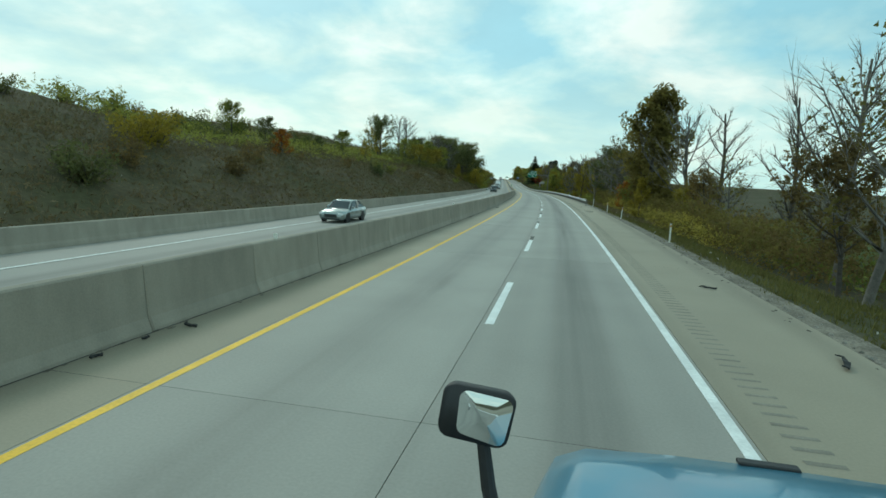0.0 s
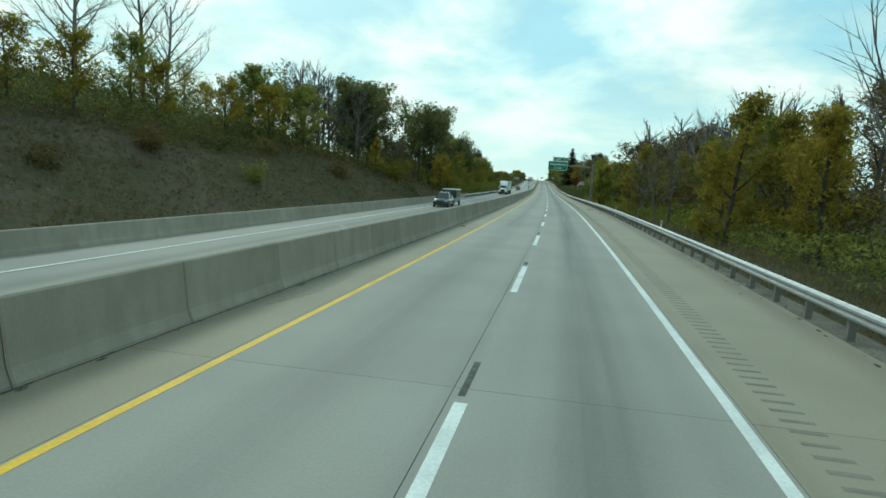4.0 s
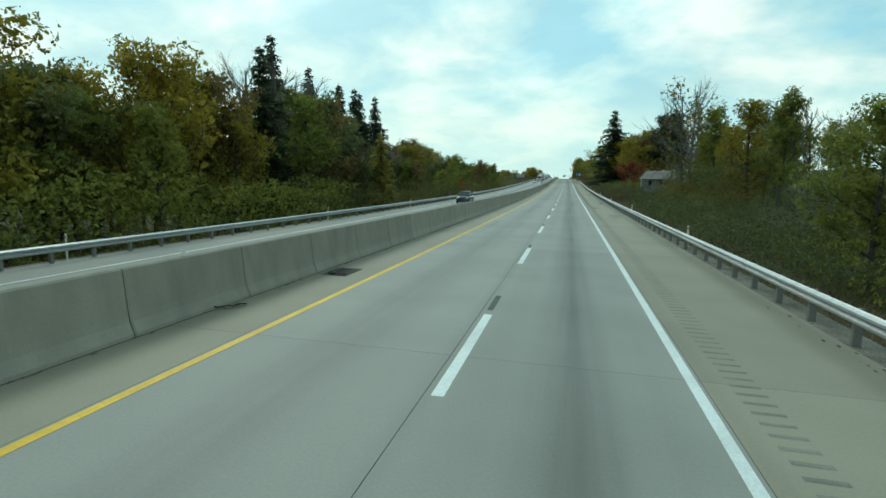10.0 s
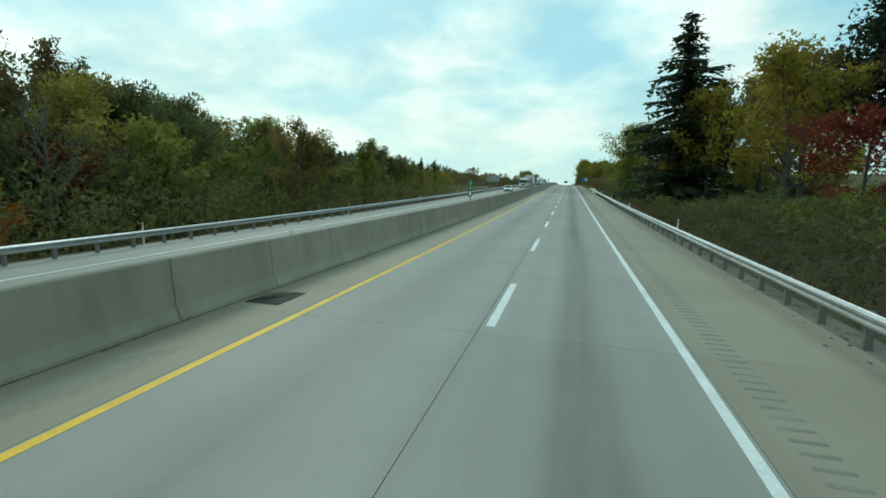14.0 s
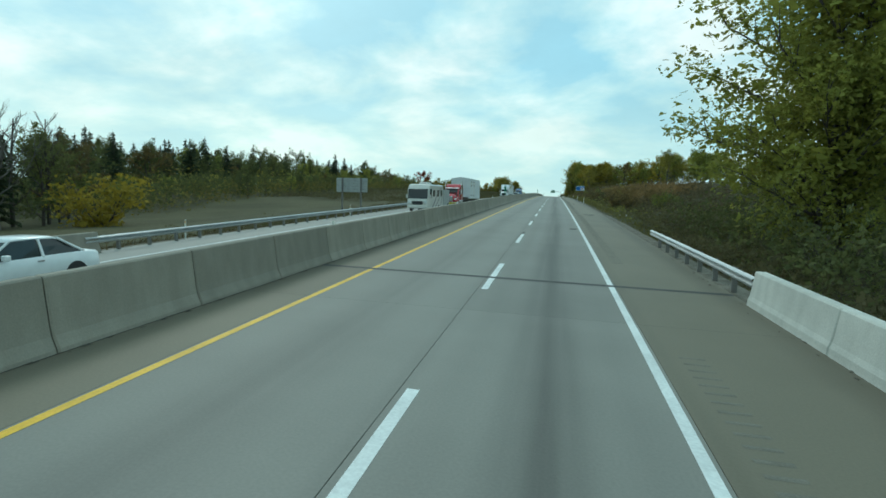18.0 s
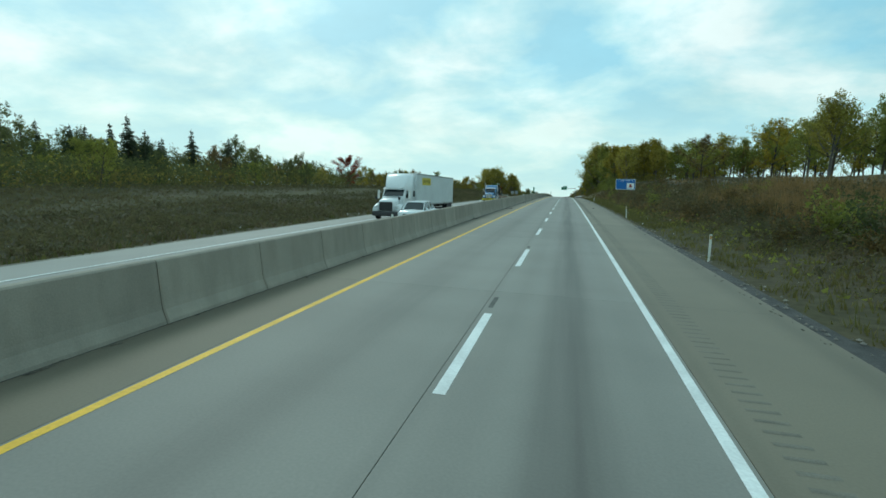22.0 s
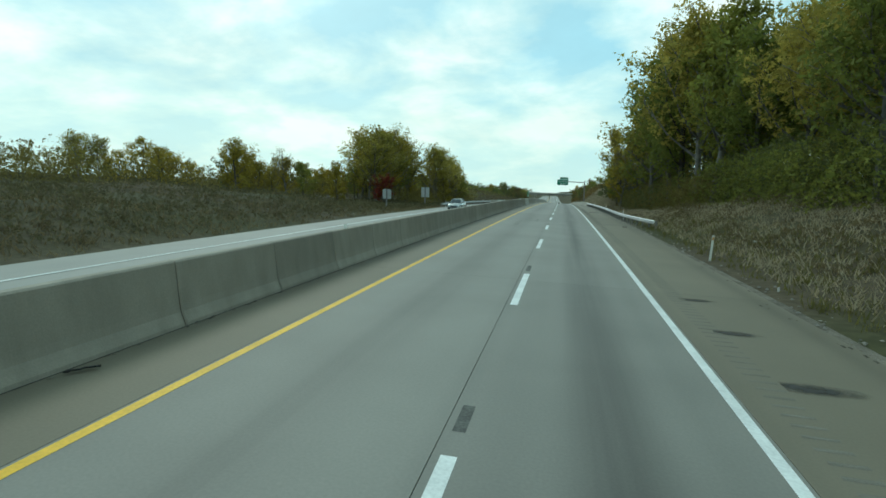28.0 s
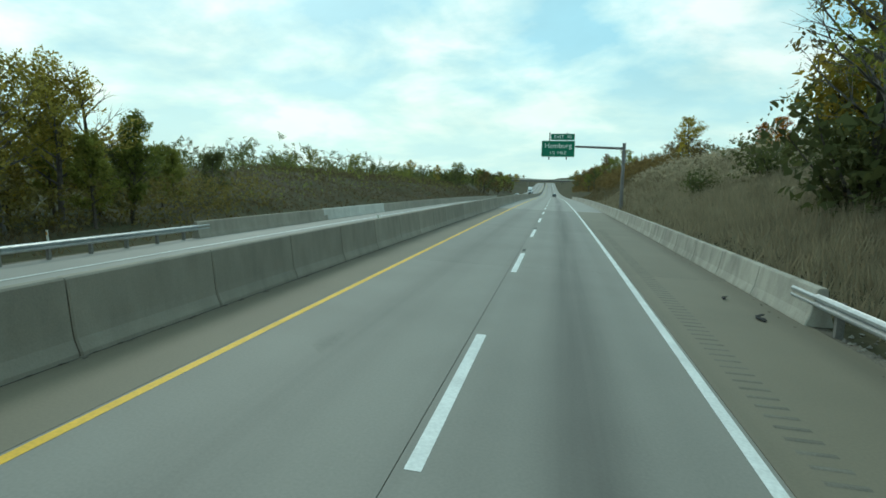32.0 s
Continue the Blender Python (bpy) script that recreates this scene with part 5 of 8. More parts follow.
thicket("undergrowth", "low brush on the near bank", 575, 800, 10.5, 30, 0.0, 1.2, L_SCRUB, 24000, 78, 0.2)
thicket("undergrowth", "low grey brush on the far bank", 5, 222, -40, -19.2, 0.0, 1.2, L_SCRUB, 30000, 79, 0.2)
thicket("undergrowth", "low dark brush on the far grass bank", 655, 930, -38, -19.5, 0.0, 1.0, L_HEDGE, 32000, 80, 0.2)
thicket("undergrowth", "shrubs on the bank behind the barrier", 960, 1040, 13, 30, 0.0, 1.6, L_STRAW, 6000, 81, 0.2)
thicket("undergrowth", "distant woods along the far side", 1020, 1700, -120, -40, 1, 7, L_DARK, 20000, 75, 0.95)
thicket("undergrowth", "brown brush on the bank beyond the gantry", 1045, 1240, 11.5, 24, 0.4, 4.2, L_BROWN, 16000, 127, 0.42)
thicket("undergrowth", "distant woods along the near side", 1060, 1700, 24, 110, 1, 7, L_DARK, 18000, 76, 0.95)
brush("brush", "grey brown withered brush covering the far bank", 6000, 0, 225, -46, -18.6, 0.42, L_BRUSH, 1, blades=8, width=0.055, lean=0.9, clump=0.6)
brush("brush", "withered brush and weeds on the near bank", 6500, 560, 950, 9.5, 26, 0.32, L_BRUSH, 2, blades=8, width=0.06, lean=0.9, clump=0.6)
brush("brush", "withered weeds below the near guardrail", 6000, 60, 545, 8.2, 16, 0.5, L_BRUSH, 3, blades=8, width=0.08, lean=0.9, clump=0.6)
brush("brush", "withered weeds on the far verge", 5000, 225, 990, -30, -18.6, 0.5, L_BRUSH, 4, blades=8, width=0.08, lean=0.9, clump=0.6)
brush("tall_grass", "long green and yellow grass on the near verge", 5200, -5, 125, 7.6, 14, 0.28, L_GRASS, 5, blades=8, width=0.05, clump=0.35)
brush("tall_grass", "long green and yellow grass at the foot of the near bank", 6000, 565, 880, 7.8, 12.5, 0.28, L_GRASS, 6, blades=8, width=0.05, clump=0.35)
brush("tall_grass", "straw coloured grass on the bank behind the barrier", 4200, 945, 1030, 7.9, 18, 0.75, L_STRAW, 7, blades=8, width=0.06, clump=0.4)
brush("tall_grass", "tall pale straw grass on the bank behind the barrier", 6500, 956, 1006, 9.4, 20, 0.7, L_STRAW, 13, blades=9, width=0.045, lean=0.6, clump=0.5)
brush("brush", "grey green low brush on the bank behind the barrier", 4000, 985, 1090, 8.6, 20, 0.45, L_BRUSH, 14, blades=8, width=0.07, lean=0.9, clump=0.6)
brush("tall_grass", "pale withered grass on the near bank below the wood", 5000, 812, 912, 8.6, 19, 0.32, L_STRAW, 9, blades=8, width=0.05, lean=0.9, clump=0.5)
brush("tall_grass", "stand of tall rusty grass on the near bank", 4200, 612, 705, 14, 22, 1.5, L_RUST, 10, blades=9, width=0.05, lean=0.35, clump=0.5)
wood(34, 596, 700, 10.2, 15.5, 1.2, 2.8, ("bbush", "bbush", "bbush", "bbush", "bush"), "bushes on the near bank", 107)
wood(26, 700, 800, 10.8, 19, 1.0, 2.6, ("bbush", "bbush", "bbush", "bush"), "bushes on the near bank", 108)
brush("brush", "grey withered weeds covering the far bank", 5500, 790, 925, -40, -18.6, 0.3, L_BRUSH, 11, blades=8, width=0.05, lean=1.0, clump=0.6)
thicket("undergrowth", "pale withered weeds high on the near bank", 690, 825, 13, 26, -0.3, 1.2, L_STRAW, 7000, 128, 0.13)
brush("tall_grass", "green grass at the foot of the near bank", 5200, 690, 830, 7.6, 11.0, 0.2, L_GRASS, 12, blades=8, width=0.04, clump=0.4)
thicket("undergrowth", "rusty weeds among the shrubs of the near bank", 690, 820, 10, 26, -0.4, 1.3, L_RUST, 9000, 126, 0.15)
thicket("undergrowth", "brown shrubs and weeds along the near bank", 690, 815, 10.8, 20, 0.0, 2.0, L_SCRUB, 16000, 109, 0.16)
brush("tall_grass", "rough grass on the far bank", 2000, 650, 800, -30, -18.4, 0.35, L_GRASS, 8, blades=8, width=0.06, clump=0.4)


# ---- signs ----
def lettering(text, size, x, z, y, mat, parent, name="lettering", align="CENTER", width=None):
    cu = bpy.data.curves.new("letters", "FONT")
    cu.body, cu.size, cu.align_x, cu.align_y, cu.extrude = text, size, align, "CENTER", 0.004
    ob = bpy.data.objects.new("letters", cu)
    scene.collection.objects.link(ob)
    me = bpy.data.meshes.new_from_object(ob.evaluated_get(bpy.context.evaluated_depsgraph_get()))
    bpy.data.objects.remove(ob)
    me.materials.append(mat)
    if width:
        xs = [v.co.x for v in me.vertices]
        k = width / (max(xs) - min(xs))
        for v in me.vertices:
            v.co.x *= k
    t = new(name, me)
    t.parent = parent
    t.matrix_basis = pose(x, y, z, 90, 0, 0)
    return t


def plate(bm, x0, x1, z0, z1, y0, y1, r=0.12, seg=4):
    """A sign plate with rounded corners."""
    pts = []
    for cx, cz, a0 in ((x1 - r, z1 - r, 0), (x0 + r, z1 - r, 90), (x0 + r, z0 + r, 180), (x1 - r, z0 + r, 270)):
        for i in range(seg + 1):
            a = radians(a0 + 90 * i / seg)
            pts.append((cx + r * math.cos(a), cz + r * math.sin(a)))
    a = [bm.verts.new((x, y0, z)) for x, z in pts]
    b = [bm.verts.new((x, y1, z)) for x, z in pts]
    bm.faces.new(a)
    bm.faces.new(b[::-1])
    for i in range(len(pts)):
        j = (i + 1) % len(pts)
        bm.faces.new((a[i], b[i], b[j], a[j]))


def bordered(parent, x0, x1, z0, z1, y, face, edge, name="panel"):
    bm = bmesh.new()
    plate(bm, x0, x1, z0, z1, y, y + 0.03)
    p = part(name, bm, edge, parent, "white edged sign panel")
    bm = bmesh.new()
    plate(bm, x0 + 0.05, x1 - 0.05, z0 + 0.05, z1 - 0.05, y - 0.006, y + 0.01, 0.1)
    part("face", bm, face, p)
    return p


def gantry(s, u_post, u0, u1, z0, z1, e0, e1, ez, line2, label, post_top):
    g = thing("overhead_sign", place(s, 0, 0), label, "road sign")
    b = ground(s, u_post) - 0.3
    bm = bmesh.new()
    rod(bm, (u_post, 0, b), (u_post - 0.05, 0, post_top), 0.2, 0.17, 14)
    rod(bm, (u_post - 0.05, 0, post_top), (u_post - 0.05, 0, post_top + 0.06), 0.2, 0.2, 14)
    rod(bm, (u_post, 0, b), (u_post, 0, b + 0.5), 0.3, 0.3, 14)
    part("pole", bm, M_SIGNPOST, g)
    bm = bmesh.new()
    rod(bm, (u_post, 0, post_top - 0.5), (u1 + 1.8, 0, post_top - 0.38), 0.14, 0.12, 10)
    rod(bm, (u1 + 1.8, 0, post_top - 0.38), (u0 + 0.4, 0, post_top - 0.22), 0.12, 0.09, 10)
    part("mast_arm", bm, M_SIGNPOST, g)
    for x in (u0 + (u1 - u0) * 0.24, u0 + (u1 - u0) * 0.76):
        bm = bmesh.new()
        box(bm, x - 0.06, x + 0.06, -0.22, -0.12, z0 - 0.28, ez + 0.1)
        part("bracket", bm, M_SIGNPOST, g)
    p = bordered(g, u0, u1, z0, z1, -0.3, M_GREEN, M_SIGNWHITE)
    h = z1 - z0
    lettering("Hamburg", h * 0.42, (u0 + u1) / 2, z0 + h * 0.68, -0.312, M_SIGNWHITE, p, width=(u1 - u0) * 0.8)
    lettering(line2, h * 0.27, (u0 + u1) / 2, z0 + h * 0.25, -0.312, M_SIGNWHITE, p)
    p = bordered(g, e0, e1, z1 + 0.03, ez, -0.3, M_GREEN, M_SIGNWHITE, "exit_panel")
    lettering("EXIT  30", (ez - z1) * 0.62, (e0 + e1) / 2, (z1 + ez) / 2 + 0.01, -0.312, M_SIGNWHITE, p, width=(e1 - e0) * 0.72)
    return g


gantry(223.4, 8.2, -0.2, 3.4, 6.1, 7.8, 0.75, 3.4, 8.58, "1  MILE", "green overhead exit sign on a grey cantilever pole behind the guardrail", 7.4)
gantry(1003.0, 8.3, -0.4, 3.15, 5.84, 7.59, 0.55, 3.1, 8.34, "1/2  MILE", "green overhead exit sign on a grey cantilever pole behind the barrier", 7.3)

blue = thing("services_sign", place(742.6, 0, surf(743, 10) + 0.15), "blue food sign with a white square panel on two posts", "road sign")
p_ = bordered(blue, 9.75, 12.85, 2.65, 4.4, -0.06, M_BLUE, M_SIGNWHITE)
lettering("FOOD - EXIT  30", 0.31, 11.3, 4.12, -0.072, M_SIGNWHITE, p_, width=2.3)
bm = bmesh.new()
plate(bm, 11.5, 12.65, 2.8, 3.75, -0.08, -0.06, 0.03)
q_ = part("logo_panel", bm, M_SIGNWHITE, p_, "white panel with a dull red emblem")
M_REDMARK = material("dull red print", (0.35, 0.08, 0.08), 0.6)
bm = bmesh.new()
rod(bm, (12.08, -0.086, 3.38), (12.08, -0.08, 3.38), 0.2, 0.2, 16)
box(bm, 11.8, 12.36, -0.086, -0.08, 3.02, 3.2)
part("emblem", bm, M_REDMARK, q_)
for x_ in (10.3, 12.3):
    bm = bmesh.new()
    box(bm, x_ - 0.06, x_ + 0.06, -0.03, 0.07, ground(743.4, x_) - surf(743, 10) - 0.55, 4.3)
    part("post", bm, M_BROWNPOST, blue)


def back_sign(s, u0, u1, z0, z1, label, slats=True):
    """A road sign for the oncoming side, seen from behind."""
    g = thing("sign_back", place(s, 0, 0), label, "road sign")
    n = 5 if slats else 1
    for i in range(n):
        bm = bmesh.new()
        a, b = z0 + (z1 - z0) * i / n, z0 + (z1 - z0) * (i + 1) / n
        box(bm, u0, u1, 0.0, 0.025, a + 0.006, b - 0.006)
        box(bm, u0, u1, -0.03, 0.0, (a + b) / 2 - 0.02, (a + b) / 2 + 0.02)
        part("panel", bm, M_ALU, g)
    for x in ((u0 + (u1 - u0) * 0.2, u0 + (u1 - u0) * 0.8) if slats else ((u0 + u1) / 2,)):
        bm = bmesh.new()
        box(bm, x - 0.08, x + 0.08, -0.18, -0.03, ground(s, x) - 0.4, z1 + 0.05)
        part("post", bm, M_SIGNPOST, g)
    return g


back_sign(596, -25.8, -21.6, 1.5, 3.3, "bare metal back of a large road sign on two posts")
back_sign(915, -22.8, -21.4, 0.9, 2.6, "bare metal back of a narrow road sign", False)
back_sign(894, -22.6, -21.4, 0.8, 2.1, "bare metal back of a small road sign", False)

# mile posts on top of the median barrier
for k_, s_ in enumerate((293.0, 453.5, 614.5, 775.0, 935.5)):
    g_ = thing("mile_post", place(s_, MEDIAN, 1.18), "narrow green mile post on the concrete barrier", "mile post", "mile posts on the barrier")
    bm = bmesh.new()
    box(bm, -0.03, 0.03, -0.03, 0.03, -0.02, 1.5)
    part("post", bm, M_POST, g_)
    bm = bmesh.new()
    plate(bm, -0.15, 0.15, 0.3, 1.55, -0.05, -0.035, 0.03)
    p_ = part("panel", bm, M_GREEN, g_)
    for j_, c_ in enumerate("31"):
        lettering(c_, 0.36, 0, 1.32 - 0.36 * j_, -0.056, M_SIGNWHITE, p_)
    bm = bmesh.new()
    box(bm, -0.07, 0.07, -0.058, -0.05, 0.4, 0.72)
    part("digit_bar", bm, M_SIGNWHITE, p_)

# delineator posts
M_WHITEPOST = material("white plastic post", (0.72, 0.72, 0.66), 0.5, vary=0.1)
M_REFLECT = material("amber reflector", (0.6, 0.3, 0.05), 0.3)


def delineator(s, u, lean=0.0):
    g = thing("delineator_post", stand(s, u, 0, 1, 0.02), "thin white plastic delineator post at the road's edge", "marker post", "delineator posts")
    bm = bmesh.new()
    box(bm, -0.045, 0.045, -0.012, 0.012, -0.15, 1.15)
    part("post", bm, M_WHITEPOST, g)
    bm = bmesh.new()
    box(bm, -0.035, 0.035, -0.018, -0.012, 0.95, 1.08)
    part("reflector", bm, M_REFLECT, g)
    g.matrix_basis = g.matrix_basis @ pose(0, 0, 0, 0, lean, 0)


random.seed(8)
for s_ in (30.5, 51.4, 62.8, 79.8, 703.3, 766, 850.1, 640.5, 672):
    delineator(s_, 7.55, random.uniform(-3, 3))
for k_ in range(18):
    delineator(104 + 24.4 * k_, 7.5, random.uniform(-3, 3))
for k_ in range(17):
    delineator(240 + 24.4 * k_, -18.2, random.uniform(-3, 3))
for s_ in (885, 909, 936, 914, 960):
    delineator(s_, 7.6 if s_ != 914 and s_ != 960 else -18.2, random.uniform(-3, 3))

# reflector tabs on the barrier's top
bm_ = bmesh.new()
box(bm_, -0.05, 0.05, -0.012, 0.012, 0, 0.13)
_tab = bpy.data.meshes.new("reflector_tab")
bm_.to_mesh(_tab)
bm_.free()
_tab.materials.append(M_WHITEPOST)
for k_ in range(40):
    s_ = 12 + 24.4 * k_
    share("reflector_tab", _tab, place(s_, MEDIAN, 1.185), median)

# ---- debris and drains ----
M_RUBBER = material("torn tyre rubber", (0.018, 0.018, 0.018), 0.8, vary=0.3)
M_GRATE = material("black iron grate", (0.025, 0.025, 0.025), 0.6, metal=0.4)
M_CARD = material("pale litter", (0.55, 0.53, 0.48), 0.8, vary=0.2)


def scrap(s, u, size, seed):
    """A curled strip of torn tyre."""
    r = random.Random(seed)
    v, f = [], []
    n = 7
    x = y = 0.0
    a = r.uniform(0, 6.28)
    for i in range(n + 1):
        w = min(size * 0.1, 0.05) * r.uniform(0.5, 1.3)
        z = 0.015 + 0.05 * size * abs(math.sin(i * 1.1 + seed))
        d = Vector((math.cos(a), math.sin(a), 0))
        e = Vector((-d.y, d.x, 0))
        v += [Vector((x, y, z)) - e * w, Vector((x, y, z + 0.02)) + e * w, Vector((x, y, z + 0.04)) + e * w, Vector((x, y, z + 0.03)) - e * w]
        x, y = x + d.x * size / n, y + d.y * size / n
        a += r.uniform(-0.5, 0.6)
    for i in range(n):
        for j in range(4):
            f.append((i * 4 + j, i * 4 + (j + 1) % 4, i * 4 + 4 + (j + 1) % 4, i * 4 + 4 + j))
    f += [(3, 2, 1, 0), (n * 4, n * 4 + 1, n * 4 + 2, n * 4 + 3)]
    ob = solid("tyre_scrap", v, f, M_RUBBER)
    ob.matrix_basis = place(s, u, surf(s, u) + 0.0)
    tagged(ob, "torn black strip of tyre on the concrete shoulder", "debris", "tyre scraps")


for k_, (s_, u_, z_) in enumerate(((16.5, 5.7, 0.5), (9.3, 6.2, 0.8), (7.9, -5.15, 0.28), (5.9, -5.2, 0.2), (6.9, -5.2, 0.16), (41.9, -5.1, 0.6), (73.0, 5.3, 0.5), (79, 6.6, 0.8), (724.6, 5.4, 0.5), (922.0, -4.9, 0.4), (256.0, -4.7, 0.6), (372.0, 6.5, 0.7), (411.3, 6.2, 0.6), (513.9, 6.3, 0.7), (626.3, 5.0, 0.35),
                                   (755.5, 5.9, 0.6), (676.0, 7.6, 1.2), (831.3, -5.0, 0.4), (357.8, 4.5, 1.2), (305.8, -5.0, 0.7), (310, -5.0, 0.6), (181, 6.2, 0.5), (60, -5.0, 0.5), (152, -5.0, 0.4), (217, -5.1, 0.5), (240, 6.4, 0.6), (395, 5.7, 0.5), (399, 5.9, 0.4), (567.5, 3.0, 0.45), (641, 4.9, 0.4), (690, -5.0, 0.6), (735, -5.0, 0.5), (870, 6.0, 0.4), (956, 6.2, 0.6), (958, 6.0, 0.35))):
    scrap(s_, u_, z_, k_)
for s_ in (424.6, 711.9, 232.0, 310.5):
    g_ = thing("drain_grate", place(s_, -4.85, surf(s_, -4.85)), "black iron drain grate at the foot of the barrier", "drain")
    bm = bmesh.new()
    box(bm, -0.42, 0.42, -0.65, 0.65, -0.01, 0.004)
    part("frame", bm, M_JOINT, g_)
    for k_ in range(9):
        bm = bmesh.new()
        box(bm, -0.4, 0.4, -0.6 + 0.14 * k_, -0.53 + 0.14 * k_, 0.003, 0.012)
        part("bar", bm, M_GRATE, g_)
r_ = random.Random(5)
_v, _f = [], []
for k_ in range(170):
    near_ = r_.random() < 0.6
    s_ = r_.uniform(0, 120) if r_.random() < 0.3 else r_.uniform(570, 900)
    u_ = r_.uniform(7.6, 12) if near_ else r_.uniform(-27, -18.6)
    c_ = W(s_, u_, ground(s_, u_) + 0.12)
    z_ = r_.uniform(0.04, 0.13)
    a_, b_ = rvec(r_).normalized() * z_, rvec(r_).normalized() * z_
    i_ = len(_v)
    _v += [c_ - a_, c_ + b_, c_ + a_, c_ - b_, c_ + Vector((0, 0, z_ * 0.7))]
    _f += [(i_, i_ + 1, i_ + 4), (i_ + 1, i_ + 2, i_ + 4), (i_ + 2, i_ + 3, i_ + 4), (i_ + 3, i_, i_ + 4)]
tagged(solid("litter", _v, _f, M_CARD), "scraps of pale litter on the grassy verge", "litter", kind="stuff")
# dust and leaf litter gathered at the barrier's foot
r_ = random.Random(6)
_v, _f = [], []
for k_ in range(4200):
    s_ = r_.uniform(-5, 985)
    u_ = -5.385 + abs(r_.gauss(0, 0.05)) if k_ % 3 else 6.9 - abs(r_.gauss(0, 0.16))
    c_ = W(s_, u_, surf(s_, u_) + 0.006)
    z_ = r_.uniform(0.015, 0.06)
    i_ = len(_v)
    _v += [c_ + Vector((-z_ * 0.6, -z_ * 2, 0)), c_ + Vector((z_ * 0.6, -z_, 0.0)), c_ + Vector((z_ * 0.5, z_ * 2, 0)), c_ + Vector((-z_ * 0.6, z_, 0.0)), c_ + Vector((0, 0, z_ * 0.35))]
    _f += [(i_, i_ + 1, i_ + 4), (i_ + 1, i_ + 2, i_ + 4), (i_ + 2, i_ + 3, i_ + 4), (i_ + 3, i_, i_ + 4)]
M_DIRT = material("dark road dirt", (0.12, 0.108, 0.085), 0.95, vary=0.3, island=0.4)
tagged(solid("road_dirt", _v, _f, M_DIRT), "dark dirt and leaf litter gathered along the pavement edges", "dirt", kind="stuff")


# ---- buildings ----
M_SIDING = material("white clapboard", (0.55, 0.55, 0.5), 0.7, vary=0.1, scale=1.2, fine=12)
M_GREYWOOD = material("weathered pale boards", (0.20, 0.185, 0.16), 0.85, vary=0.25, scale=1.5, fine=14, bump=0.3)
M_SHINGLE = material("grey roof shingles", (0.2, 0.185, 0.17), 0.9, vary=0.2, scale=1.0, fine=9, bump=0.4)
M_GLASS = material("dark window glass", (0.02, 0.025, 0.03), 0.08, vary=0.05, bump=0)
M_TRIM = material("white trim", (0.7, 0.7, 0.66), 0.6, vary=0.08)
M_LAWN = material("mown lawn", (0.06, 0.092, 0.026), 0.95, vary=0.2, scale=0.3, fine=5, bump=0.5, spec=0.1)


def gable_house(name, m, label, w, d, eave, ridge, wall, windows, board=0.28):
    """A house with clapboard courses, a ridge along x, eaves and framed windows. Windows: side, x, z, width, height."""
    g = thing(name, m, label, "house")
    bm = bmesh.new()
    pts = [(-d / 2, -0.6), (d / 2, -0.6), (d / 2, eave), (0, ridge), (-d / 2, eave)]
    a = [bm.verts.new((-w / 2, y, z)) for y, z in pts]
    b = [bm.verts.new((w / 2, y, z)) for y, z in pts]
    bm.faces.new(a[::-1])
    bm.faces.new(b)
    for i in range(5):
        j = (i + 1) % 5
        bm.faces.new((a[i], a[j], b[j], b[i]))
    z = board
    while z < eave:
        for y in (-d / 2 - 0.012, d / 2 - 0.002):
            box(bm, -w / 2, w / 2, y, y + 0.014, z - board * 0.9, z)
        for x in (-w / 2 - 0.012, w / 2 - 0.002):
            box(bm, x, x + 0.014, -d / 2, d / 2, z - board * 0.9, z)
        z += board
    part("wall", bm, wall, g)
    sl = math.hypot(d / 2 + 0.4, (ridge - eave) * (d / 2 + 0.4) / (d / 2))
    for sgn in (-1, 1):
        bm = bmesh.new()
        ang = math.atan2(ridge - eave, d / 2)
        n = max(5, int(sl / 0.35))
        line = [(0.0, 0.0)]
        for i in range(n):
            line += [(sl * i / n, 0.035), (sl * (i + 1) / n, 0.06)]
        line.append((sl, 0.0))
        ra = [bm.verts.new((-w / 2 - 0.3, y, z)) for y, z in line]
        rb = [bm.verts.new((w / 2 + 0.3, y, z)) for y, z in line]
        bm.faces.new(ra)
        bm.faces.new(rb[::-1])
        for i in range(len(line)):
            j = (i + 1) % len(line)
            bm.faces.new((ra[i], rb[i], rb[j], ra[j]))
        bmesh.ops.transform(bm, matrix=Matrix.Translation((0, 0, ridge + 0.02)) @ (Matrix.Rotation(math.pi, 4, "Z") if sgn < 0 else Matrix.Identity(4)) @ Matrix.Rotation(-ang, 4, "X"), verts=bm.verts)
        part("roof", bm, M_SHINGLE, g)
    for side, x, z, ww, hh in windows:
        bm = bmesh.new()
        box(bm, -ww / 2 - 0.08, ww / 2 + 0.08, -0.05, 0.0, -hh / 2 - 0.08, hh / 2 + 0.08)
        base = {"front": pose(x, -d / 2, z), "end": pose(-w / 2, x, z, 0, 0, -90), "right": pose(w / 2, x, z, 0, 0, 90)}[side]
        f = part("window", bm, M_TRIM, g)
        f.matrix_basis = base
        bm = bmesh.new()
        box(bm, -ww / 2, ww / 2, -0.06, -0.05, -hh / 2, hh / 2)
        part("pane", bm, M_GLASS, f)
        bm = bmesh.new()
        box(bm, -0.02, 0.02, -0.07, -0.06, -hh / 2, hh / 2)
        box(bm, -ww / 2, ww / 2, -0.07, -0.06, -0.02, 0.02)
        part("glazing_bar", bm, M_TRIM, f)
    return g


def on_ground(s, u, yaw):
    return place(s, u, ground(s, u, False), yaw)


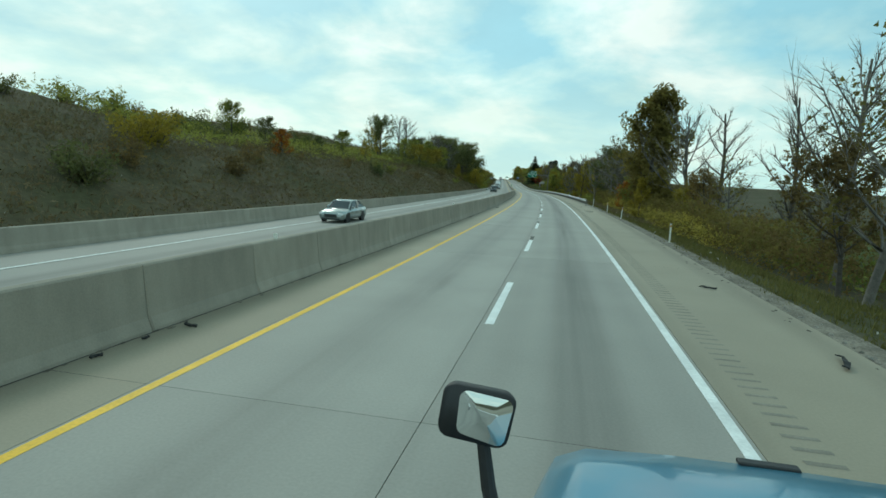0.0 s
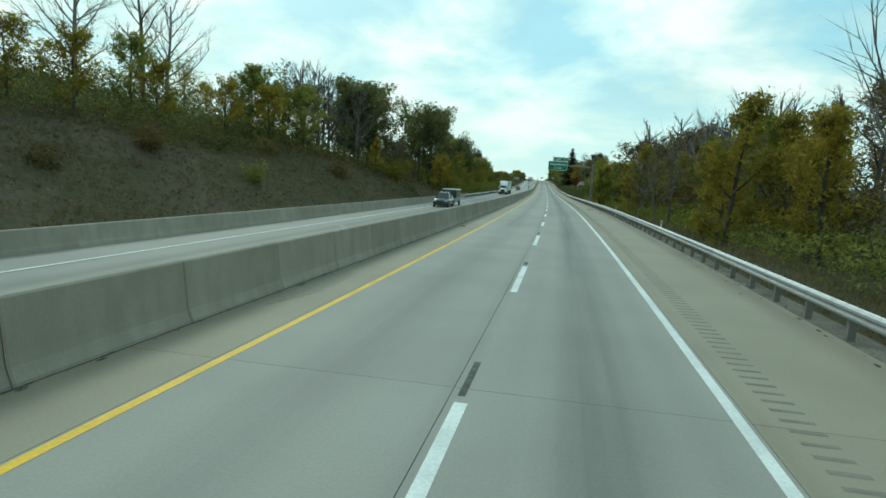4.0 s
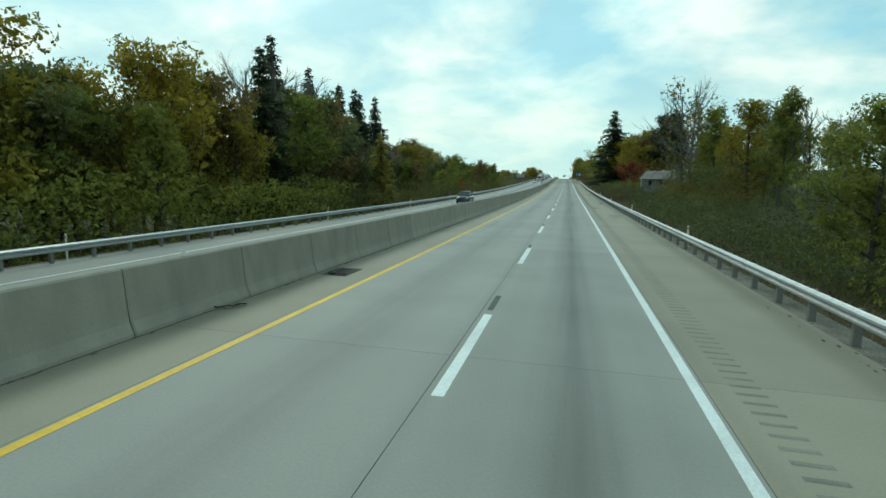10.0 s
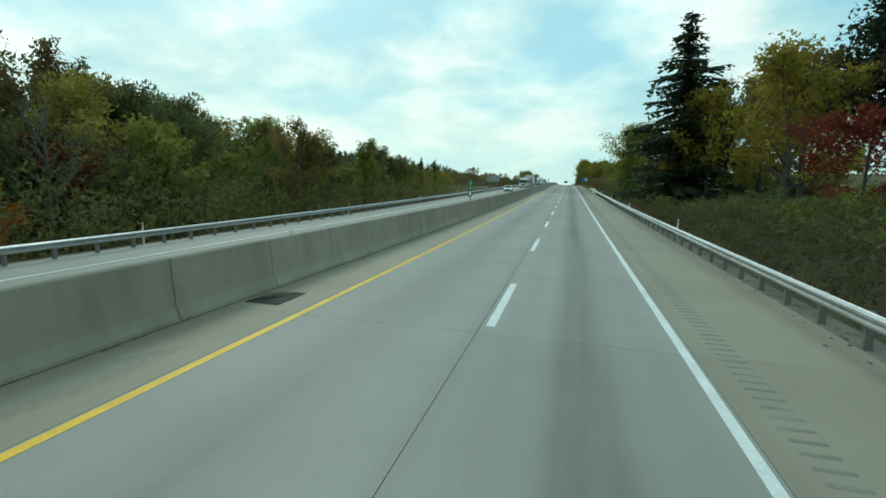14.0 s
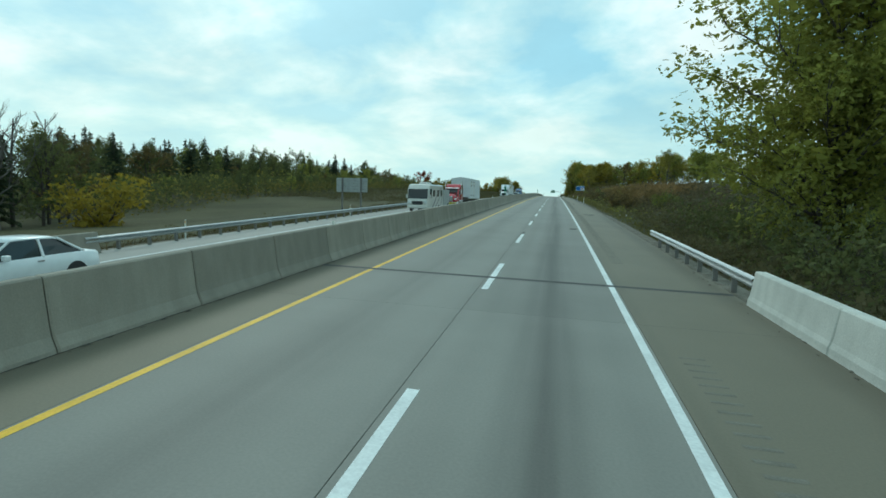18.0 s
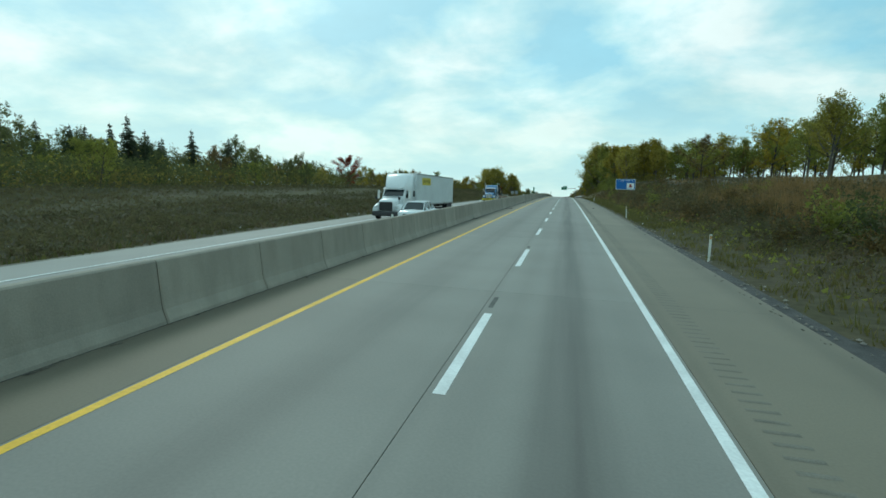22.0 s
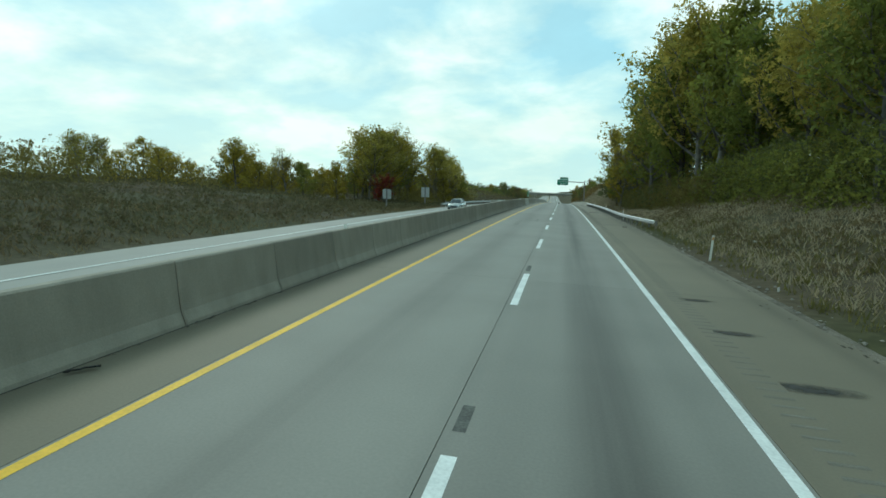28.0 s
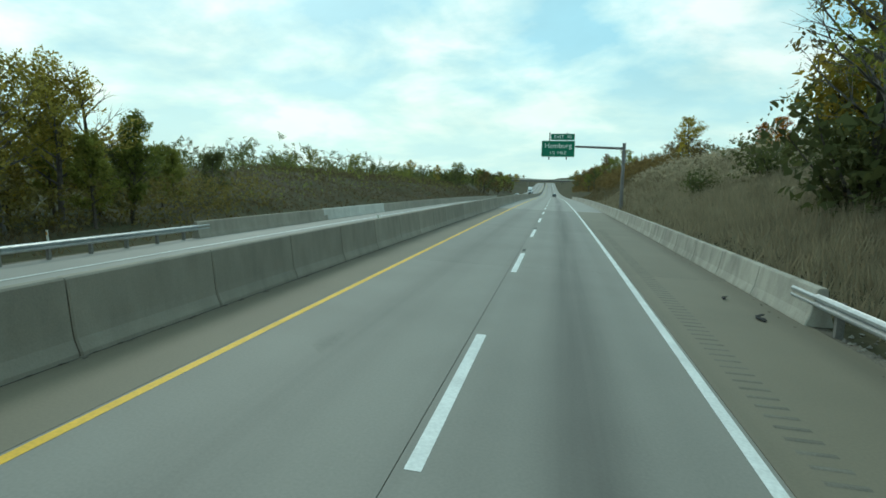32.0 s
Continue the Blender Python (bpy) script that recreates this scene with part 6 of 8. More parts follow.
shed = gable_house("shed", on_ground(423.5, 22.3, -40), "weathered grey board shed with a white gable end on the lawn", 8.0, 4.6, 2.7, 4.3, M_GREYWOOD, [("end", 0.9, 1.2, 0.9, 1.9), ("end", -1.0, 1.5, 0.8, 1.2)])
bm = bmesh.new()
_g = [bm.verts.new((-4.035, y, z)) for y, z in ((-2.3, -0.6), (2.3, -0.6), (2.3, 2.7), (0, 4.25), (-2.3, 2.7))]
_h = [bm.verts.new((-4.014, v.co.y, v.co.z)) for v in _g]
bm.faces.new(_g[::-1])
bm.faces.new(_h)
for i_ in range(5):
    bm.faces.new((_g[i_], _g[(i_ + 1) % 5], _h[(i_ + 1) % 5], _h[i_]))
part("gable_end", bm, M_SIDING, shed, "white painted gable end")
# dark plates on the closed wall, coloured as the shaded inside of openings
for x_, w_, z0_, z1_ in ((-1.7, 0.8, 1.2, 2.2), (0.9, 0.6, 1.3, 2.2), (2.2, 1.0, 1.1, 2.3)):
    bm = bmesh.new()
    box(bm, x_ - w_ / 2, x_ + w_ / 2, -2.34, -2.325, z0_, z1_)
    part("opening", bm, M_GLASS, shed, "dark panel in place of an opening's shaded inside")
for x_ in (-3.9, -0.4, 3.9):
    bm = bmesh.new()
    box(bm, x_ - 0.06, x_ + 0.06, -2.36, -2.325, -0.5, 2.7)
    part("corner_board", bm, M_TRIM if x_ < -3 else M_GREYWOOD, shed)
gable_house("house", on_ground(425, 33, -40), "two storey white clapboard house with a grey roof", 8, 7, 5.6, 8.6, M_SIDING, [("front", -2, 1.5, 1, 1.5), ("front", 1.8, 1.5, 1, 1.5), ("front", -2, 4.3, 1, 1.4), ("front", 1.8, 4.3, 1, 1.4), ("end", 0, 4.2, 1, 1.4), ("end", -1.8, 1.5, 0.9, 1.4)])
gable_house("porch_house", on_ground(420.5, 29.5, -40), "low white clapboard annexe with a grey roof", 6, 4.2, 2.5, 3.9, M_SIDING, [("front", -1.5, 1.5, 1.3, 0.9), ("front", 1.3, 1.5, 1.3, 0.9)])
overlay("lawn", "mown green lawn before the white house", "lawn", 390, 424, 14, 32, M_LAWN, 0.06)
M_FIELD = material("stubble field", (0.098, 0.09, 0.05), 0.95, vary=0.15, scale=0.08, fine=3, bump=0.5, spec=0.1)
M_PASTURE = material("green pasture", (0.06, 0.085, 0.025), 0.95, vary=0.2, scale=0.1, fine=3, bump=0.5, spec=0.1)


overlay("stubble_field", "pale stubble field beyond the guardrail", "field", 556, 648, -84, -28, M_FIELD, 0.06)
overlay("hill_field", "brown harvested field on the rise", "field", 560, 792, 36, 260, M_FIELD, 0.06)
overlay("pasture", "green pasture in the hollow below the road", "field", 470, 576, 26, 108, M_PASTURE, 0.05)
overlay("pasture", "green pasture below the near verge", "field", -18, 90, 22, 108, M_PASTURE, 0.05)

# mobile phone mast on the skyline
mast = thing("phone_mast", place(1217, 300, ground(1217, 300, False)), "tall grey lattice phone mast on the skyline", "mast")
for a_ in range(3):
    x_, y_ = math.cos(a_ * 2.094), math.sin(a_ * 2.094)
    bm = bmesh.new()
    rod(bm, (x_ * 2.4, y_ * 2.4, -1), (x_ * 0.7, y_ * 0.7, 50), 0.22, 0.16, 6)
    part("leg", bm, M_SIGNPOST, mast)
    x2, y2 = math.cos((a_ + 1) * 2.094), math.sin((a_ + 1) * 2.094)
    bm = bmesh.new()
    for k_ in range(14):
        w0, w1 = 2.4 - 1.7 * k_ / 14, 2.4 - 1.7 * (k_ + 1) / 14
        rod(bm, (x_ * w0, y_ * w0, 50 * k_ / 14), (x2 * w1, y2 * w1, 50 * (k_ + 1) / 14), 0.09, seg=4)
    part("brace", bm, M_SIGNPOST, mast)
bm = bmesh.new()
for a_ in range(6):
    x_, y_ = 1.8 * math.cos(a_ * 1.047), 1.8 * math.sin(a_ * 1.047)
    box(bm, x_ - 0.2, x_ + 0.2, y_ - 0.2, y_ + 0.2, 46.5, 49.5)
part("antenna", bm, M_TRIM, mast)

# overpass in the distance
over = thing("overpass", place(1540, MEDIAN, 0), "grey concrete overpass with steel beams across both carriageways", "bridge", kind="structure")
bm = bmesh.new()
box(bm, -45, 45, -5, 5, 6.6, 7.0)
part("deck", bm, M_BARRIER, over)
for y_ in (-4.9, 4.9):
    bm = bmesh.new()
    box(bm, -45, 45, y_ - 0.15, y_ + 0.15, 7.0, 8.0)
    part("parapet", bm, M_BARRIER_NEW, over)
for y_ in (-4, -1.4, 1.4, 4):
    bm = bmesh.new()
    box(bm, -45, 45, y_ - 0.15, y_ + 0.15, 5.3, 6.6)
    part("beam", bm, M_SIGNPOST, over)
for x_ in (-18, 0.0, 18):
    bm = bmesh.new()
    for y_ in (-3.5, 0, 3.5):
        box(bm, x_ - 0.45, x_ + 0.45, y_ - 0.45, y_ + 0.45, -4, 4.6)
    box(bm, x_ - 0.55, x_ + 0.55, -4.6, 4.6, 4.6, 5.3)
    part("pier", bm, M_BARRIER, over)

# wire fence on the near bank
fence = thing("wire_fence", None, "rusty wire fence on posts along the near bank", "fence")
bm_ = bmesh.new()
box(bm_, -0.04, 0.04, -0.04, 0.04, -0.3, 1.35)
_fp = bpy.data.meshes.new("fence_post")
bm_.to_mesh(_fp)
bm_.free()
_fp.materials.append(M_POST)
_fs = [640 + 3.0 * k for k in range(58)]
for s_ in _fs:
    share("post", _fp, place(s_, 21.5, ground(s_, 21.5)), fence)
for h_ in (0.25, 0.55, 0.85, 1.15, 1.3):
    v_, f_ = [], []
    for s_ in _fs:
        p_ = W(s_, 21.5, ground(s_, 21.5) + h_)
        v_ += [p_ - Vector((0, 0, 0.008)), p_ + Vector((0.01, 0, 0)), p_ + Vector((0, 0, 0.008)), p_ - Vector((0.01, 0, 0))]
    for k_ in range(len(_fs) - 1):
        for j_ in range(4):
            a_ = k_ * 4
            f_.append((a_ + j_, a_ + (j_ + 1) % 4, a_ + 4 + (j_ + 1) % 4, a_ + 4 + j_))
    solid("wire", v_, f_, M_POST, fence)

# stones along the pavement's edge
r_ = random.Random(12)
_v, _f = [], []
for k_ in range(5200):
    s_ = r_.choice((r_.uniform(-2, 125), r_.uniform(560, 875), r_.uniform(86, 545), r_.uniform(875, 955)))
    u_ = 7.05 + abs(r_.gauss(0, 0.35))
    c_ = W(s_, u_, ground(s_, u_) + 0.03)
    z_ = r_.uniform(0.02, 0.075)
    i_ = len(_v)
    for d_ in ((1, 0, 0), (0, 1, 0), (-1, 0, 0), (0, -1, 0), (0, 0, 0.8)):
        _v.append(c_ + Vector(d_) * z_ * r_.uniform(0.7, 1.3))
    _f += [(i_, i_ + 1, i_ + 4), (i_ + 1, i_ + 2, i_ + 4), (i_ + 2, i_ + 3, i_ + 4), (i_ + 3, i_, i_ + 4)]
M_STONE = material("grey stones", (0.24, 0.22, 0.19), 0.9, vary=0.2, island=0.4)
tagged(solid("stones", _v, _f, M_STONE), "loose grey stones along the shoulder's edge", "gravel", kind="stuff")


# ---- vehicles on the far carriageway (all face the camera's way of coming, front at -y) ----
def paint(name, colour, rough=0.25, metal=0.2):
    m = material(name, colour, rough, metal=metal, vary=0.03, scale=0.8, fine=4, bump=0.0)
    m.node_tree.nodes["Principled BSDF"].inputs["Coat Weight"].default_value = 0.6
    return m


P_SILVER = paint("silver green car paint", (0.32, 0.36, 0.35), metal=0.6)
P_DARK = paint("dark green black car paint", (0.018, 0.03, 0.03))
P_GREY = paint("dark grey car paint", (0.05, 0.055, 0.06))
P_WHITE = paint("white vehicle paint", (0.72, 0.75, 0.75), 0.35, 0.0)
P_RED = paint("red truck paint", (0.42, 0.02, 0.035))
P_BLUE = paint("blue truck paint", (0.06, 0.17, 0.33))
P_CREAM = paint("cream motor home shell", (0.6, 0.59, 0.54), 0.4, 0.0)
M_TYRE = material("tyre", (0.02, 0.02, 0.021), 0.85, vary=0.15)
M_RIM = material("bright wheel rim", (0.55, 0.56, 0.56), 0.3, metal=0.9, vary=0.1)
M_CHROME = material("chrome", (0.7, 0.71, 0.72), 0.15, metal=1.0, vary=0.03, bump=0)
M_BLACK = material("black plastic", (0.02, 0.02, 0.021), 0.55, vary=0.1)
M_GREYPL = material("dark grey bumper plastic", (0.04, 0.04, 0.04), 0.6, vary=0.1)
M_LAMP = material("clear lamp", (0.7, 0.72, 0.72), 0.12, vary=0.05, bump=0)
M_SCREEN = material("tinted vehicle glass", (0.028, 0.035, 0.037), 0.06, vary=0.05, bump=0)
M_TRAILER = material("white trailer panel", (0.62, 0.66, 0.66), 0.45, vary=0.06, scale=0.8, fine=6, bump=0.03)
M_YELLOWSIGN = material("yellow placard", (0.62, 0.5, 0.03), 0.5)
M_FRAME = material("dirty black steel", (0.035, 0.035, 0.034), 0.7, metal=0.3, vary=0.25)
M_SWOOSH = material("grey brown swoosh print", (0.16, 0.15, 0.15), 0.4)


def loft(secs, cap=True):
    """Skin over rings of points given as (y, [(x, z), ...])."""
    bm = bmesh.new()
    rings = [[bm.verts.new((x, y, z)) for x, z in pts] for y, pts in secs]
    n = len(rings[0])
    for a, b in zip(rings, rings[1:]):
        for i in range(n):
            j = (i + 1) % n
            bm.faces.new((a[i], a[j], b[j], b[i]))
    if cap:
        bm.faces.new(rings[0][::-1])
        bm.faces.new(rings[-1])
    bmesh.ops.recalc_face_normals(bm, faces=bm.faces)
    return bm


def sym(pts):
    """A ring from its right half, bottom to top."""
    return pts + [(-x, z) for x, z in reversed(pts) if x > 1e-6]


def wheel(g, x, y, r, w, rim=0.62, dish=0.02):
    bm = bmesh.new()
    prof = [(r * rim, -w / 2), (r * 0.93, -w / 2), (r, -w * 0.36), (r, w * 0.36), (r * 0.93, w / 2), (r * rim, w / 2)]
    n = 22
    rings = [[bm.verts.new((b, a * math.cos(6.2832 * i / n), a * math.sin(6.2832 * i / n))) for a, b in prof] for i in range(n)]
    for i in range(n):
        for j in range(5):
            bm.faces.new((rings[i][j], rings[i][j + 1], rings[(i + 1) % n][j + 1], rings[(i + 1) % n][j]))
    t = part("wheel", bm, M_TYRE, g, "black tyre on a bright rim", True)
    t.matrix_basis = pose(x, y, r)
    bm = bmesh.new()
    rod(bm, (-w * 0.42, 0, 0), (w * 0.42, 0, 0), r * rim, r * rim, 18)
    rod(bm, (-w * 0.5, 0, 0), (w * 0.5, 0, 0), r * 0.2, r * 0.2, 10)
    for k in range(5):
        a = k * 1.2566
        sgn = 1 if x > 0 else -1
        box(bm, min(sgn * w * 0.42, sgn * w * 0.47), max(sgn * w * 0.42, sgn * w * 0.47), -r * 0.07, r * 0.07, r * 0.1, r * rim * 0.95, 0, Matrix.Rotation(a, 4, "X"))
    part("rim", bm, M_RIM, t, "bright metal rim")
    return t


def pane(g, name, quad, mat, label="", thick=0.012):
    """A thin panel through four corners."""
    bm = bmesh.new()
    q = [Vector(p) for p in quad]
    n = (q[1] - q[0]).cross(q[2] - q[0]).normalized() * thick
    a = [bm.verts.new(p + n) for p in q]
    b = [bm.verts.new(p - n) for p in q]
    bm.faces.new(a)
    bm.faces.new(b[::-1])
    for i in range(4):
        j = (i + 1) % 4
        bm.faces.new((a[i], b[i], b[j], a[j]))
    return part(name, bm, mat, g, label)


def car(m, colour, label, L=4.6, w=0.9, roof=1.45, belt=0.93, nose=0.72, hood=0.9, cab=(1.25, 2.0, 3.35, 4.15), tail=1.0, r=0.33, rack=False, category="car"):
    g = thing("car", m, label, category)
    b = 0.22
    secs = []
    for y, hw, top in ((0.0, w * 0.78, nose * 0.82), (0.12, w * 0.93, nose), (0.7, w, (nose + hood) / 2 + 0.04), (cab[0], w, hood + 0.02), (cab[1], w, belt + 0.02), (cab[2], w, belt + 0.05), (cab[3], w * 0.99, tail), (L - 0.12, w * 0.95, tail - 0.04), (L, w * 0.84, tail * 0.78)):
        secs.append((y, sym([(0, b), (hw * 0.9, b), (hw, b + 0.14), (hw * 1.01, 0.58), (hw * 0.97, top - 0.06), (hw * 0.86, top), (0, top + 0.03)])))
    part("body", loft(secs), colour, g, "", True)
    a0, a1, a2, a3 = cab
    gs = []
    for y, hw, top in ((a0, w * 0.84, hood + 0.03), (a1, w * 0.7, roof - 0.03), ((a1 + a2) / 2, w * 0.71, roof), (a2, w * 0.69, roof - 0.03), (a3, w * 0.78, tail + 0.02)):
        z0 = hood - 0.05 if y == a0 else belt - 0.05
        gs.append((y, sym([(0, z0), (w * 0.92, z0), (hw * 1.12, (z0 + top) / 2 + 0.05), (hw, top - 0.03), (hw * 0.8, top), (0, top + 0.012)])))
    part("window_glass", loft(gs), M_SCREEN, g, "tinted glass", False)
    rs = []
    for y, hw, top in ((a1 - 0.06, w * 0.69, roof - 0.05), (a1 + 0.15, w * 0.7, roof), (a2 - 0.1, w * 0.7, roof), (a2 + 0.1, w * 0.7, roof - 0.06)):
        rs.append((y, sym([(0, top - 0.03), (hw * 1.0, top - 0.05), (hw * 1.01, top - 0.02), (hw * 0.82, top + 0.02), (0, top + 0.035)])))
    part("roof", loft(rs), colour, g, "", True)
    for sg in (-1, 1):
        x = sg * w
        for pts in (((x * 0.85, a0, hood + 0.02), (x * 0.715, a1, roof - 0.03)), ((x * 0.93, (a1 + a2) / 2 + 0.1, belt), (x * 0.725, (a1 + a2) / 2 + 0.1, roof - 0.02)), ((x * 0.86, a3 - 0.1, tail), (x * 0.715, a2, roof - 0.03))):
            bm = bmesh.new()
            rod(bm, pts[0], pts[1], 0.04, 0.035, 6)
            part("pillar", bm, colour, g)
        bm = bmesh.new()
        box(bm, x * 1.02 - 0.09, x * 1.02 + 0.09, a0 + 0.35, a0 + 0.5, belt + 0.0, belt + 0.15, 0.03)
        part("wing_mirror", bm, colour, g)
        bm = bmesh.new()
        box(bm, x * 0.74 - 0.17, x * 0.74 + 0.17, 0.015, 0.18, nose - 0.17, nose - 0.05, 0.03)
        part("headlight", bm, M_LAMP, g, "clear headlight")
        bm = bmesh.new()
        box(bm, x * 1.0 - 0.01, x * 1.0 + 0.01, a1 + 0.55, a1 + 0.75, belt - 0.12, belt - 0.08)
        part("door_handle", bm, M_CHROME, g)
        wheel(g, sg * (w - 0.1), 0.88, r, 0.22)
        wheel(g, sg * (w - 0.1), L - 0.95, r, 0.22)
        for y in (0.88, L - 0.95):
            bm = bmesh.new()
            rod(bm, (sg * (w - 0.02), y, r + 0.01), (sg * (w + 0.018), y, r + 0.01), r + 0.05, r + 0.04, 18)
            part("wheel_arch", bm, M_BLACK, g)
    bm = bmesh.new()
    box(bm, -w * 0.5, w * 0.5, -0.01, 0.1, nose - 0.36, nose - 0.12, 0.03)
    part("grille", bm, M_BLACK, g)
    bm = bmesh.new()
    box(bm, -w * 0.75, w * 0.75, -0.02, 0.1, 0.24, 0.34, 0.03)
    part("bumper_intake", bm, M_BLACK, g)
    if rack:
        for y in (a1 + 0.3, a2 - 0.3):
            bm = bmesh.new()
            rod(bm, (-w * 0.75, y, roof + 0.1), (w * 0.75, y, roof + 0.1), 0.025, seg=6)
            part("roof_bar", bm, M_CHROME, g)
    return g


def tractor(g, colour, style):
    """A bonneted truck tractor. style: aero (high roof fairing) or classic (stacks, flat sleeper)."""
    aero = style == "aero"
    hood_top = 1.95
    secs = []
    for y, hw, lo, top in ((0.1, 0.62, 0.75, 1.55), (0.25, 0.72, 0.7, 1.68), (1.0, 0.8, 0.75, 1.82), (1.95, 0.98, 0.85, hood_top + 0.04)):
        secs.append((y, sym([(0, lo), (hw, lo), (hw, top - 0.22), (hw * 0.86, top - 0.05), (hw * 0.5, top), (0, top + 0.02)])))
    part("hood", loft(secs), colour, g, "", True)
    for sg in (-1, 1):
        fs = []
        for y, z0, z1 in ((0.2, 0.62, 0.98), (0.45, 0.72, 1.22), (0.85, 1.06, 1.36), (1.35, 1.1, 1.36), (1.75, 0.82, 1.2), (1.95, 0.6, 1.0)):
            fs.append((y, [(sg * 0.7, z0), (sg * 1.2, z0), (sg * 1.2, z1 - 0.08), (sg * 1.1, z1), (sg * 0.7, z1 + 0.06)]))
        part("fender", loft(fs), colour, g, "", True)
        bm = bmesh.new()
        box(bm, sg * 0.92 - 0.17, sg * 0.92 + 0.17, 0.12, 0.4, 0.98, 1.22, 0.06)
        part("headlight", bm, M_LAMP, g, "clear headlight")
        wheel(g, sg * 1.02, 1.1, 0.52, 0.3, 0.55)
        for y in ((5.2, 6.5) if aero else (5.9, 7.2)):
            wheel(g, sg * 0.95, y, 0.52, 0.58, 0.5)
        bm = bmesh.new()
        rod(bm, (sg * 0.98, 3.0, 0.72), (sg * 0.98, 4.6, 0.72), 0.33, 0.33, 16)
        part("fuel_tank", bm, M_GREYPL if aero else M_CHROME, g)
        bm = bmesh.new()
        box(bm, sg * 0.98 - 0.24, sg * 0.98 + 0.24, 2.1, 2.95, 0.45, 0.95, 0.05)
        part("step_box", bm, M_GREYPL if aero else M_CHROME, g)
        bm = bmesh.new()
        box(bm, sg * 1.42 - 0.1, sg * 1.42 + 0.1, 2.2, 2.32, 1.75, 2.5, 0.04)
        rod(bm, (sg * 1.1, 2.3, 2.3), (sg * 1.4, 2.26, 2.3), 0.025, seg=6)
        part("side_mirror", bm, M_TRIM if aero else M_CHROME, g)
        bm = bmesh.new()
        rod(bm, (sg * 0.95, 0.75, 1.35), (sg * 1.02, 0.6, 1.75), 0.02, seg=6)
        box(bm, sg * 1.02 - 0.11, sg * 1.02 + 0.11, 0.53, 0.62, 1.72, 1.95, 0.03)
        part("hood_mirror", bm, M_BLACK, g)
    top = 2.62
    cs = []
    for y, hw, z1 in ((1.9, 1.0, hood_top), (2.05, 1.04, hood_top + 0.05), (2.55, 1.06, top), (3.6, 1.12, top + 0.02)):
        cs.append((y, sym([(0, 0.85), (hw, 0.85), (hw * 1.02, 1.6), (hw * 0.96, z1 - 0.06), (hw * 0.85, z1), (0, z1 + 0.03)])))
    part("cab", loft(cs), colour, g)
    pane(g, "windscreen", ((-0.9, 2.03, 2.02), (0.9, 2.03, 2.02), (0.86, 2.48, 2.58), (-0.86, 2.48, 2.58)), M_SCREEN, "dark windscreen", 0.03)
    pane(g, "sun_visor", ((-1.0, 2.2, 2.6), (1.0, 2.2, 2.6), (1.0, 2.5, 2.72), (-1.0, 2.5, 2.72)), colour if aero else M_CHROME, "", 0.03)
    for sg in (-1, 1):
        pane(g, "side_window", ((sg * 1.085, 2.3, 1.85), (sg * 1.1, 3.05, 1.85), (sg * 1.06, 3.05, 2.48), (sg * 1.04, 2.62, 2.48)), M_SCREEN, "dark side window", 0.02)
        bm = bmesh.new()
        box(bm, sg * 1.11 - 0.012, sg * 1.11 + 0.012, 3.0, 3.1, 1.5, 1.62)
        part("door_handle", bm, M_BLACK, g)
    z2 = 3.95 if aero else 3.25
    ss = []
    rows = ((2.25, 0.8, 2.68, 2.74), (2.7, 0.95, 2.66, 3.3), (3.3, 1.1, 1.0, 3.78), (3.7, 1.2, 0.95, 3.95), (4.5, 1.24, 0.95, 4.0)) if aero else ((3.2, 1.0, 2.6, 2.7), (3.55, 1.12, 0.95, 3.1), (3.9, 1.18, 0.95, z2), (5.0, 1.2, 0.95, z2), (5.1, 1.18, 0.95, z2 - 0.1))
    for y, hw, z0, z1 in rows:
        ss.append((y, sym([(0, z0), (hw, z0), (hw, (z0 + z1) / 2), (hw * 0.97, z1 - 0.12), (hw * 0.84, z1), (0, z1 + 0.04)])))
    part("sleeper", loft(ss), colour, g, "", aero)
    for sg in (-1, 1):
        pane(g, "sleeper_window", ((sg * 1.215, 4.05, 1.95), (sg * 1.23, 4.5, 1.95), (sg * 1.22, 4.5, 2.5), (sg * 1.2, 4.05, 2.5)), M_SCREEN, "", 0.03)
    bm = bmesh.new()
    box(bm, -0.58, 0.58, 0.03, 0.16, 0.78, 1.52, 0.05)
    for k in range(8):
        box(bm, -0.54, 0.54, 0.0, 0.05, 0.83 + 0.085 * k, 0.855 + 0.085 * k)
    part("grille", bm, M_GREYPL if aero else M_CHROME, g, "slatted grille")
    bm = bmesh.new()
    box(bm, -1.22, 1.22, -0.05, 0.35, 0.32, 0.72, 0.1)
    part("bumper", bm, M_GREYPL if aero else M_CHROME, g)
    for x in (-0.42, 0.42):
        bm = bmesh.new()
        box(bm, x - 0.1, x + 0.1, 1.2, 7.2 if aero else 8.0, 0.62, 0.9)
        part("chassis_rail", bm, M_FRAME, g)
    bm = bmesh.new()
    rod(bm, (-1.0, 1.1, 0.52), (1.0, 1.1, 0.52), 0.08, seg=8)
    for y in ((5.2, 6.5) if aero else (5.9, 7.2)):
        rod(bm, (-1.0, y, 0.52), (1.0, y, 0.52), 0.1, seg=8)
    box(bm, -0.5, 0.5, 5.5, 6.4, 0.9, 1.08)
    part("axles", bm, M_FRAME, g)
    if not aero:
        for sg in (-1, 1):
            bm = bmesh.new()
            rod(bm, (sg * 1.22, 3.42, 0.7), (sg * 1.22, 3.42, 3.7), 0.085, seg=10)
            part("exhaust_pipe", bm, M_CHROME, g, "chrome exhaust stack")
    else:
        for sg in (-1, 1):
            bm = bmesh.new()
            box(bm, sg * 1.17 - 0.02, sg * 1.17 + 0.02, 1.9, 5.3, 0.38, 0.95)
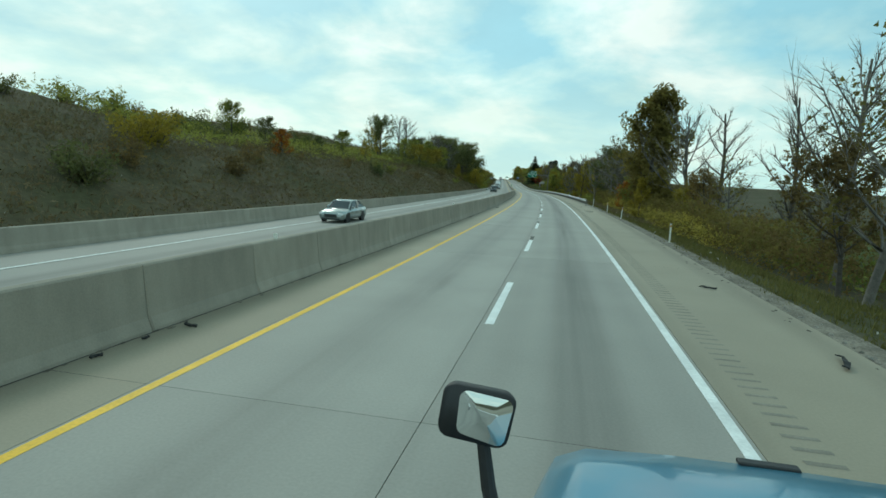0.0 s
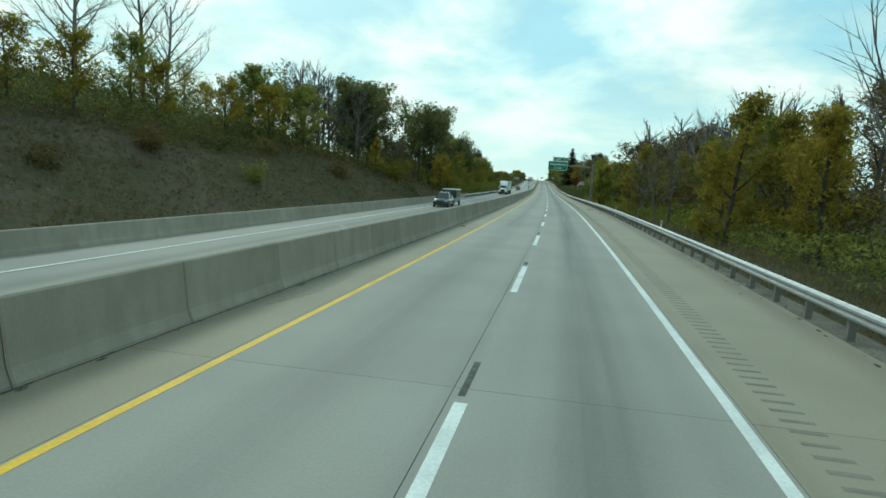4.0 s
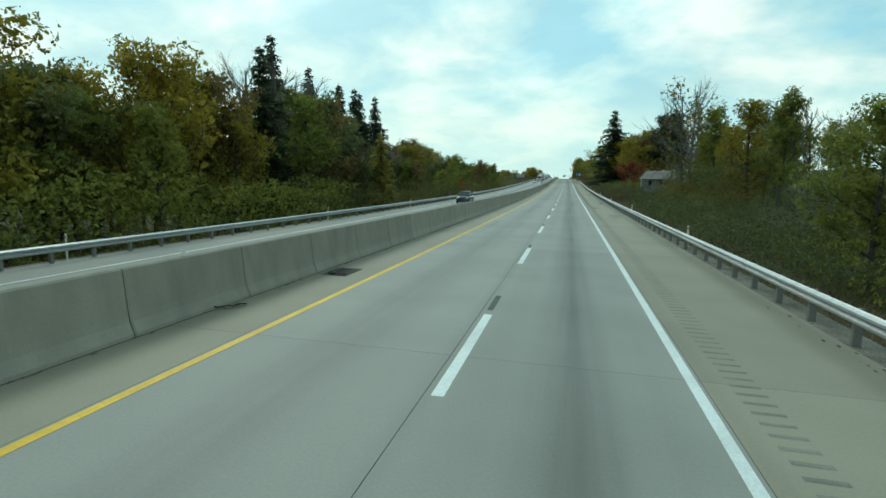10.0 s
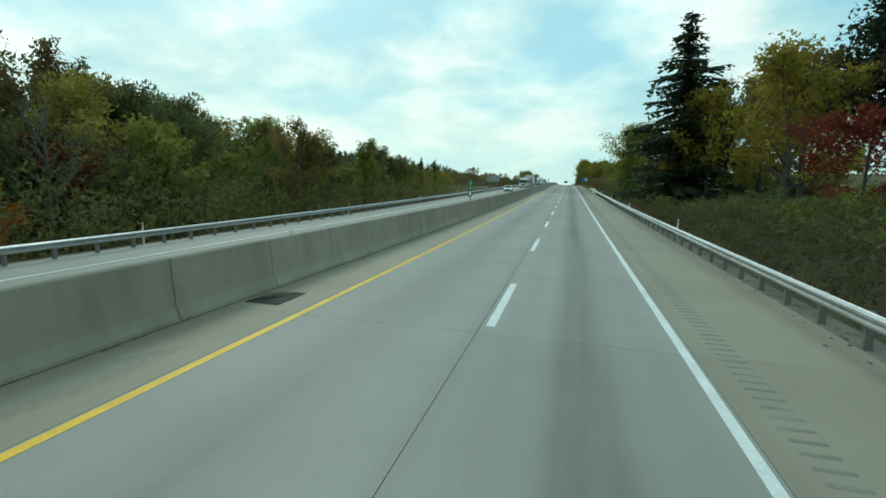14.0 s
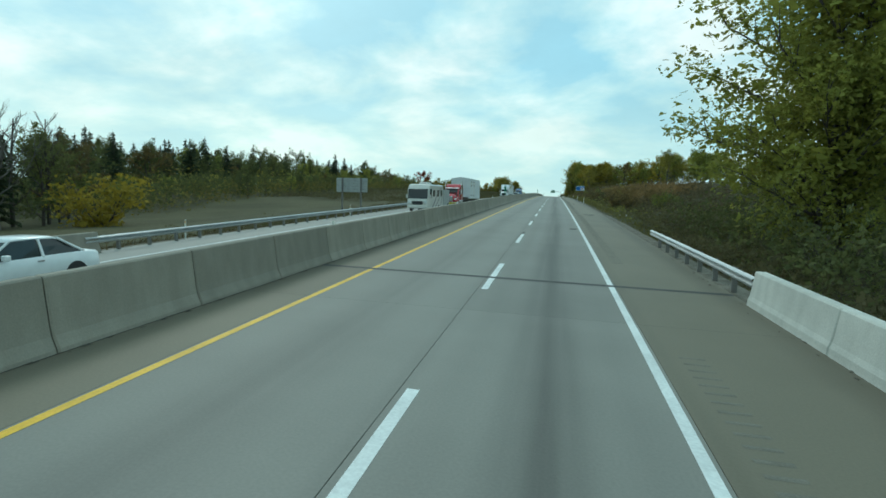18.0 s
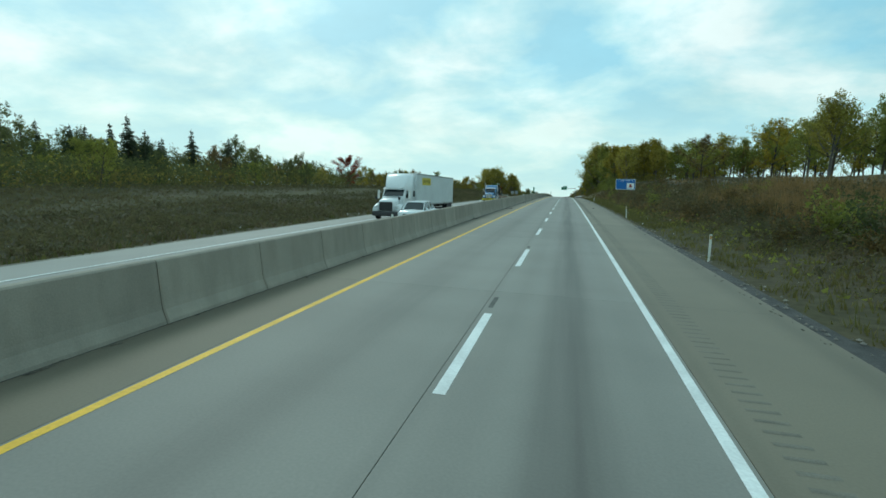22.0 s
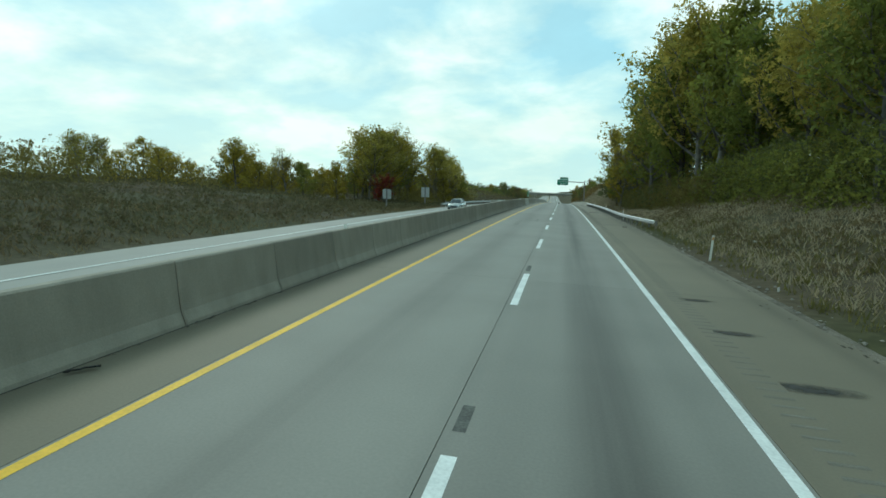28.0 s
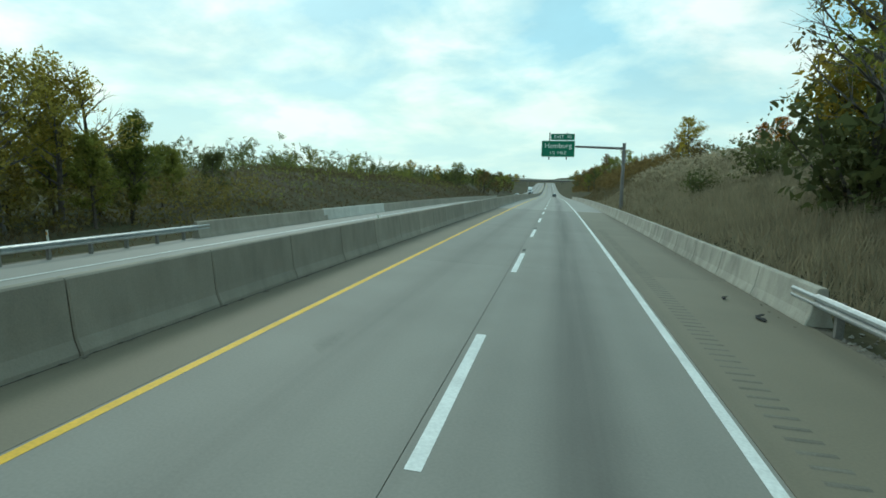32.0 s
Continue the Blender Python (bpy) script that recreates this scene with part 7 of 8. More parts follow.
            part("side_skirt", bm, M_GREYPL, g)


def box_trailer(g, y0, L, name="trailer_body", mark=True):
    bm = bmesh.new()
    box(bm, -1.29, 1.29, y0, y0 + L, 1.18, 4.08, 0.02)
    part(name, bm, M_TRAILER, g, "smooth white box trailer")
    for sg in (-1, 1):
        for k in range(26):
            bm = bmesh.new()
            y = y0 + 0.25 + (L - 0.5) * k / 25
            box(bm, sg * 1.292 - 0.006, sg * 1.292 + 0.006, y - 0.03, y + 0.03, 1.32, 3.95)
            part("seam_strip", bm, M_TRAILER, g)
        for z in (1.2, 4.04):
            bm = bmesh.new()
            box(bm, sg * 1.3 - 0.015, sg * 1.3 + 0.015, y0, y0 + L, z - 0.07, z + 0.07)
            part("rail", bm, M_ALU, g)
        for k in range(20):
            bm = bmesh.new()
            y = y0 + 0.6 + (L - 1.2) * k / 19
            box(bm, sg * 1.318 - 0.004, sg * 1.318 + 0.004, y, y + 0.22, 1.17, 1.22)
            part("reflex_strip", bm, M_FRAME, g)
        for y in (y0 + L - 2.4, y0 + L - 1.1):
            wheel(g, sg * 0.95, y, 0.52, 0.58, 0.5)
        bm = bmesh.new()
        rod(bm, (sg * 0.8, y0 + 3.0, 0.3), (sg * 0.8, y0 + 3.0, 1.2), 0.06, seg=8)
        box(bm, sg * 0.8 - 0.14, sg * 0.8 + 0.14, y0 + 2.88, y0 + 3.12, 0.24, 0.3)
        part("landing_leg", bm, M_FRAME, g)
        bm = bmesh.new()
        box(bm, sg * 1.25 - 0.02, sg * 1.25 + 0.02, y0 + L - 3.1, y0 + L - 0.5, 0.6, 1.18)
        part("mud_panel", bm, M_FRAME, g)
        if mark:
            bm = bmesh.new()
            box(bm, sg * 1.3, sg * 1.31, y0 + 1.9, y0 + 5.1, 3.05, 3.75) if sg > 0 else box(bm, -1.31, -1.3, y0 + 1.9, y0 + 5.1, 3.05, 3.75)
            p = part("placard", bm, M_YELLOWSIGN, g, "yellow placard with dark marks")
            for k, wd in enumerate((0.35, 0.3, 0.3, 0.3, 0.3, 0.3)):
                bm = bmesh.new()
                y = y0 + 2.3 + 0.42 * k
                box(bm, min(sg * 1.31, sg * 1.318), max(sg * 1.31, sg * 1.318), y, y + wd * 0.6, 3.25, 3.55)
                part("mark_bar", bm, M_FRAME, p)
    bm = bmesh.new()
    box(bm, -0.5, 0.5, y0 + L - 3.4, y0 + L - 0.3, 0.75, 1.18)
    rod(bm, (-1, y0 + L - 2.4, 0.52), (1, y0 + L - 2.4, 0.52), 0.08, seg=8)
    rod(bm, (-1, y0 + L - 1.1, 0.52), (1, y0 + L - 1.1, 0.52), 0.08, seg=8)
    box(bm, -1.1, 1.1, y0 + L - 0.12, y0 + L, 0.5, 0.6)
    part("bogie", bm, M_FRAME, g)


U_OUT = -12.75
car(place(32.5, -13.2), P_SILVER, "silver green saloon car on the far carriageway", L=4.6)
suv = car(place(182.0, U_OUT), P_DARK, "dark green estate car with roof bars towing a trailer", L=4.8, w=0.96, roof=1.72, belt=1.08, nose=0.9, hood=1.08, cab=(1.2, 1.85, 4.0, 4.65), tail=1.15, r=0.37, rack=True)
tr = thing("cargo_trailer", place(188.1, U_OUT), "small black box trailer with white roof edges", "trailer")
bm = bmesh.new()
box(bm, -0.95, 0.95, 0, 3.4, 0.5, 2.15, 0.06)
part("box_body", bm, P_GREY, tr, "black painted box")
bm = bmesh.new()
box(bm, -0.97, 0.97, -0.02, 3.42, 2.12, 2.24, 0.05)
part("roof_cap", bm, P_WHITE, tr, "white roof cap")
bm = bmesh.new()
box(bm, -0.96, 0.96, -0.03, 0.03, 0.5, 1.05, 0.01)
part("stone_guard", bm, M_ALU, tr, "bare metal stone guard")
bm = bmesh.new()
rod(bm, (-0.5, 0, 0.45), (0, -1.2, 0.45), 0.04, seg=6)
rod(bm, (0.5, 0, 0.45), (0, -1.2, 0.45), 0.04, seg=6)
part("drawbar", bm, M_FRAME, tr)
for x_ in (-1.02, 1.02):
    wheel(tr, x_, 2.2, 0.33, 0.2)
    bm = bmesh.new()
    box(bm, x_ - 0.13, x_ + 0.13, 1.8, 2.6, 0.66, 0.72, 0.02)
    part("mudguard", bm, M_ALU, tr)

semi = thing("articulated_truck", place(279.7, U_OUT - 0.35), "white truck tractor with a long white box trailer", "truck")
tractor(semi, P_WHITE, "aero")
box_trailer(semi, 4.95, 15.6)
car(place(369.0, U_OUT), P_GREY, "dark grey estate car on the far carriageway", L=4.7, w=0.93, roof=1.68, belt=1.05, nose=0.88, hood=1.03, cab=(1.15, 1.8, 3.8, 4.5), tail=1.12, r=0.36)
car(place(540.5, U_OUT), P_WHITE, "white saloon car beside the bridge", L=4.7)

# motor home with a cargo box behind
rv = thing("motor_home", place(588.0, -12.9), "cream motor home with grey swooshes and dark windows", "motor home")
secs_ = []
for y_, hw_, z0_, z1_ in ((0.0, 1.05, 0.45, 1.25), (0.12, 1.17, 0.42, 1.5), (0.35, 1.2, 0.4, 2.5), (0.75, 1.22, 0.4, 3.0), (1.1, 1.22, 0.4, 3.1), (7.9, 1.22, 0.45, 3.15), (8.0, 1.18, 0.5, 3.1)):
    secs_.append((y_, sym([(0, z0_), (hw_, z0_), (hw_, (z0_ + z1_) / 2), (hw_ * 0.99, z1_ - 0.12), (hw_ * 0.9, z1_), (0, z1_ + 0.04)])))
part("shell", loft(secs_), P_CREAM, rv, "", False)
pane(rv, "windscreen", ((-1.1, 0.09, 1.5), (1.1, 0.09, 1.5), (1.1, 0.33, 2.55), (-1.1, 0.33, 2.55)), M_SCREEN, "tall dark windscreen", 0.03)
bm = bmesh.new()
box(bm, -0.6, 0.6, -0.06, 0.05, 0.85, 1.2, 0.03)
part("grille", bm, M_BLACK, rv)
bm = bmesh.new()
box(bm, -1.15, 1.15, -0.12, 0.2, 0.42, 0.75, 0.08)
part("bumper", bm, P_CREAM, rv)
for sg in (-1, 1):
    bm = bmesh.new()
    box(bm, sg * 0.9 - 0.16, sg * 0.9 + 0.16, -0.05, 0.1, 0.95, 1.25, 0.05)
    part("headlight", bm, M_LAMP, rv)
    for a_, b_, c_, d_ in ((0.75, 1.75, 1.6, 2.6), (2.3, 3.3, 1.75, 2.45), (4.6, 5.5, 1.75, 2.5), (6.4, 7.1, 1.8, 2.5)):
        bm = bmesh.new()
        box(bm, sg * 1.225 - 0.012, sg * 1.225 + 0.012, a_, b_, c_, d_, 0.008)
        part("window", bm, M_SCREEN, rv, "dark side window")
    for y0_, z0_, y1_, z1_, w_ in ((2.0, 0.55, 4.6, 2.2, 0.28), (4.6, 2.2, 6.6, 2.75, 0.2), (3.4, 0.55, 6.4, 1.9, 0.2), (6.4, 0.8, 7.7, 2.6, 0.16)):
        pane(rv, "swoosh", ((sg * 1.235, y0_, z0_), (sg * 1.235, y0_ + w_ * 2, z0_), (sg * 1.235, y1_ + w_, z1_), (sg * 1.235, y1_, z1_)), M_SWOOSH, "grey printed swoosh", 0.006)
    wheel(rv, sg * 1.0, 1.35, 0.42, 0.26)
    wheel(rv, sg * 0.98, 5.4, 0.42, 0.5)
    bm = bmesh.new()
    box(bm, sg * 1.36 - 0.08, sg * 1.36 + 0.08, 0.45, 0.6, 1.55, 1.95, 0.03)
    part("side_mirror", bm, P_CREAM, rv)
for y_ in (2.2, 4.2):
    bm = bmesh.new()
    box(bm, -0.4, 0.4, y_, y_ + 0.8, 3.15, 3.38, 0.08)
    part("roof_vent", bm, M_TRIM, rv)
ct = thing("cargo_trailer", place(597.4, -12.9), "plain grey box trailer behind the motor home", "trailer")
bm = bmesh.new()
box(bm, -1.0, 1.0, 0, 3.6, 0.45, 2.45, 0.05)
part("box_body", bm, M_ALU, ct)
for x_ in (-1.02, 1.02):
    wheel(ct, x_, 2.6, 0.36, 0.2)
bm = bmesh.new()
rod(bm, (0, 0, 0.45), (0, -1.3, 0.45), 0.05, seg=6)
part("drawbar", bm, M_FRAME, ct)

red = thing("articulated_truck", place(604.8, U_OUT), "red bonneted truck carrying a white building module", "truck")
tractor(red, P_RED, "classic")
bm = bmesh.new()
box(bm, -1.2, 1.2, 5.6, 9.6, 1.15, 1.4, 0.03)
box(bm, -1.2, 1.2, 9.4, 21.0, 0.7, 1.0, 0.03)
part("lowbed_deck", bm, M_FRAME, red)
for sg in (-1, 1):
    for y_ in (17.6, 18.8, 20.0):
        wheel(red, sg * 0.95, y_, 0.45, 0.5, 0.5)
module = thing("building_module", place(604.8 + 9.6, U_OUT, surf(610, U_OUT) + 1.0), "white prefabricated building with two side doors", "building")
bm = bmesh.new()
pts_ = [(-1.5, 0), (1.5, 0), (1.5, 3.15), (0, 3.35), (-1.5, 3.15)]
a_ = [bm.verts.new((x, 0, z)) for x, z in pts_]
b_ = [bm.verts.new((x, 11.2, z)) for x, z in pts_]
bm.faces.new(a_)
bm.faces.new(b_[::-1])
for i_ in range(5):
    bm.faces.new((a_[i_], b_[i_], b_[(i_ + 1) % 5], a_[(i_ + 1) % 5]))
bmesh.ops.recalc_face_normals(bm, faces=bm.faces)
part("shell", bm, M_TRAILER, module)
for y_ in (0.7, 3.5):
    bm = bmesh.new()
    box(bm, 1.5, 1.53, y_, y_ + 1.1, 0.5, 2.65)
    d_ = part("door", bm, M_TRIM, module, "white door with a small dark pane")
    bm = bmesh.new()
    box(bm, 1.53, 1.545, y_ + 0.45, y_ + 0.65, 1.85, 2.2)
    part("pane", bm, M_GLASS, d_)
    for z_, e_ in ((0.5, 0.04), (2.65, 0.04)):
        bm = bmesh.new()
        box(bm, 1.5, 1.54, y_ - 0.08, y_ + 1.18, z_ - e_, z_ + e_)
        part("frame", bm, M_FRAME, d_)
bm = bmesh.new()
box(bm, -1.1, 1.1, -0.1, -0.06, 0.36, 0.66)
p_ = part("load_board", bm, M_YELLOWSIGN, red, "yellow load board with dark letters")
lettering("OVERSIZE LOAD", 0.24, 0, 0.51, -0.105, M_FRAME, p_, width=1.95)

semi2 = thing("articulated_truck", place(691.0, U_OUT - 0.3), "white truck tractor with a white box trailer beside a car", "truck")
tractor(semi2, P_WHITE, "aero")
box_trailer(semi2, 4.95, 16.1)
car(place(685.0, -9.2), P_WHITE, "white estate car overtaking the truck", L=4.5, w=0.93, roof=1.66, belt=1.05, nose=0.9, hood=1.03, cab=(1.1, 1.8, 3.7, 4.35), tail=1.15, r=0.36)

low = thing("articulated_truck", place(750.0, U_OUT), "blue truck with a long flat trailer and a yellow load board", "truck")
tractor(low, P_BLUE, "classic")
bm = bmesh.new()
box(bm, -1.25, 1.25, -0.1, -0.06, 0.34, 0.74)
p_ = part("load_board", bm, M_YELLOWSIGN, low, "yellow load board with dark letters")
lettering("OVERSIZE LOAD", 0.3, 0, 0.54, -0.105, M_FRAME, p_, width=2.2)
bm = bmesh.new()
box(bm, -1.25, 1.25, 5.6, 9.8, 1.15, 1.35, 0.03)
box(bm, -1.25, 1.25, 9.6, 24.0, 0.75, 0.98, 0.03)
part("flat_deck", bm, M_BROWNPOST, low, "worn timber trailer deck")
for sg in (-1, 1):
    for y_ in (20.0, 21.3, 22.6):
        wheel(low, sg * 0.95, y_, 0.45, 0.5, 0.5)
for k_ in range(6):
    bm = bmesh.new()
    box(bm, -1.1 + 0.44 * k_ - 0.04, -1.1 + 0.44 * k_ + 0.04, 23.9, 24.0, 0.98, 1.5)
    part("stake", bm, M_TRIM, low)
M_TRACGREEN = paint("tractor green", (0.03, 0.13, 0.03))
farm = thing("farm_tractor", place(750.0 + 9.0, U_OUT, surf(760, U_OUT) + 1.0), "green farm tractor with yellow wheel rims on the trailer", "tractor")
bm = bmesh.new()
box(bm, -0.4, 0.4, 2.2, 4.0, 0.9, 1.55, 0.08)
part("bonnet", bm, M_TRACGREEN, farm)
bm = bmesh.new()
box(bm, -0.75, 0.75, 0.6, 2.2, 0.8, 1.4, 0.06)
part("body", bm, M_TRACGREEN, farm)
bm = bmesh.new()
box(bm, -0.72, 0.72, 0.7, 2.1, 1.4, 2.45, 0.05)
part("cab_glass", bm, M_SCREEN, farm)
bm = bmesh.new()
box(bm, -0.8, 0.8, 0.6, 2.2, 2.42, 2.58, 0.05)
part("cab_roof", bm, M_TRACGREEN, farm)
for x_ in (-0.85, 0.85):
    for y_, r_w in ((1.0, 0.85), (3.5, 0.55)):
        w_ = wheel(farm, x_, y_, r_w, 0.4, 0.5)
        for c_ in w_.children:
            c_.data.materials[0] = M_YELLOWSIGN
car(place(894.0, U_OUT), P_SILVER, "silver saloon car by the far wood", L=4.7)


car(place(1190, 1.9, yaw=180), P_GREY, "dark car far ahead on the carriageway", L=4.6)
car(place(1150, -12.7), P_WHITE, "white car far off on the oncoming side", L=4.6)
semi3 = thing("articulated_truck", place(1290, U_OUT), "white truck far off on the oncoming side", "truck")
tractor(semi3, P_WHITE, "aero")
box_trailer(semi3, 4.95, 16.1)


# ---- the blue truck from whose cab the drive begins ----
M_TRUCKBLUE = paint("sky blue truck enamel", (0.06, 0.20, 0.30), 0.3, 0.1)
M_MIRROR = bpy.data.materials.new("mirror glass")
M_MIRROR.use_nodes = True
_b = M_MIRROR.node_tree.nodes["Principled BSDF"]
_b.inputs["Metallic"].default_value, _b.inputs["Roughness"].default_value, _b.inputs["Base Color"].default_value = 1.0, 0.03, (0.75, 0.78, 0.78, 1)
own = thing("truck_front", place(0, 0), "front end of a sky blue truck with a hood mirror", "truck")
X0 = 2.38
hs = []
for y_, hw_, zt_ in ((0.55, 1.04, 1.9), (1.0, 1.03, 1.885), (1.5, 1.02, 1.85), (1.9, 1.0, 1.80), (2.15, 0.97, 1.745), (2.3, 0.93, 1.66), (2.38, 0.86, 1.5), (2.42, 0.76, 1.2), (2.42, 0.76, 0.8)):
    hs.append((y_, [(X0 + x, z) for x, z in sym([(0, 0.75), (hw_ * 0.99, 0.75), (hw_, zt_ - 0.45), (hw_ * 0.985, zt_ - 0.2), (hw_ * 0.93, zt_ - 0.08), (hw_ * 0.8, zt_ - 0.022), (hw_ * 0.45, zt_), (0, zt_ + 0.006)])]))
part("hood", loft(hs), M_TRUCKBLUE, own, "glossy sky blue hood", True)
bm = bmesh.new()
box(bm, 2.2, 2.43, 2.13, 2.18, 1.745, 1.765, 0.008)
part("hood_latch", bm, M_BLACK, own, "black rubber hood grip")
for sg in (-1, 1):
    fs = []
    for y_, z0_, z1_ in ((0.6, 0.7, 1.15), (0.85, 1.1, 1.35), (1.3, 1.15, 1.42), (1.75, 1.1, 1.36), (2.15, 0.8, 1.2), (2.4, 0.65, 0.95)):
        fs.append((y_, [(X0 + sg * 0.85, z0_), (X0 + sg * 1.2, z0_), (X0 + sg * 1.2, z1_ - 0.1), (X0 + sg * 1.1, z1_), (X0 + sg * 0.85, z1_ + 0.04)]))
    part("fender", loft(fs), M_TRUCKBLUE, own, "", True)
    wheel(own, X0 + sg * 1.02, 1.3, 0.52, 0.3, 0.55)
    bm = bmesh.new()
    box(bm, X0 + sg * 0.5 - 0.1, X0 + sg * 0.5 + 0.1, 0.2, 2.3, 0.6, 0.85)
    part("chassis_rail", bm, M_FRAME, own)
    bm = bmesh.new()
    box(bm, X0 + sg * 0.98 - 0.14, X0 + sg * 0.98 + 0.14, 2.2, 2.42, 0.95, 1.2, 0.05)
    part("headlight", bm, M_LAMP, own)
bm = bmesh.new()
box(bm, X0 - 1.2, X0 + 1.2, 2.35, 2.6, 0.35, 0.72, 0.08)
part("bumper", bm, M_CHROME, own)
bm = bmesh.new()
box(bm, X0 - 0.6, X0 + 0.6, 2.41, 2.46, 0.8, 1.45, 0.03)
part("grille", bm, M_CHROME, own)
bm = bmesh.new()
rod(bm, (X0 - 1.0, 1.3, 0.52), (X0 + 1.0, 1.3, 0.52), 0.08, seg=8)
part("axle", bm, M_FRAME, own)
own.matrix_basis = place(-0.38, MEDIAN, 0.0) @ Matrix.Rotation(-math.atan(bank(0)), 4, "Y") @ Matrix.Translation((-MEDIAN + 1.46, 0, 0)) @ Matrix.Rotation(radians(0.40), 4, "Z") @ Matrix.Translation((-1.42, 0.11, 0))
mir = new("hood_mirror")
mir.parent = own
mir.matrix_basis = pose(1.217, 1.43, 2.135, -5, 7, 6)
bm = bmesh.new()
ring = []
for y_, k_ in ((0.0, 1.0), (0.02, 1.03), (0.06, 0.97), (0.1, 0.7)):
    pts_ = []
    for cx_, cz_, a0_ in ((0.075, 0.05, 0), (-0.075, 0.05, 90), (-0.075, -0.045, 180), (0.07, -0.05, 270)):
        for i_ in range(5):
            a_ = radians(a0_ + 22.5 * i_)
            pts_.append(((cx_ + 0.036 * math.cos(a_)) * k_, (cz_ + 0.034 * math.sin(a_)) * k_))
    ring.append((y_, pts_))
part("housing", loft(ring), M_BLACK, mir, "glossy black mirror housing", True)
bm = bmesh.new()
gv_ = []
for cx_, cz_, a0_ in ((0.078, 0.045, 0), (-0.035, 0.05, 90), (-0.03, -0.035, 180), (0.07, -0.05, 270)):
    for i_ in range(5):
        a_ = radians(a0_ + 22.5 * i_)
        gv_.append((cx_ + 0.026 * math.cos(a_), -0.004, cz_ + 0.026 * math.sin(a_)))
c_ = bm.verts.new((0.02, -0.012, 0.0))
ring_ = [bm.verts.new(p) for p in gv_]
mid_ = [bm.verts.new((0.02 + (x - 0.02) * 0.55, -0.0095, z * 0.55)) for x, y, z in gv_]
for i_ in range(20):
    j_ = (i_ + 1) % 20
    bm.faces.new((ring_[i_], ring_[j_], mid_[j_], mid_[i_]))
    bm.faces.new((mid_[i_], mid_[j_], c_))
bmesh.ops.recalc_face_normals(bm, faces=bm.faces)
part("mirror_glass", bm, M_MIRROR, mir, "convex mirror glass", True)
bm = bmesh.new()
rod(bm, (0.03, 0.04, -0.07), (0.075, 0.03, -0.22), 0.021, 0.024, 10)
rod(bm, (0.075, 0.03, -0.22), (0.2, 0.0, -0.52), 0.024, 0.028, 10)
part("arm", bm, M_BLACK, mir, "black mirror arm")


# ---- stains and wear on the pavement ----
def stain_material(name, colour, most):
    """A thin film that fades out to its rim in an uneven way."""
    m = bpy.data.materials.new(name)
    m.use_nodes = True
    n, l = m.node_tree.nodes, m.node_tree.links
    b = n["Principled BSDF"]
    b.inputs["Base Color"].default_value, b.inputs["Roughness"].default_value = (*colour, 1), 0.7
    co, grad, tex = n.new("ShaderNodeTexCoord"), n.new("ShaderNodeTexGradient"), n.new("ShaderNodeTexNoise")
    grad.gradient_type = "SPHERICAL"
    mp = n.new("ShaderNodeMapping")
    mp.inputs["Location"].default_value, mp.inputs["Scale"].default_value = (-1, -1, 0), (2, 2, 0)
    l.new(co.outputs["Generated"], mp.inputs[0])
    l.new(mp.outputs[0], grad.inputs[0])
    tex.inputs["Scale"].default_value, tex.inputs["Detail"].default_value = 5.0, 6
    l.new(co.outputs["Object"], tex.inputs[0])
    mul = n.new("ShaderNodeMath")
    mul.operation = "MULTIPLY"
    l.new(grad.outputs["Fac"], mul.inputs[0])
    l.new(tex.outputs["Fac"], mul.inputs[1])
    rg = n.new("ShaderNodeMapRange")
    rg.inputs["From Min"].default_value, rg.inputs["From Max"].default_value = 0.1, 0.4
    rg.inputs["To Max"].default_value = most
    l.new(mul.outputs[0], rg.inputs[0])
    mix, clear = n.new("ShaderNodeMixShader"), n.new("ShaderNodeBsdfTransparent")
    l.new(rg.outputs[0], mix.inputs[0])
    l.new(clear.outputs[0], mix.inputs[1])
    l.new(b.outputs[0], mix.inputs[2])
    l.new(mix.outputs[0], n["Material Output"].inputs[0])
    return m


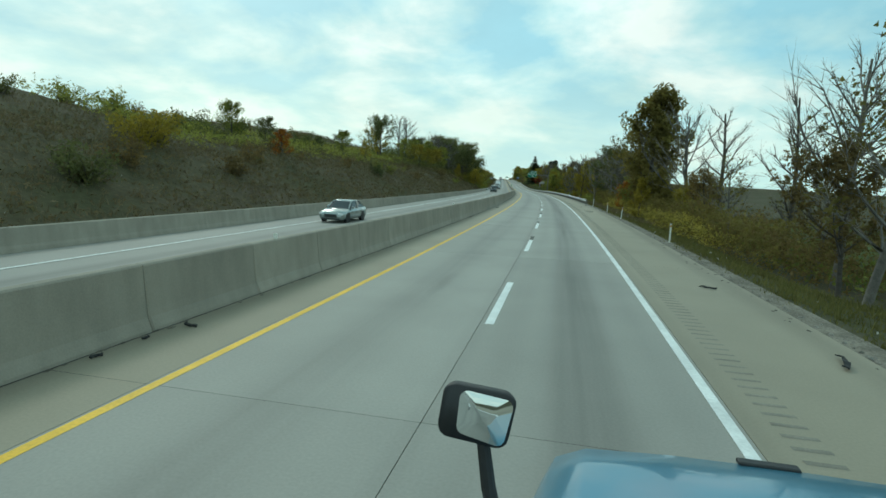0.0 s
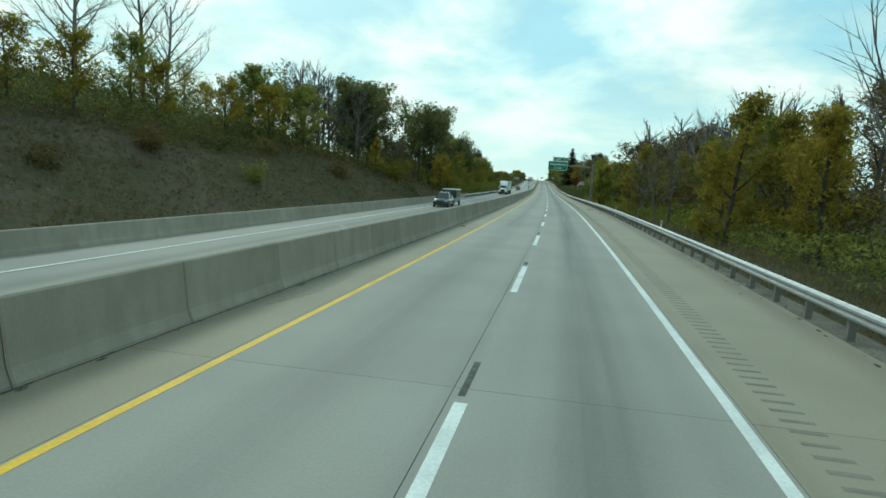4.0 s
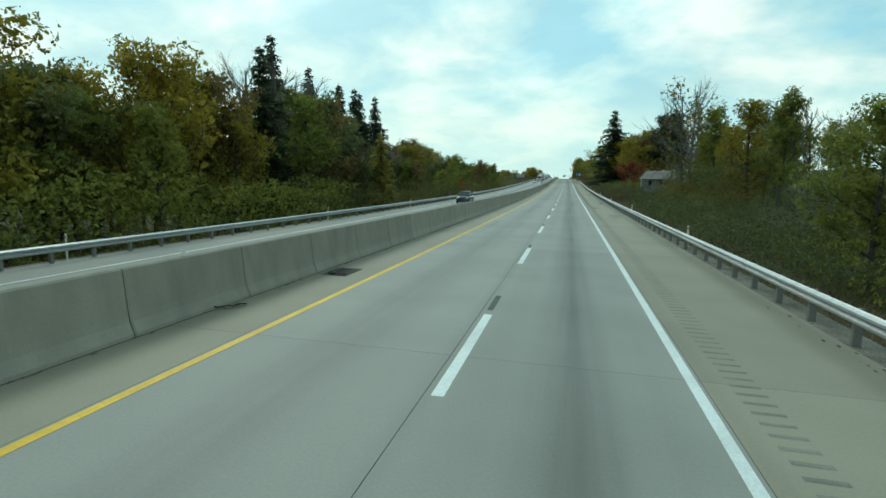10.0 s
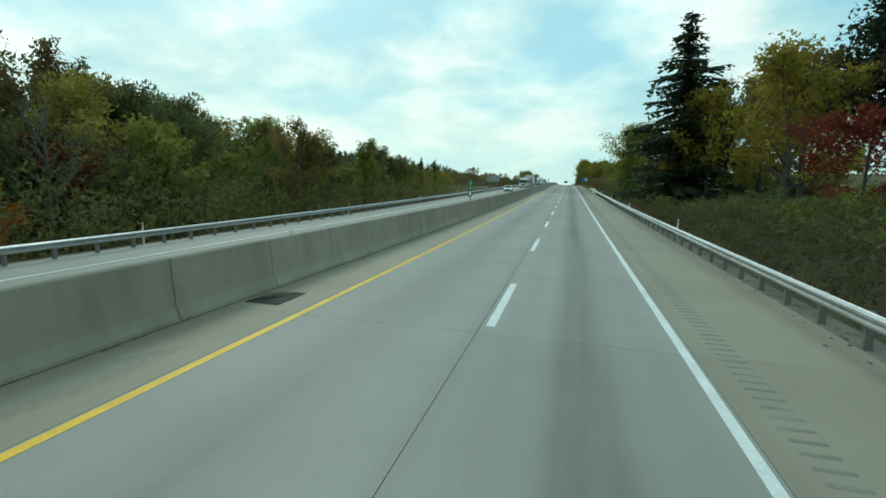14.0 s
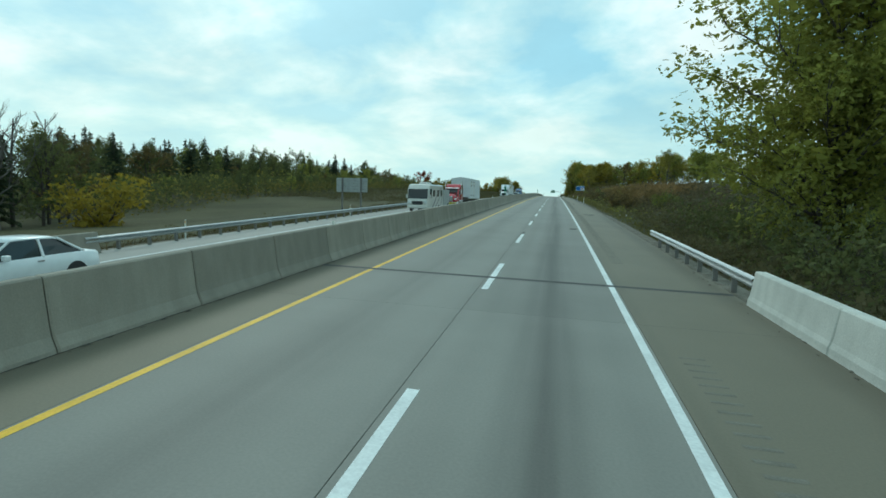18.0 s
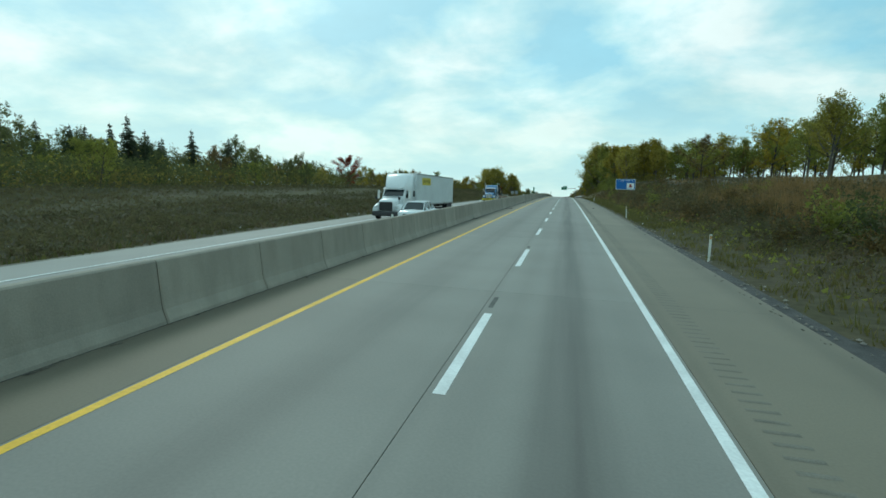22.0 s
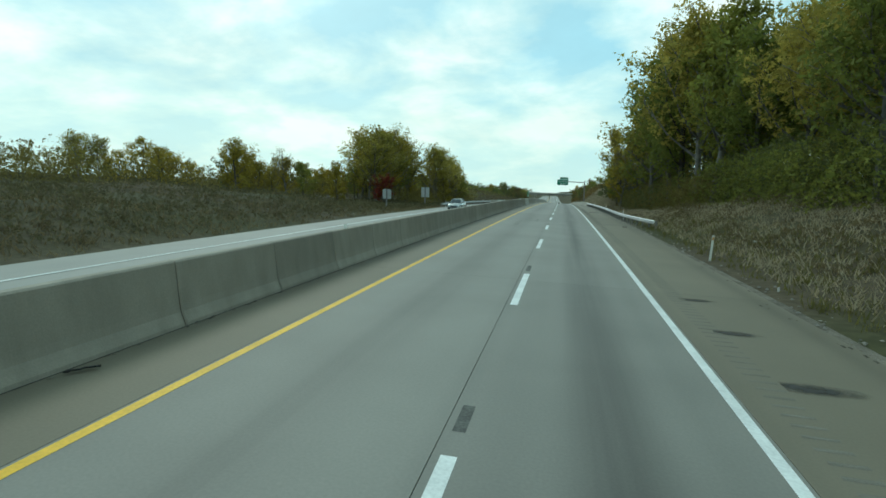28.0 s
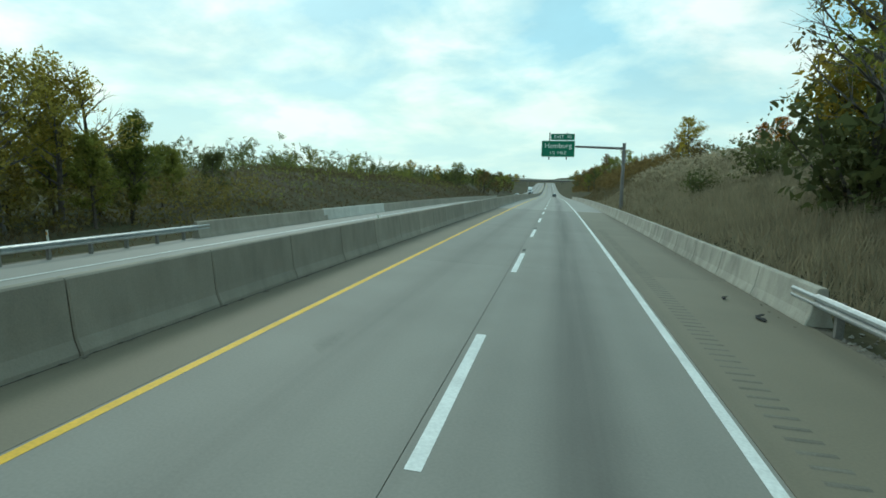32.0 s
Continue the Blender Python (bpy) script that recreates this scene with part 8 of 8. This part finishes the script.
M_STAIN = stain_material("oil stain", (0.035, 0.033, 0.03), 0.85)
M_RUBBER = stain_material("tyre rubber mark", (0.06, 0.06, 0.057), 0.1)
M_PALEWORN = stain_material("pale worn concrete", (0.36, 0.34, 0.28), 0.5)
for k_, (s_, u_, a_, b_, m_) in enumerate(((834.1, 5.0, 1.0, 0.35, M_STAIN), (837.2, 4.8, 0.8, 0.3, M_STAIN), (840.6, 4.8, 0.7, 0.28, M_STAIN), (242.4, -2.0, 0.14, 0.07, M_STAIN), (897, -2.6, 0.9, 0.3, M_STAIN), (946, -2.0, 0.35, 0.6, M_RUBBER), (951, -2.3, 0.3, 1.0, M_RUBBER),
                                           (14, -1.6, 0.35, 2.5, M_RUBBER), (118, 2.4, 0.2, 5, M_RUBBER), (212, -2.4, 0.2, 6, M_RUBBER), (296, 1.0, 0.2, 5, M_RUBBER), (330, -3.0, 0.25, 7, M_RUBBER), (402, 2.8, 0.2, 6, M_RUBBER), (506, -1.2, 0.25, 5, M_RUBBER), (604, 2.9, 0.25, 6, M_RUBBER), (866, -2.2, 0.3, 7, M_RUBBER), (872, -0.9, 0.3, 5, M_RUBBER), (926, -2.6, 0.25, 8, M_RUBBER),
                                           (62, 5.6, 0.9, 4, M_PALEWORN), (190, 5.8, 0.8, 5, M_PALEWORN), (345, 5.6, 1.0, 5, M_PALEWORN), (420, -4.6, 0.5, 4, M_PALEWORN), (590, 5.4, 0.9, 6, M_PALEWORN), (770, 5.6, 1.0, 5, M_PALEWORN), (900, 5.5, 0.9, 5, M_PALEWORN), (130, -4.7, 0.4, 4, M_PALEWORN), (270, -4.7, 0.4, 5, M_PALEWORN))):
    bm = bmesh.new()
    r_ = random.Random(k_)
    ring_ = [bm.verts.new((a_ * math.cos(t_ * 0.393) * r_.uniform(0.85, 1.1), b_ * math.sin(t_ * 0.393) * r_.uniform(0.85, 1.1), 0.0)) for t_ in range(16)]
    bm.faces.new(ring_)
    st_ = part("stain", bm, m_, None)
    st_.matrix_basis = place(s_, u_, surf(s_, u_) + 0.007)
    name_ = {"oil stain": ("oil_stain", "dark oil stain soaked into the concrete shoulder"), "tyre rubber mark": ("skid_mark", "faint black tyre rubber mark along the lane"), "pale worn concrete": ("worn_patch", "pale dusty worn patch on the concrete")}[m_.name]
    st_.name = name_[0]
    tagged(st_, name_[1], "stain")
# cast markers let into the lane
M_MARKER = material("worn cast marker", (0.30, 0.31, 0.30), 0.5, metal=0.6, vary=0.25, scale=8)
for s_ in (626.35, 685.7, 918.75):
    g_ = thing("pavement_marker", place(s_, 0.17, surf(s_, 0.17)), "worn cast metal marker let into the lane joint", "road marker", group="markers in the lane joint")
    for x_ in (-0.06, 0.06):
        bm = bmesh.new()
        box(bm, x_ - 0.015, x_ + 0.015, -0.13, 0.13, 0.002, 0.016, 0.004)
        part("keel", bm, M_MARKER, g_)
    bm = bmesh.new()
    box(bm, -0.06, 0.06, -0.05, 0.05, 0.001, 0.01, 0.003)
    part("plate", bm, M_PATCH, g_)
# a thin dark line along the foot of the barrier
tagged(ribbon("barrier_gap", -60, 1000, -5.40, -5.365, 0.004, M_JOINT, step=6), "thin dark line along the barrier's foot", "gap", kind="structure")
# dark bitumen wedge where the verge was washed out
M_BITUMEN = material("old bitumen", (0.06, 0.058, 0.055), 0.9, vary=0.25, scale=2, fine=30, bump=0.5)
tagged(ribbon("bitumen_strip", 640, 692, 6.99, 7.9, -0.012, M_BITUMEN, step=4), "dark bitumen strip along the shoulder's edge", "pavement", kind="structure")
overlay("farm_track", "pale mown track along the crest of the far bank", "track", 640, 812, -46, -38, M_FIELD, 0.07)

# ---- concrete slabs of the pavement ----
LANES = ((-5.6, -3.79, M_SHOULDER), (-3.79, 0.0, M_LANE), (0.0, 3.80, M_LANE), (3.80, 6.98, M_SHOULDER))
for k_ in range(-4, 67):
    s_ = PHASE + SLAB * k_
    late_ = s_ > 515
    for a_, b_, m_ in LANES:
        if late_:
            m_ = M_LANE2 if m_ is M_LANE else M_SHOULDER2
        slab(s_ + SEAM / 2, s_ + SLAB - SEAM / 2, a_ + SEAM / 2, b_ - SEAM / 2, m_)
